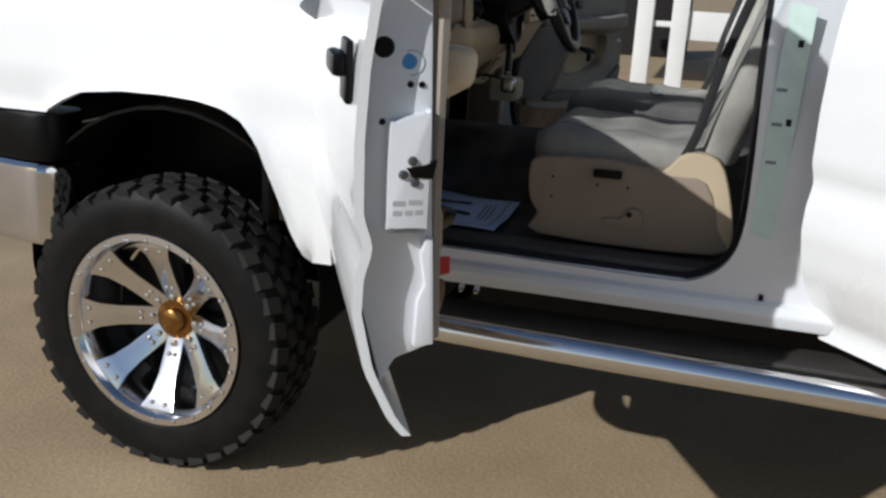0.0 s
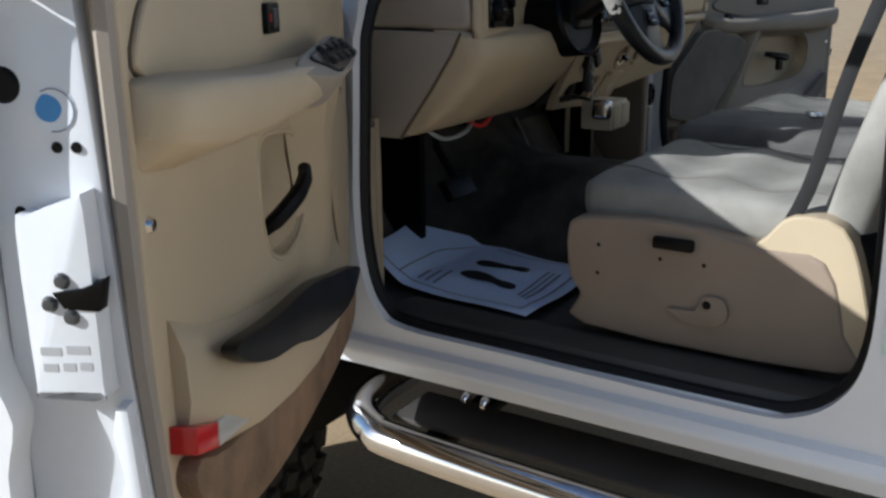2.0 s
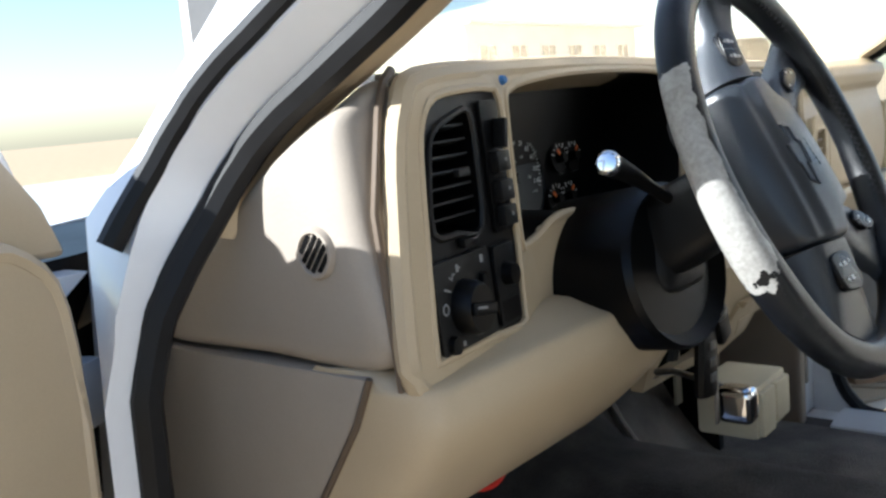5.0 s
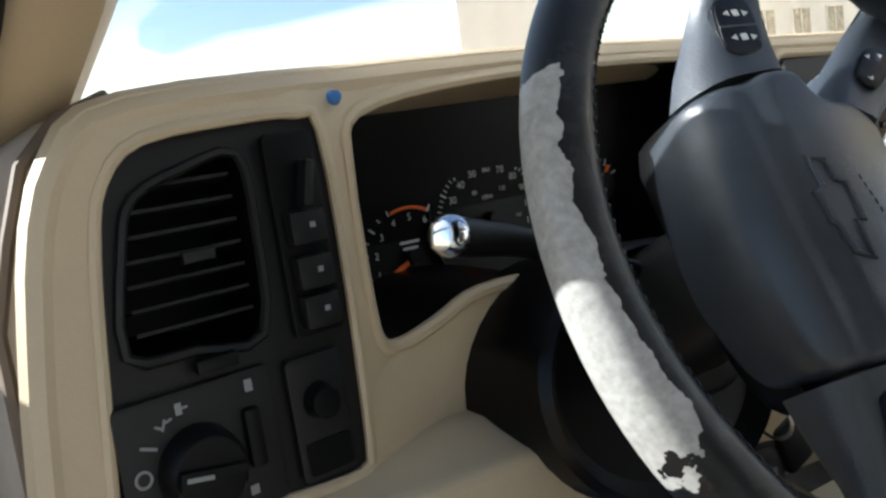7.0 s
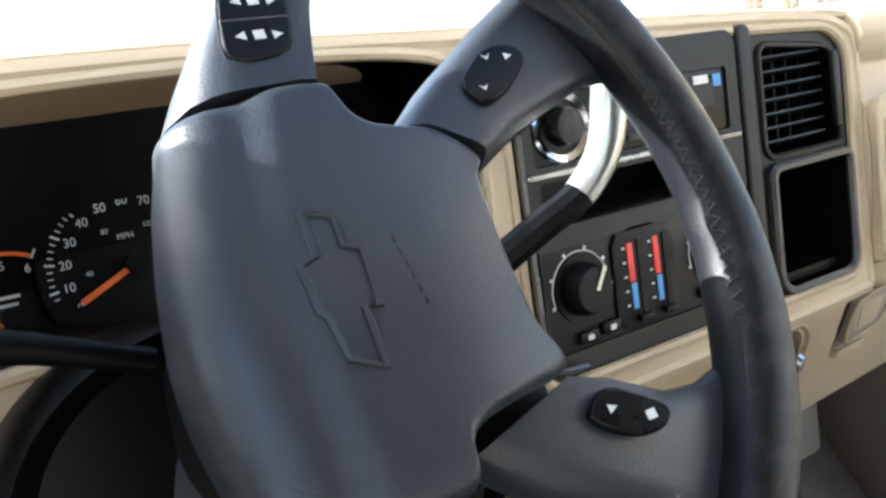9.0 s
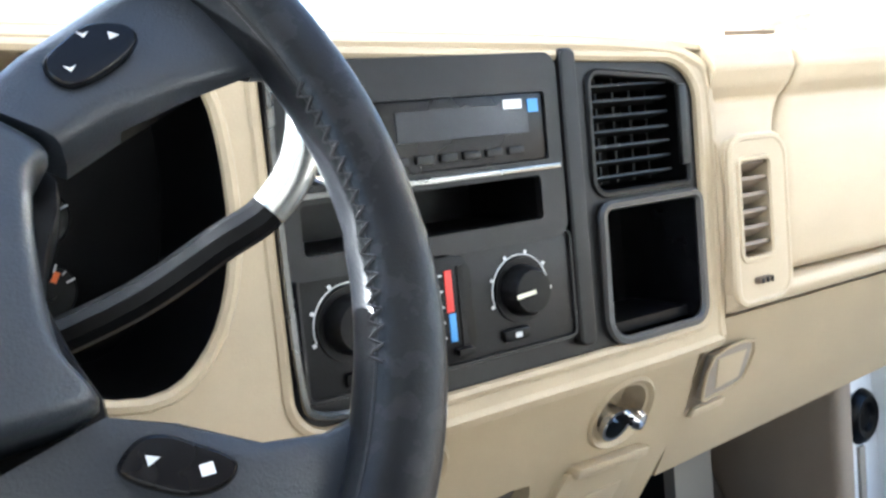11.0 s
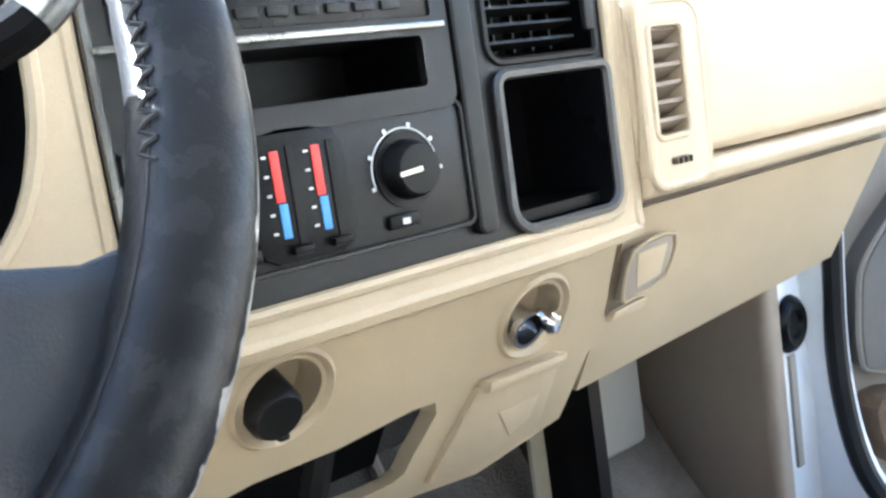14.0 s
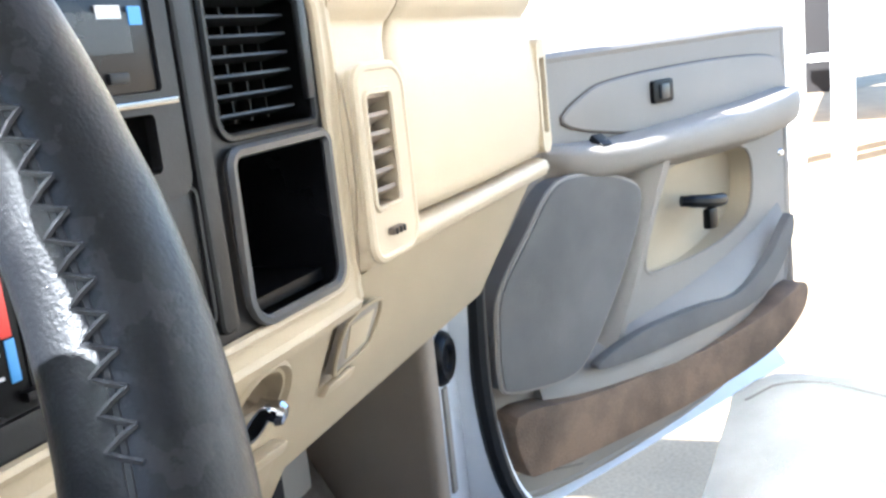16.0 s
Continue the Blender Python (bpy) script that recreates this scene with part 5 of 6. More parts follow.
def vent(loop, z0, z1, x0, x1, n, parent, y=0.004):
    part("vent_rim", bent(sweep([(a, y - 0.001, b) for a, b in loop], 0.003, 6, closed=True)), DARK, parent)
    well(loop, 0.06, BLACK, parent, "dark vent well")
    for i in range(n):
        z = lerp(z0, z1, (i + .5) / n)
        part("vent_slat", bent(box(((x0 + x1) / 2, y + 0.012, z), (x1 - x0, 0.020, 0.0018), 0, Matrix.Rotation(radians(-12), 4, 'X'))), DARK, parent)


def lower_left(bm):
    """The lamp and mirror controls sit a little outboard of the vent."""
    bm.transform(Matrix.Translation((-0.009, 0, 0)))
    return bent(bm)


vent(VENT1, 1.447, 1.532, -0.708, -0.642, 7, lsp)
part("vent_tab", bent(box((-0.672, -0.005, 1.490), (0.018, 0.006, 0.006), 0.001)), DARK, lsp)
part("vent_wheel", bent(box((-0.672, -0.002, 1.4335), (0.024, 0.008, 0.008), 0.002)), BLACK, lsp)
part("switch_column", bent(prism(rr(-0.622, 1.432, -0.589, 1.546, 0.004), 'y', -0.001, 0.003, 0.001)), BLACK, lsp)
part("toggle_lever", bent(box((-0.603, -0.008, 1.517), (0.006, 0.014, 0.026), 0.002, Matrix.Rotation(radians(14), 4, 'Y'))), DARK, lsp)
for z in (1.493, 1.468, 1.446):
    part("push_button", bent(box((-0.6055, -0.005, z), (0.023, 0.010, 0.018), 0.002)), DARK, lsp)
    part("button_mark", bent(box((-0.6035, -0.0103, z + 0.001), (0.0034, 0.0006, 0.0030))), GREYPR, lsp)
part("lamp_panel", lower_left(prism(rr(-0.722, 1.352, -0.634, 1.425, 0.004), 'y', -0.002, 0.003, 0.001)), DARK, lsp)
part("lamp_knob", lower_left(lathe([(0.0, 0.020), (0.019, 0.019), (0.022, 0.014), (0.023, 0.0)], (-0.682, 0.0, 1.384), (0, -1, 0), 28)), BLACK, lsp, "round black headlamp knob")
part("knob_grip", lower_left(box((-0.682, -0.021, 1.384), (0.036, 0.006, 0.010), 0.002, Matrix.Rotation(radians(10), 4, 'Y'))), BLACK, lsp)
part("knob_mark", lower_left(box((-0.690, -0.0245, 1.3865), (0.014, 0.0008, 0.0022), 0.0, Matrix.Rotation(radians(10), 4, 'Y'))), GREYPR, lsp)
part("lamp_symbol", lower_left(lathe([(0.0032, 0.0), (0.0040, 0.0006), (0.0048, 0.0)], (-0.7115, -0.002, 1.388), (0, -1, 0), 16)), GREYPR, lsp, "off ring mark")
for x, z, w, h, a in ((-0.7065, 1.402, 0.009, 0.0016, 20), (-0.700, 1.4105, 0.004, 0.0012, 30), (-0.697, 1.411, 0.0012, 0.006, 20), (-0.694, 1.4125, 0.004, 0.0012, -20), (-0.688, 1.4165, 0.0035, 0.0060, 0), (-0.6845, 1.4165, 0.003, 0.0012, 0), (-0.648, 1.417, 0.0045, 0.0065, 0), (-0.655, 1.3625, 0.005, 0.005, 0), (-0.692, 1.3565, 0.004, 0.004, 0)):
    part("lamp_symbol", lower_left(box((x, -0.0024, z), (w, 0.0006, h), 0.0, Matrix.Rotation(radians(a), 4, 'Y'))), GREYPR, lsp)
part("dimmer_wheel", lower_left(box((-0.650, -0.003, 1.390), (0.010, 0.008, 0.032), 0.003)), BLACK, lsp)
part("fog_button", lower_left(lathe([(0.0, 0.008), (0.007, 0.007), (0.008, 0.0)], (-0.708, 0.0, 1.359), (0, -1, 0), 14)), BLACK, lsp)
part("mirror_panel", lower_left(prism(rr(-0.624, 1.352, -0.587, 1.422, 0.004), 'y', -0.001, 0.003, 0.001)), DARK, lsp)
part("mirror_knob", lower_left(lathe([(0.0, 0.012), (0.009, 0.011), (0.011, 0.0)], (-0.606, 0.0, 1.396), (0, -1, 0), 18)), BLACK, lsp)
part("mirror_pocket", lower_left(prism(rr(-0.620, 1.355, -0.590, 1.374, 0.003), 'y', -0.0015, 0.003)), BLACK, lsp)
part("light_sensor", lathe([(0.0, 0.005), (0.0035, 0.004), (0.0048, 0.0)], (-0.567, -0.003, 1.562), (0, -1, 0.2), 14), BLUEDOT, dash, "small blue security light")

# instrument cluster
clu = part("cluster_panel", sheet(lambda u, v: Vector((lerp(-0.60, -0.11, u), lerp(0.165, 0.120, v), lerp(1.33, 1.58, v))), 4, 4, back=Vector((0, 0.02, 0))), BLACK, dash, "black instrument cluster")
part("cluster_hood", bent(loft([[(lerp(x, -0.35, .008), -0.001, lerp(z, 1.46, .012)) for x, z in CLUSTER], [(lerp(x, -0.35, .05), 0.15, lerp(z, 1.46, .06)) for x, z in CLUSTER]], caps=False)), BLACK, clu)


def gauge(cx, cz, r, a0, a1, n, needle, label):
    yy = lerp(0.165, 0.120, (cz - 1.33) / 0.25) - 0.003
    g = part("gauge", lathe([(0.0, 0.002), (r * 1.12, 0.002), (r * 1.16, 0.004), (r * 1.2, 0.0)], (cx, yy, cz), (0, -1, 0.15), 36), BLACK, dash, label)
    for i in range(n + 1):
        a = radians(lerp(a0, a1, i / n))
        big = i % (4 if n > 30 else 2) == 0
        part("tick", box((cx + r * math.cos(a), yy - 0.004, cz + r * math.sin(a)), (0.0014 if big else 0.0008, 0.0006, 0.0062 if big else 0.0036), 0, Matrix.Rotation(math.pi / 2 - a, 4, 'Y')), WHITEPR, g)
    a = radians(needle)
    part("needle", box((cx + 0.42 * r * math.cos(a), yy - 0.007, cz + 0.42 * r * math.sin(a)), (r * (0.72 if r > 0.03 else 0.95), 0.0012, 0.0042), 0.0006, Matrix.Rotation(-a, 4, 'Y')), ORANGE, g, "orange needle")
    part("needle_hub", lathe([(0.0, 0.012), (0.006, 0.012), (0.007, 0.0)], (cx, yy, cz), (0, -1, 0.15), 14), BLACK, g)
    return g, yy


def numerals(g, cx, cz, yy, r, a0, a1, words, size):
    for i, wd in enumerate(words):
        a = radians(lerp(a0, a1, i / (len(words) - 1)))
        cu = bpy.data.curves.new("numeral", 'FONT')
        cu.body, cu.size, cu.align_x, cu.align_y = wd, size, 'CENTER', 'CENTER'
        cu.materials.append(WHITEPR)
        o = new("numeral", cu)
        o.parent = g
        o.matrix_basis = WORLD[g.name].inverted() @ Matrix.Translation((cx + r * math.cos(a), yy - 0.005, cz + r * math.sin(a))) @ Matrix.Rotation(math.pi / 2, 4, 'X')


g, yy = gauge(-0.360, 1.451, 0.053, 208, -28, 48, 205, "round speedometer with orange needle")
numerals(g, -0.360, 1.451, yy, 0.0435, 208, -28, ["0", "10", "20", "30", "40", "50", "60", "70", "80", "90", "100", "110", "120"], 0.0082)
numerals(g, -0.360, 1.451, yy, 0.029, 180, 0, ["40", "80", "120", "160"], 0.0048)
numerals(g, -0.360, 1.451, yy, 0.020, 95, 85, ["MPH", ""], 0.0055)
g, yy = gauge(-0.441, 1.434, 0.043, 222, 60, 12, 206, "rev counter with orange needle")
numerals(g, -0.441, 1.434, yy, 0.033, 222, 60, ["0", "1", "2", "3", "4", "5", "6"], 0.0078)
part("red_zone", sweep([(-0.441 + 0.041 * math.cos(radians(a)), yy - 0.004, 1.434 + 0.041 * math.sin(radians(a))) for a in range(62, 112, 7)], 0.0016, 5), ORANGE, g)
for k in range(2):
    part("text_bar", box((-0.441, yy - 0.004, 1.447 - 0.005 * k), (0.018 - 0.004 * k, 0.0006, 0.002)), WHITEPR, g, "tiny unreadable print")
for cx, cz, a in ((-0.508, 1.398, 150), (-0.262, 1.466, 130), (-0.232, 1.466, 60), (-0.262, 1.415, 140), (-0.232, 1.415, 60)):
    gauge(cx, cz, 0.017, 160, 20, 6, a, "small round gauge")

# column shroud, stalks, ignition
COL = Vector((0, 0.866, -0.5))
HUB = Vector((-0.366, -0.197, 1.47))
col = thing("steering_column", "black steering column shroud with stalks", "steering column", (-0.366, 0.0, 1.35))
part("shroud", loft([[HUB + COL * d + Vector((w * math.copysign(abs(math.cos(a)) ** 0.45, math.cos(a)), h * math.copysign(abs(math.sin(a)) ** 0.6, math.sin(a)) * 0.5, h * math.copysign(abs(math.sin(a)) ** 0.6, math.sin(a)) * 0.866)) for a in [2 * math.pi * i / 40 for i in range(40)]] for d, w, h in ((0.075, 0.040, 0.040), (0.158, 0.046, 0.044), (0.165, 0.056, 0.054), (0.170, 0.059, 0.058), (0.185, 0.061, 0.060), (0.30, 0.063, 0.062))]), DARK, col, "dark grey plastic shroud", angle=40)
collar_bm = lathe([(0.104, -0.10), (0.107, 0.008), (0.102, 0.015), (0.097, 0.008), (0.088, 0.001), (0.0, 0.0)], (-0.392, -0.069, 1.362), (0, -0.985, 0.17), 40)
bmesh.ops.scale(collar_bm, vec=(1, 1, 0.80), space=Matrix.Translation((0, 0, -1.362)), verts=collar_bm.verts)
part("collar", collar_bm, BLACK, col, "black column collar")
part("signal_stalk", sweep(soft([(-0.42, -0.085, 1.435), (-0.47, -0.088, 1.455), (-0.52, -0.095, 1.472), (-0.566, -0.105, 1.483)], 4, False), [0.006, 0.006, 0.0062, 0.0065, 0.007, 0.0075, 0.008, 0.0085, 0.009, 0.0095, 0.010, 0.0105, 0.011], 12), BLACK, col, "black indicator stalk")
part("stalk_end", lathe([(0.0, 0.008), (0.008, 0.0065), (0.0108, 0.002), (0.0112, -0.004)], (-0.569, -0.106, 1.484), (-0.9, -0.35, 0.2), 20), CHROME, col, "shiny stalk end cap")
SHIFT = [(-0.30, -0.07, 1.41), (-0.24, -0.085, 1.43), (-0.200, -0.098, 1.452), (-0.174, -0.104, 1.466), (-0.156, -0.11, 1.49), (-0.148, -0.112, 1.525), (-0.146, -0.112, 1.546)]
pts = soft(SHIFT, 5, False)
part("shift_lever", sweep(pts[:16], 0.0095, 10), BLACK, col, "black gear lever stem")
part("shift_knob", sweep(pts[15:], [lerp(0.0098, 0.0118, i / (len(pts) - 16)) for i in range(len(pts) - 15)], 12), CHROMEG, col, "silver gear lever handle")
part("ignition", lathe([(0.0, 0.012), (0.016, 0.010), (0.019, 0.0), (0.02, -0.04)], (-0.262, -0.04, 1.352), (0.3, -0.9, 0.1), 18), BLACK, col)
# centre stack
VENT2 = [(x, z - max(0, z - 1.50) / 0.035 * 0.010 * (x - 0.175) / 0.117) for x, z in rr(0.175, 1.434, 0.292, 1.536, (0.014, 0.006, 0.026, 0.012))]
POCK = rr(0.177, 1.309, 0.297, 1.425, (0.022, 0.016, 0.008, 0.010))
SLOT = rr(-0.096, 1.424, 0.112, 1.458, 0.004)
mid = part("radio_panel", bent(plate(MIDBEZ, [VENT2, POCK, SLOT], 'y', 0.004, 0.02)), DARK, dash, "dark grey radio and climate panel")
part("stack_rail", bent(prism(rr(0.140, 1.315, 0.158, 1.555, 0.006), 'y', -0.006, 0.006, 0.004, 3)), DARK, mid)
part("radio_frame", bent(plate(rr(-0.112, 1.408, 0.136, 1.552, 0.012), [rr(-0.098, 1.470, 0.122, 1.522, 0.003), rr(-0.096, 1.424, 0.112, 1.458, 0.004)], 'y', -0.004, 0.006)), DARK, mid)
part("stack_trim", bent(sweep([(x, -0.003, z) for x, z in soft([(-0.108, 1.548), (-0.110, 1.48), (-0.110, 1.40), (-0.108, 1.335), (-0.100, 1.318), (-0.07, 1.313)], 4, False)], 0.0032, 6)), TRIMS, mid, "narrow satin trim edge")
part("radio", bent(prism(rr(-0.098, 1.470, 0.122, 1.522, 0.003), 'y', -0.002, 0.004, 0.001)), PIANO, mid, "gloss black car radio")
part("radio_display", bent(box((0.045, -0.0025, 1.503), (0.12, 0.001, 0.022))), SCREEN, mid)
part("radio_light", bent(box((0.090, -0.0032, 1.514), (0.018, 0.001, 0.007))), WHITEPR, mid, "white radio button")
part("radio_light", bent(box((0.110, -0.0032, 1.512), (0.010, 0.001, 0.010))), BLUEPR, mid, "blue radio button")
part("volume_ring", bent(lathe([(0.021, 0.004), (0.026, 0.006), (0.028, 0.004), (0.028, 0.0), (0.021, 0.0)], (-0.068, 0.0, 1.497), (0, -1, 0), 28, close=True)), CHROME, mid, "chrome volume ring")
part("volume_knob", bent(lathe([(0.0, 0.016), (0.013, 0.015), (0.015, 0.0)], (-0.068, 0.0, 1.497), (0, -1, 0), 22)), PIANO, mid)
for i in range(6):
    part("radio_button", bent(box((-0.015 + 0.021 * i, -0.003, 1.479), (0.015, 0.003, 0.006), 0.001)), DARK, mid)
part("radio_strip", bent(box((0.01, -0.006, 1.464), (0.24, 0.005, 0.004), 0.001)), TRIMS, mid, "satin trim strip")
well(SLOT, 0.08, BLACK, mid, "empty black slot")
part("climate_panel", bent(prism(rr(-0.104, 1.326, 0.138, 1.412, 0.006), 'y', -0.001, 0.006, 0.001)), DARK, mid, "climate control panel")
part("climate_edge", bent(sweep([(x, -0.002, z) for x, z in rr(-0.104, 1.326, 0.138, 1.412, 0.006, 3)], 0.002, 5, closed=True)), DARK, mid)


def dial(cx, cz, r, mark):
    part("dial_well", bent(lathe([(r * 1.25, 0.0), (r * 1.25, 0.002), (0.0, 0.002)], (cx, -0.001, cz), (0, -1, 0), 28)), BLACK, mid)
    part("dial_knob", bent(lathe([(0.0, 0.018), (r * 0.8, 0.017), (r * 0.92, 0.012), (r, 0.0)], (cx, -0.001, cz), (0, -1, 0), 28)), BLACK, mid, "round black climate dial")
    a = radians(mark)
    part("dial_mark", bent(box((cx + 0.45 * r * math.cos(a), -0.020, cz + 0.45 * r * math.sin(a)), (r * 0.9, 0.001, 0.003), 0, Matrix.Rotation(-a, 4, 'Y'))), CREAMPR, mid)
    part("dial_scale", bent(sweep([(cx + 1.34 * r * math.cos(radians(q)), -0.0015, cz + 1.34 * r * math.sin(radians(q))) for q in range(-10, 206, 9)], 0.0006, 5)), WHITEPR, mid, "thin white scale arc")
    for i in range(6):
        b = radians(lerp(198, -5, i / 5))
        part("dial_symbol", bent(box((cx + 1.44 * r * math.cos(b), -0.002, cz + 1.44 * r * math.sin(b)), (0.0030, 0.0008, 0.0026), 0.0, Matrix.Rotation(-b, 4, 'Y'))), WHITEPR, mid)


dial(-0.066, 1.374, 0.0215, 60)
dial(0.084, 1.372, 0.0205, 185)
part("slider_frame", bent(prism(soft([(-0.026, 1.408), (0.03, 1.406), (0.036, 1.37), (0.034, 1.334), (0.0, 1.330), (-0.030, 1.334), (-0.032, 1.37)], 3), 'y', -0.004, 0.002, 0.001)), BLACK, mid)
for x in (-0.014, 0.015):
    part("red_bar", bent(box((x, -0.0045, 1.3825), (0.0062, 0.001, 0.031), 0.0004)), REDPR, mid, "red warm scale")
    part("blue_bar", bent(box((x + 0.001, -0.0045, 1.3555), (0.0058, 0.001, 0.021), 0.0004)), BLUEPR, mid, "blue cool scale")
    part("slider_slot", bent(box((x + 0.011, -0.0045, 1.37), (0.005, 0.001, 0.06))), BLACK, mid)
    part("slider_tab", bent(box((x + 0.008, -0.006, 1.337), (0.014, 0.008, 0.005), 0.001)), BLACK, mid)
    for i in range(5):
        part("scale_tick", bent(box((x - 0.007, -0.0045, 1.349 + 0.0115 * i), (0.003, 0.0008, 0.0015))), WHITEPR, mid)
for x, z in ((-0.066, 1.336), (-0.042, 1.338), (0.075, 1.339)):
    part("push_button", bent(box((x, -0.003, z), (0.026 if x > 0 else 0.02, 0.006, 0.010), 0.003)), BLACK, mid)
    part("button_symbol", bent(box((x, -0.0065, z), (0.006, 0.0006, 0.004))), WHITEPR, mid)
vent(VENT2, 1.44, 1.528, 0.177, 0.272, 7, mid)
for i in range(5):
    part("vent_vane", bent(box((0.185 + 0.02 * i, 0.030, 1.486), (0.0015, 0.010, 0.09))), DARK, mid)
part("vent_wheel", bent(box((0.281, -0.002, 1.486), (0.010, 0.006, 0.07), 0.002)), DARK, mid)
# lighter than the panel: the highlight along the pocket's edge is painted on
part("pocket_rim", bent(sweep([(a, -0.001, b) for a, b in POCK], 0.0042, 6, closed=True)), DARKG, mid, "pocket rim, its edge highlight put in as lighter grey")
well(POCK, 0.09, PIANO, mid, "dark storage pocket")
part("pocket_floor", bent(prism([(0.182, 1.313), (0.288, 1.313), (0.288, 1.322), (0.182, 1.322)], 'y', 0.012, 0.08)), BLACK, mid)

# ---- steering wheel ----
WN = Vector((math.sin(radians(-5.5)), -math.cos(radians(28.5)), math.sin(radians(28.5)))).normalized()
WX = (Vector((1, 0, 0)) - WN * WN.x).normalized()
WY = WN.cross(WX)
WM = Matrix(((WX.x, WY.x, WN.x, -0.371), (WX.y, WY.y, WN.y, -0.199), (WX.z, WY.z, WN.z, 1.468), (0, 0, 0, 1)))
sw = thing("steering_wheel", "worn black leather steering wheel turned part round", "steering wheel", m=WM)
RR = 0.1975


def rim_pt(a, b, out=0.0):
    """A point of the rim's surface: thicker where the hands grip it, with slightly flattened sides."""
    d = min(abs(math.degrees(a) % 360 - q) for q in (205, 335))
    r = 0.0160 + 0.0022 * math.exp(-(d / 22) ** 2)
    c, h = (math.copysign(abs(q) ** 0.80, q) for q in (math.cos(b), math.sin(b)))
    rad = RR + (r + out) * 1.04 * c - (r - 0.016) * 0.9
    return Vector((rad * math.cos(a), rad * math.sin(a), (r + out) * h * (1.0 if h > 0 else 0.92)))


def rim_section():
    bm = bmesh.new()
    rings = [[bm.verts.new(rim_pt(2 * math.pi * i / 120, 2 * math.pi * k / 28)) for k in range(28)] for i in range(120)]
    for i in range(120):
        p, q = rings[i], rings[(i + 1) % 120]
        for k in range(28):
            bm.faces.new((p[k], p[(k + 1) % 28], q[(k + 1) % 28], q[k]))
    return bm


N2 = Vector((math.sin(0.017), -math.cos(0.388), math.sin(0.388))).normalized()
X2R = (Vector((1, 0, 0)) - N2 * N2.x).normalized()
Y2R = N2.cross(X2R)
RIM_M = WM.inverted() @ Matrix(((X2R.x, Y2R.x, N2.x, -0.356), (X2R.y, Y2R.y, N2.y, -0.1875), (X2R.z, Y2R.z, N2.z, 1.461), (0, 0, 0, 1)))
rim_ob = part("rim", rim_section(), [RIML], sw, "scuffed dark leather rim", local=True)
rim_ob.matrix_basis = RIM_M


LACE = radians(148)
part("rim_seam", sweep([rim_pt(2 * math.pi * i / 120, LACE, -0.0006) for i in range(120)], 0.0012, 6, closed=True), SEAL, rim_ob, "laced inner seam", local=True)
# zig-zag lacing over the inner seam
st = []
for i in range(310):
    a = 2 * math.pi * i / 310
    if any(abs((math.degrees(a) - c + 180) % 360 - 180) < w for c, w in ((84, 11), (33, 14), (-37, 17), (264, 15))):
        continue                                       # the spokes meet the rim here
    p, q = rim_pt(a, LACE - 0.20, 0.0004), rim_pt(a + 2 * math.pi / 310, LACE + 0.20, 0.0004)
    st.append(sweep([p, (p + q) / 2 + (p + q).normalized() * -0.0006, q] if i % 2 else [rim_pt(a, LACE + 0.20, 0.0004), rim_pt(a + math.pi / 310, LACE, 0.0010), rim_pt(a + 2 * math.pi / 310, LACE - 0.20, 0.0004)], 0.0007, 5))
tagged(part("stitching", join(*st), STITCH, rim_ob, local=True), kind="stuff")
PAD = soft([(-0.044, 0.0885), (-0.020, 0.0888), (0.002, 0.0905), (0.0195, 0.0893), (0.0232, 0.082), (0.026, 0.0735), (0.0325, 0.0675), (0.044, 0.0647), (0.062, 0.0625), (0.0765, 0.0552), (0.0845, 0.0468), (0.0775, 0.037), (0.0738, 0.022), (0.0715, 0.004), (0.0705, -0.016), (0.0715, -0.034), (0.0790, -0.0525), (0.052, -0.0575), (0.029, -0.0615), (0.0180, -0.068), (0.0125, -0.0835), (-0.012, -0.0835), (-0.038, -0.0800), (-0.058, -0.0735), (-0.0655, -0.036), (-0.0665, 0.004), (-0.0590, 0.049), (-0.0495, 0.078)], 5)


def band_x(y):
    """The pressed shelf that runs down one side of the pad."""
    return curve1((-0.09, 0.0, 0.03, 0.055, 0.075, 0.09), (-0.0345, -0.0350, -0.0320, -0.0275, -0.0225, -0.0180), y)


def step(x, a, b):
    k = min(max((x - a) / (b - a), 0), 1)
    return k * k * (3 - 2 * k)


def pad_z(x, y):
    """Gently domed, stepping down to a shelf on one side and rolling off beyond it."""
    e = band_x(y)
    z = 0.0045 - 3.0 * max(x, 0) ** 2 - 0.7 * y * y
    z -= 0.0052 * (1 - step(x, e - 0.001, e + 0.017))
    lim = e - 0.0085
    if x < lim:
        u = min((lim - x) / 0.0265, 1)
        z -= 0.037 * (1 - math.sqrt(max(1 - u * u, 0))) + 0.006 * u
    return z


rings = [[(x * 0.92 - 0.002, y * 0.95, pad_z(x, y) - 0.045) for x, y in PAD], [(x, y, pad_z(x, y) - 0.014) for x, y in PAD]]
for k, dz in ((0.996, 0.0075), (0.985, 0.0038), (0.965, 0.0014), (0.945, 0.0003)) + tuple((0.925 - 0.0185 * i, 0.0) for i in range(50)):
    rings.append([(-0.005 + (x + 0.005) * k, y * k, pad_z(-0.005 + (x + 0.005) * k, y * k) - dz) for x, y in PAD])
part("airbag_pad", loft(rings), LEATHER, sw, "dark moulded airbag pad", local=True, angle=50)
part("hub_back", prism(soft([(-0.040, 0.09), (0.02, 0.10), (0.06, 0.075), (0.09, 0.05), (0.074, 0.0), (0.085, -0.06), (0.03, -0.085), (-0.03, -0.09), (-0.05, -0.05), (-0.05, 0.03)], 3), 'z', -0.085, -0.050, 0.006), BLACK, sw, "black back cover of the hub", local=True)
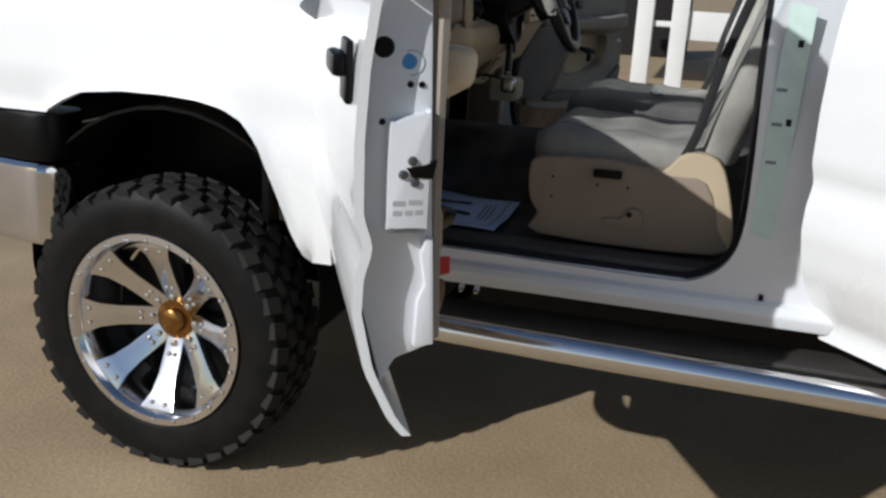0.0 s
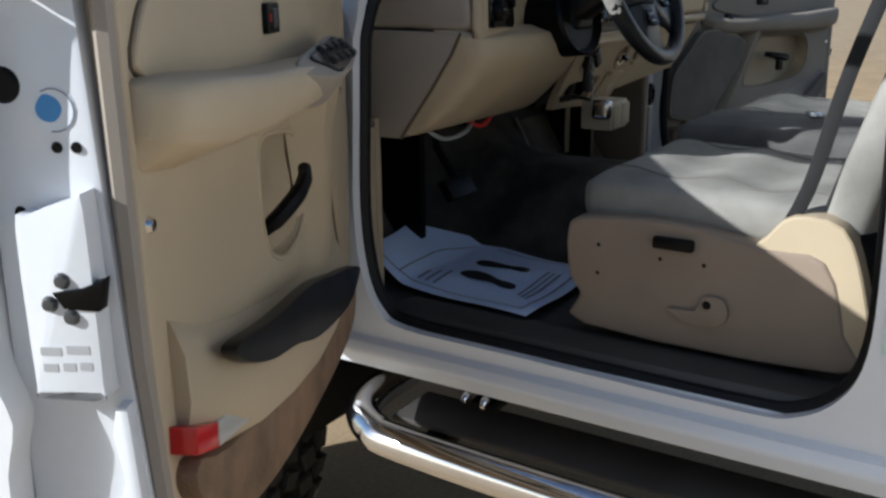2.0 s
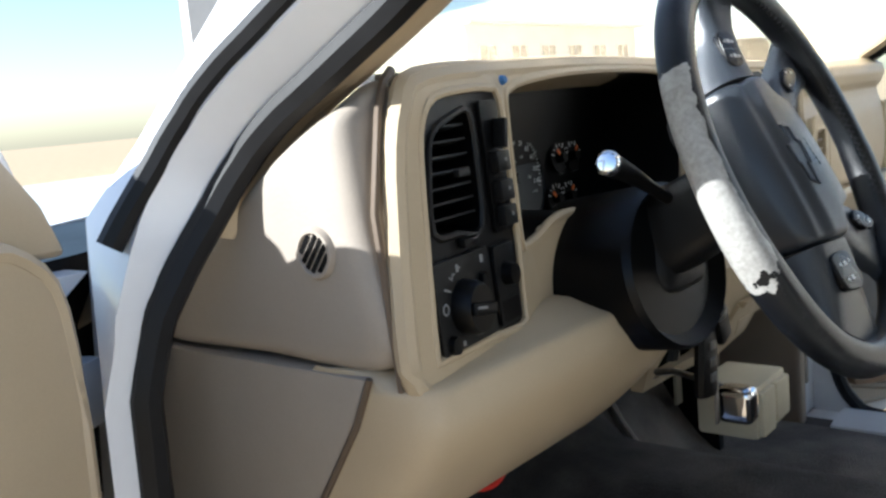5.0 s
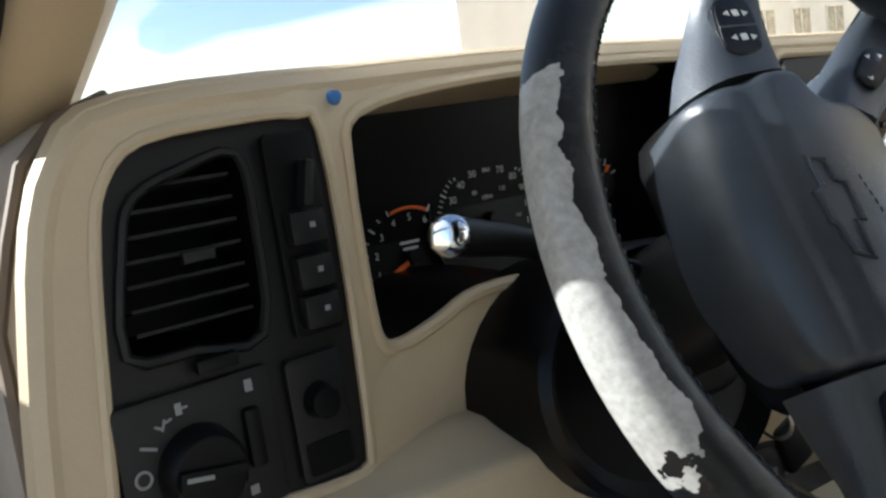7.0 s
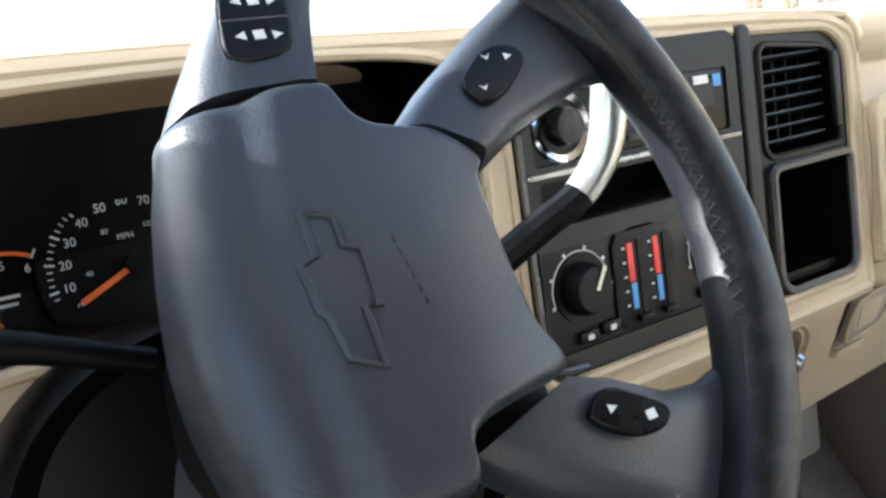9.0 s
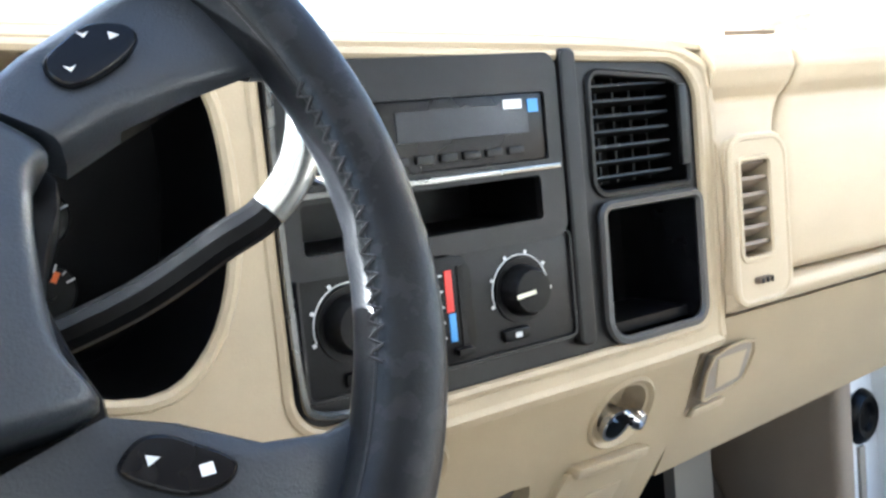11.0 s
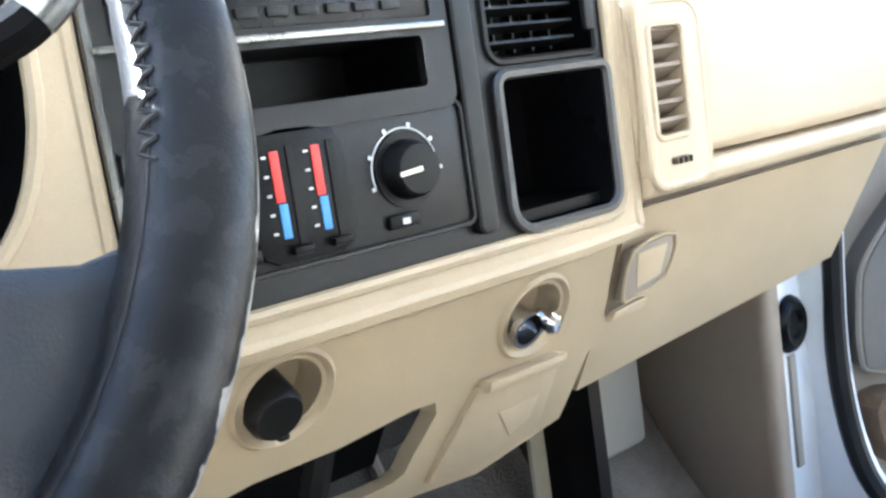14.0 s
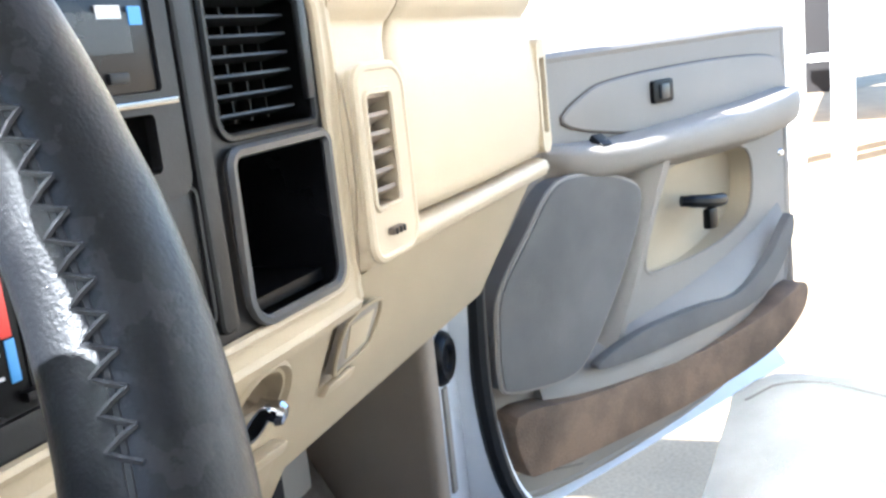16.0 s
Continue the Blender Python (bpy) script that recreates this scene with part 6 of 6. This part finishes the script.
BADGE = [(-0.0140, 0.0315), (-0.0032, 0.0275), (-0.0038, 0.0150), (0.0028, 0.0118), (0.0006, -0.0108), (-0.0049, -0.0095), (-0.0058, -0.0318), (-0.0174, -0.0252), (-0.0190, -0.0090), (-0.0214, -0.0070), (-0.0216, 0.0115), (-0.0150, 0.0135)]
part("badge_outline", sweep([(x, y, pad_z(x, y) - 0.0002) for x, y in BADGE], 0.0021, 6, closed=True), LEATHER, sw, "embossed plain badge outline", local=True)
for k in range(6):
    part("moulded_mark", box((0.017 + 0.0006 * k, 0.0125 - 0.0052 * k, pad_z(0.018, 0.0)), (0.0012, 0.0032, 0.0008), 0.0002), LEATHER, sw, "faint moulded line of unreadable print", local=True)


def to_rim(p):
    """Spokes leave the hub's plane and meet the rim in the rim's own plane."""
    r = math.hypot(p[0], p[1])
    k = min(max(0, r - 0.105) / 0.085, 1)
    v = Vector(p)
    return v.lerp(RIM_M @ Vector((p[0], p[1], p[2] * 0.35)), k)


def spoke(sections, lb):
    """A spoke lofted over sections: two face points and two lower, wider points behind them."""
    rings = []
    for (ax, ay), (bx, by), z, flank_a, flank_b, depth in sections:
        d = Vector((bx - ax, by - ay, 0)).normalized()
        ring = []
        for off, dz in ((-flank_a, depth), (-flank_a * 0.92, depth * 0.62), (-flank_a * 0.45, depth * 0.20), (0.0, 0.028), (0.18, 0.0)):
            base = Vector((ax, ay, z)).lerp(Vector((bx, by, z)), off) if dz == 0.0 else Vector((ax, ay, z)) + d * (off if dz != 0.028 else 0.0)
            ring.append(base - Vector((0, 0, 0.0018 if dz == 0.028 else dz)))
        for off, dz in ((0.82, 0.0), (0.0, 0.028), (flank_b * 0.45, depth * 0.20), (flank_b * 0.92, depth * 0.62), (flank_b, depth)):
            base = Vector((ax, ay, z)).lerp(Vector((bx, by, z)), off) if dz == 0.0 else Vector((bx, by, z)) + d * (off if dz != 0.028 else 0.0)
            ring.append(base - Vector((0, 0, 0.0018 if dz == 0.028 else dz)))
        rings.append([to_rim(p) for p in ring])
    return part("spoke", loft(rings), LEATHER, sw, lb, local=True, angle=50)


spoke([((-0.0250, 0.0915), (0.0195, 0.0915), -0.006, 0.018, 0.004, 0.036), ((-0.0180, 0.110), (0.0235, 0.108), -0.008, 0.015, 0.004, 0.034), ((-0.0085, 0.130), (0.0265, 0.128), -0.010, 0.013, 0.004, 0.032), ((0.0010, 0.150), (0.0305, 0.148), -0.012, 0.011, 0.005, 0.030), ((0.0010, 0.172), (0.0400, 0.168), -0.012, 0.012, 0.008, 0.026), ((-0.0080, 0.196), (0.0560, 0.188), -0.010, 0.010, 0.008, 0.018)], "dark leather spoke with control buttons")
spoke([((0.0640, 0.0665), (0.0870, 0.0500), -0.017, 0.012, 0.006, 0.030), ((0.0840, 0.0865), (0.1080, 0.0625), -0.018, 0.010, 0.006, 0.030), ((0.1130, 0.1075), (0.1370, 0.0745), -0.019, 0.010, 0.006, 0.028), ((0.1420, 0.1250), (0.1620, 0.0830), -0.018, 0.010, 0.006, 0.026), ((0.1560, 0.1400), (0.1860, 0.0830), -0.014, 0.008, 0.008, 0.022)], "dark leather spoke with a round button cluster")
spoke([((0.0300, -0.0705), (0.0800, -0.0560), -0.024, 0.010, 0.004, 0.028), ((0.0560, -0.0925), (0.1000, -0.0640), -0.025, 0.010, 0.004, 0.028), ((0.0880, -0.1110), (0.1250, -0.0790), -0.024, 0.010, 0.004, 0.026), ((0.1120, -0.1270), (0.1480, -0.0835), -0.020, 0.010, 0.005, 0.024), ((0.1260, -0.1480), (0.1720, -0.0790), -0.014, 0.008, 0.006, 0.020)], "dark leather spoke with two buttons")
spoke([((0.0110, -0.0865), (-0.0480, -0.0815), -0.007, 0.004, 0.018, 0.036), ((0.0100, -0.1080), (-0.0500, -0.1050), -0.009, 0.004, 0.018, 0.034), ((0.0100, -0.1300), (-0.0520, -0.1300), -0.011, 0.005, 0.016, 0.030), ((0.0160, -0.1560), (-0.0600, -0.1540), -0.012, 0.008, 0.012, 0.026), ((0.0300, -0.1860), (-0.0760, -0.1760), -0.010, 0.008, 0.010, 0.018)], "dark leather spoke with control buttons")


def button_pad(poly, z, marks, size=1.0):
    part("button_pad", prism(soft(poly, 4), 'z', z - 0.006, z + 0.0022, 0.0016, 3), PIANO, sw, "glossy black button cluster", local=True)
    part("pad_edge", sweep([(x, y, z + 0.0002) for x, y in soft(poly, 4)], 0.0008, 5, closed=True), BLACK, sw, "dark seam round the buttons", local=True)
    for x, y, kind in marks:
        q = {'l': [(0.0022, -0.0020), (0.0022, 0.0020), (-0.0022, 0.0)], 'r': [(-0.0022, -0.0020), (0.0022, 0.0), (-0.0022, 0.0020)], 'b': [(-0.0024, -0.0021), (0.0024, -0.0021), (0.0024, 0.0021), (-0.0024, 0.0021)], 'v': [(-0.0026, 0.0014), (0.0, -0.0018), (0.0026, 0.0014), (0.0, 0.0)]}[kind]
        part("button_mark", prism([(x + a * size, y + b * size) for a, b in q], 'z', z + 0.0021, z + 0.0026), WHITEPR, sw, local=True)


button_pad([(0.0905, 0.0815), (0.1000, 0.0905), (0.1100, 0.0965), (0.1230, 0.0955), (0.1265, 0.0885), (0.1170, 0.0785), (0.1010, 0.0700), (0.0925, 0.0725)], -0.0175, ((0.0985, 0.0765, 'v'), (0.1180, 0.0900, 'r'), (0.1065, 0.0915, 'v')), 0.9)
button_pad([(0.0800, -0.0735), (0.0880, -0.0675), (0.0970, -0.0685), (0.1060, -0.0745), (0.1140, -0.0805), (0.1165, -0.0855), (0.1105, -0.0900), (0.0990, -0.0895), (0.0880, -0.0835), (0.0812, -0.0782)], -0.0238, ((0.0905, -0.0750, 'r'), (0.1065, -0.0835, 'b')), 1.0)
button_pad([(-0.0095, 0.129), (-0.0130, 0.112), (-0.0105, 0.1055), (-0.0020, 0.1035), (0.0105, 0.1055), (0.0155, 0.111), (0.0195, 0.126), (0.0205, 0.137), (0.0150, 0.1425), (0.0010, 0.143), (-0.0060, 0.138)], -0.0085, ((-0.0050, 0.1155, 'l'), (0.0030, 0.1150, 'b'), (0.0108, 0.1140, 'r'), (-0.0015, 0.1320, 'l'), (0.0060, 0.1315, 'b'), (0.0138, 0.1305, 'r')), 1.0)
part("button_gap", prism([(-0.0108, 0.1232), (0.0182, 0.1215), (0.0186, 0.1225), (-0.0105, 0.1242)], 'z', -0.0075, -0.0060), DARKG, sw, local=True)
button_pad([(-0.0340, -0.0950), (-0.0120, -0.0950), (-0.0020, -0.1020), (-0.0020, -0.1240), (-0.0120, -0.1320), (-0.0340, -0.1300), (-0.0400, -0.1220), (-0.0400, -0.1020)], -0.0095, ((-0.0300, -0.1060, 'l'), (-0.0200, -0.1065, 'b'), (-0.0100, -0.1060, 'r'), (-0.0300, -0.1210, 'l'), (-0.0200, -0.1210, 'b')), 1.0)

# ---- seats ----


def seat(name, label, cx, w=0.255, front=-0.232, rise=0.55):
    s = thing(name, label, "car seat", (cx, -0.45, 0.79))

    def cushion(u, v):
        a = 2 * math.pi * u
        y = lerp(front, -0.68, v)
        edge = curve1((0, .06, .9, 1), (0.80, 1.0, 1.0, 0.94), v)
        sx, sz = math.copysign(abs(math.cos(a)) ** 0.45, math.cos(a)), math.copysign(abs(math.sin(a)) ** 0.6, math.sin(a))
        z = 1.035 + (0.075 * curve1((0, .1, 1), (rise, 1, .75), v) if sz > 0 else 0.055) * sz
        if sz > 0.4:
            z -= 0.020 * (1 - abs(sx) ** 3) + 0.006 * math.cos(v * 17) * (abs(sx) < .75)
        return Vector((cx + w * edge * sx, y, z))
    bm = sheet(cushion, 40, 24)
    bmesh.ops.remove_doubles(bm, verts=bm.verts, dist=0.0004)
    bmesh.ops.holes_fill(bm, edges=bm.edges[:])
    part("cushion", bm, CLOTH, s, "grey-beige cloth cushion", angle=60)
    for u in (0.175, 0.325):
        part("piping", sweep([cushion(u, 0.03 + 0.94 * i / 16) + Vector((0, 0, 0.0005)) for i in range(17)], 0.0018, 6), SPEAK, s, "stitched seam")

    def backf(u, v):
        a = 2 * math.pi * u
        ww = curve1((0, .2, .75, 1), (0.235, 0.255, 0.235, 0.17), v)
        sx, sy = math.copysign(abs(math.cos(a)) ** 0.5, math.cos(a)), math.copysign(abs(math.sin(a)) ** 0.6, math.sin(a))
        z = lerp(1.03, 1.60, v)
        y = -0.705 - 0.30 * (z - 1.03) + 0.065 * sy * curve1((0, .9, 1), (1, .9, .4), v)
        if sy > 0.3:
            y -= 0.025 * (1 - abs(sx) ** 3)
        return Vector((cx + ww * sx, y, z))
    bm = sheet(backf, 40, 18)
    bmesh.ops.remove_doubles(bm, verts=bm.verts, dist=0.0004)
    bmesh.ops.holes_fill(bm, edges=bm.edges[:])
    part("backrest", bm, CLOTH, s, "grey-beige cloth backrest", angle=60)
    part("head_rest", box((cx, -0.93, 1.72), (0.27, 0.10, 0.19), 0.045, seg=4), CLOTH, s)
    for x in (-0.06, 0.06):
        part("head_rest_post", sweep([(cx + x, -0.88, 1.56), (cx + x, -0.92, 1.66)], 0.007, 8), CHROME, s)
    o = -1 if cx < 0 else 1
    xs = cx + o * w
    side = [(-0.235, 0.985), (-0.27, 1.015), (-0.45, 1.025), (-0.60, 1.0), (-0.70, 0.99), (-0.74, 0.87), (-0.74, 0.80), (-0.275, 0.80), (-0.265, 0.86), (-0.24, 0.90)]
    part("side_shield", prism(soft(side, 3), 'x', xs + o * 0.035, xs - o * 0.02, 0.012, 3), SEATPL, s, "tan plastic seat side shield")
    part("seat_base", box((cx, -0.47, 0.88), (0.44, 0.42, 0.18), 0.02), SEATPL, s)
    part("seat_switch", box((xs + o * 0.042, -0.445, 0.988), (0.018, 0.075, 0.022), 0.006), BLACK, s, "black seat switch")
    part("recliner_arm", prism(soft([(-0.44, 0.868), (-0.49, 0.872), (-0.505, 0.90), (-0.54, 0.90), (-0.55, 0.87), (-0.53, 0.848), (-0.47, 0.848)], 3), 'x', xs + o * 0.035, xs + o * 0.045, 0.004), SEATPL, s)
    part("recliner_bolt", lathe([(0.0, 0.004), (0.006, 0.003), (0.008, 0.0)], (xs + o * 0.045, -0.512, 0.886), (o, 0, 0), 10), BLACK, s)
    for y, z in ((-0.30, 0.965), (-0.30, 0.91), (-0.42, 0.955), (-0.50, 0.955)):
        part("shield_screw", lathe([(0.0, 0.002), (0.003, 0.0015), (0.004, 0.0)], (xs + o * 0.035, y, z), (o, 0, 0), 8), BLACK, s)
    part("recliner_cover", prism(soft([(-0.60, 1.02), (-0.64, 1.06), (-0.72, 1.05), (-0.76, 0.96), (-0.78, 0.84), (-0.74, 0.81), (-0.62, 0.93), (-0.57, 0.98)], 3), 'x', xs + o * 0.03, xs - o * 0.03, 0.012, 3), TAN_L, s, "tan recliner cover")
    part("belt_strap", sweep(soft([(xs + o * 0.0, -0.60, 0.98), (xs + o * 0.01, -0.655, 1.10), (xs, -0.70, 1.30), (xs - o * 0.01, -0.76, 1.50)], 5, False), 0.012, 6, flat=0.12, up=(1, 0, 0)), BELT, s, "dark seat belt strap")
    return s


seat("driver_seat", "grey-beige cloth driver's seat with tan plastic side, half in sun", -0.475)
seat("passenger_seat", "grey-beige cloth passenger seat in bright sun", 0.485, 0.275, -0.212, 0.85)
cons = thing("middle_seat", "dark grey cloth middle seat between the front seats", "car seat", (0, -0.45, 0.95))
part("middle_cushion", box((0, -0.45, 1.045), (0.34, 0.44, 0.13), 0.035, seg=4), DARKCL, cons)
part("middle_base", box((0, -0.47, 0.93), (0.30, 0.38, 0.14), 0.01), BLACK, cons)
part("buckle", box((0.05, -0.50, 1.12), (0.05, 0.03, 0.012), 0.004, Matrix.Rotation(radians(25), 4, 'Z')), CHROME, cons, "bright buckle plate")

# ---- under the dash ----
pedal = thing("brake_pedal", "black rubber brake pedal on a steel arm", "pedal", (-0.36, 0.30, 0.95))
part("pedal_arm", sweep([(-0.34, 0.36, 1.16), (-0.345, 0.33, 1.03), (-0.35, 0.27, 0.95)], 0.010, 8), BLACK, pedal)
part("pedal_pad", box((-0.355, 0.262, 0.935), (0.12, 0.025, 0.06), 0.008, Matrix.Rotation(radians(-35), 4, 'X')), BLACK, pedal)
ctl = thing("trailer_brake_controller", "small beige brake control box under the dash", "control box", (-0.055, 0.005, 1.062))
part("box_body", box((-0.050, 0.000, 1.104), (0.110, 0.085, 0.074), 0.007), CREAMB, ctl, "beige plastic box")
part("box_lid", box((-0.077, -0.045, 1.102), (0.046, 0.010, 0.062), 0.004), CREAMB, ctl)
part("box_lid", box((-0.025, -0.045, 1.105), (0.050, 0.010, 0.056), 0.004), CREAMB, ctl)
part("mount", box((-0.125, -0.025, 1.124), (0.035, 0.05, 0.05), 0.014, seg=4), CHROME, ctl, "bright metal mount")
part("bracket", sweep([(-0.125, -0.022, 1.136), (-0.118, 0.010, 1.146), (-0.100, 0.075, 1.150), (-0.085, 0.110, 1.140)], 0.005, 8), STEEL, ctl)
keys = thing("key_bunch", "black car key and fob hanging from the ignition", "key", (-0.255, -0.06, 1.26))
part("key_fob", box((-0.276, -0.052, 1.226), (0.042, 0.016, 0.085), 0.010, Matrix.Rotation(radians(8), 4, 'Y')), BLACK, keys, "black remote fob")
for z in (1.246, 1.226, 1.208):
    part("fob_button", box((-0.276, -0.061, z), (0.016, 0.003, 0.010), 0.002), DARKG, keys)
part("key_head", box((-0.245, -0.060, 1.262), (0.030, 0.010, 0.040), 0.008, Matrix.Rotation(radians(-20), 4, 'Y')), BLACK, keys, "black key head")
part("key_blade", box((-0.252, -0.052, 1.170), (0.008, 0.003, 0.055), 0.001), STEEL, keys)
part("key_ring", lathe([(0.013, 0.001), (0.015, 0.0), (0.013, -0.001), (0.0118, 0.0)], (-0.265, -0.060, 1.285), (1, 0.2, 0), 20, close=True), STEEL, keys)
loomg = thing("wiring_loom", "loose grey and red wires under the dash", "cable", (-0.5, 0.15, 1.12))
part("wire", sweep(soft([(-0.68, 0.16, 1.15), (-0.63, 0.13, 1.11), (-0.55, 0.12, 1.115), (-0.48, 0.14, 1.14)], 6, False), 0.005, 6), GREYW, loomg)
part("wire", sweep(soft([(-0.52, 0.13, 1.13), (-0.47, 0.12, 1.12), (-0.40, 0.13, 1.15)], 6, False), 0.005, 6), REDPR, loomg, "red wire")
part("wire", sweep(soft([(-0.60, 0.15, 1.16), (-0.50, 0.17, 1.12), (-0.38, 0.16, 1.14), (-0.33, 0.18, 1.2)], 6, False), 0.007, 6), BLACK, loomg)


heater = thing("heater_box", "grey plastic heater box under the glove box", "heater", (0.56, 0.40, 0.95))
part("box_body", box((0.585, 0.40, 1.03), (0.17, 0.12, 0.24), 0.014, seg=3), TAUPE, heater)
part("support_strip", box((0.462, 0.345, 1.02), (0.026, 0.008, 0.26), 0.003), CREAMB, heater, "pale metal support strip")


# ---- distance ----
tower = thing("white_block", "tall plain white block behind the yard", "building", (24, 32, 0))
part("wall", box((26.5, 32.0, 6.0), (7.6, 0.5, 12.0), 0.05), STUCCO, tower)
shed = thing("white_building", "white rendered building across the yard, in full sun", "building", (51, 32, 0))
part("wall", box((51.0, 32.0, 3.0), (20.0, 0.4, 6.0)), STUCCO, shed)
part("roof_edge", box((51.0, 31.7, 6.1), (20.6, 1.2, 0.2), 0.03), STUCCO, shed)
for i in range(6):
    x = 43.0 + 3.2 * i
    w = part("window", plate(rr(x - 0.85, 2.8, x + 0.85, 4.9, 0.02), [rr(x - 0.78, 2.87, x - 0.03, 4.83, 0.01), rr(x + 0.03, 2.87, x + 0.78, 4.83, 0.01)], 'y', 31.74, 31.80), STUCCO, shed)
    part("pane", box((x, 31.78, 3.85), (1.6, 0.02, 2.0)), PIANO, w)
porch = thing("carport", "white carport with square posts beside the yard", "carport", (10, -2, 0))
part("carport_roof", box((11.5, -3.0, 2.75), (5.0, 12.0, 0.2), 0.03), STUCCO, porch)
for y in (-8.0, -5.0, -2.0):
    part("post", box((9.4, y, 1.32), (0.22, 0.22, 2.65), 0.02), STUCCO, porch)
part("back_wall", box((13.8, -5.2, 1.4), (0.2, 7.6, 2.8)), STUCCO, porch, "pale rear wall")

hut = thing("shaded_shed", "low brown timber shed behind the posts, deep shade put into its colour", "shed", (17.5, 0.7, 0))
part("wall", box((17.9, 0.72, 1.3), (0.8, 1.5, 2.6), 0.02), BROWN_SHADE, hut)
part("roof", box((17.9, 0.72, 2.64), (1.1, 1.8, 0.08), 0.02), BROWN_SHADE, hut)
fence = thing("yard_fence", "white painted post and rail fence beside the carport", "fence", (9.4, 0.0, 0))
for y in (0.27, -0.17, -0.95):
    part("post", box((9.4, y, 1.3), (0.2, 0.21, 2.6), 0.015), STUCCO, fence)
for y, z, w, h in ((0.05, 1.0, 0.24, 0.07), (-0.56, 1.0, 0.58, 0.36), (-0.56, 1.42, 0.58, 0.08)):
    part("rail", box((9.4, y, z), (0.06, w, h), 0.01), STUCCO, fence)
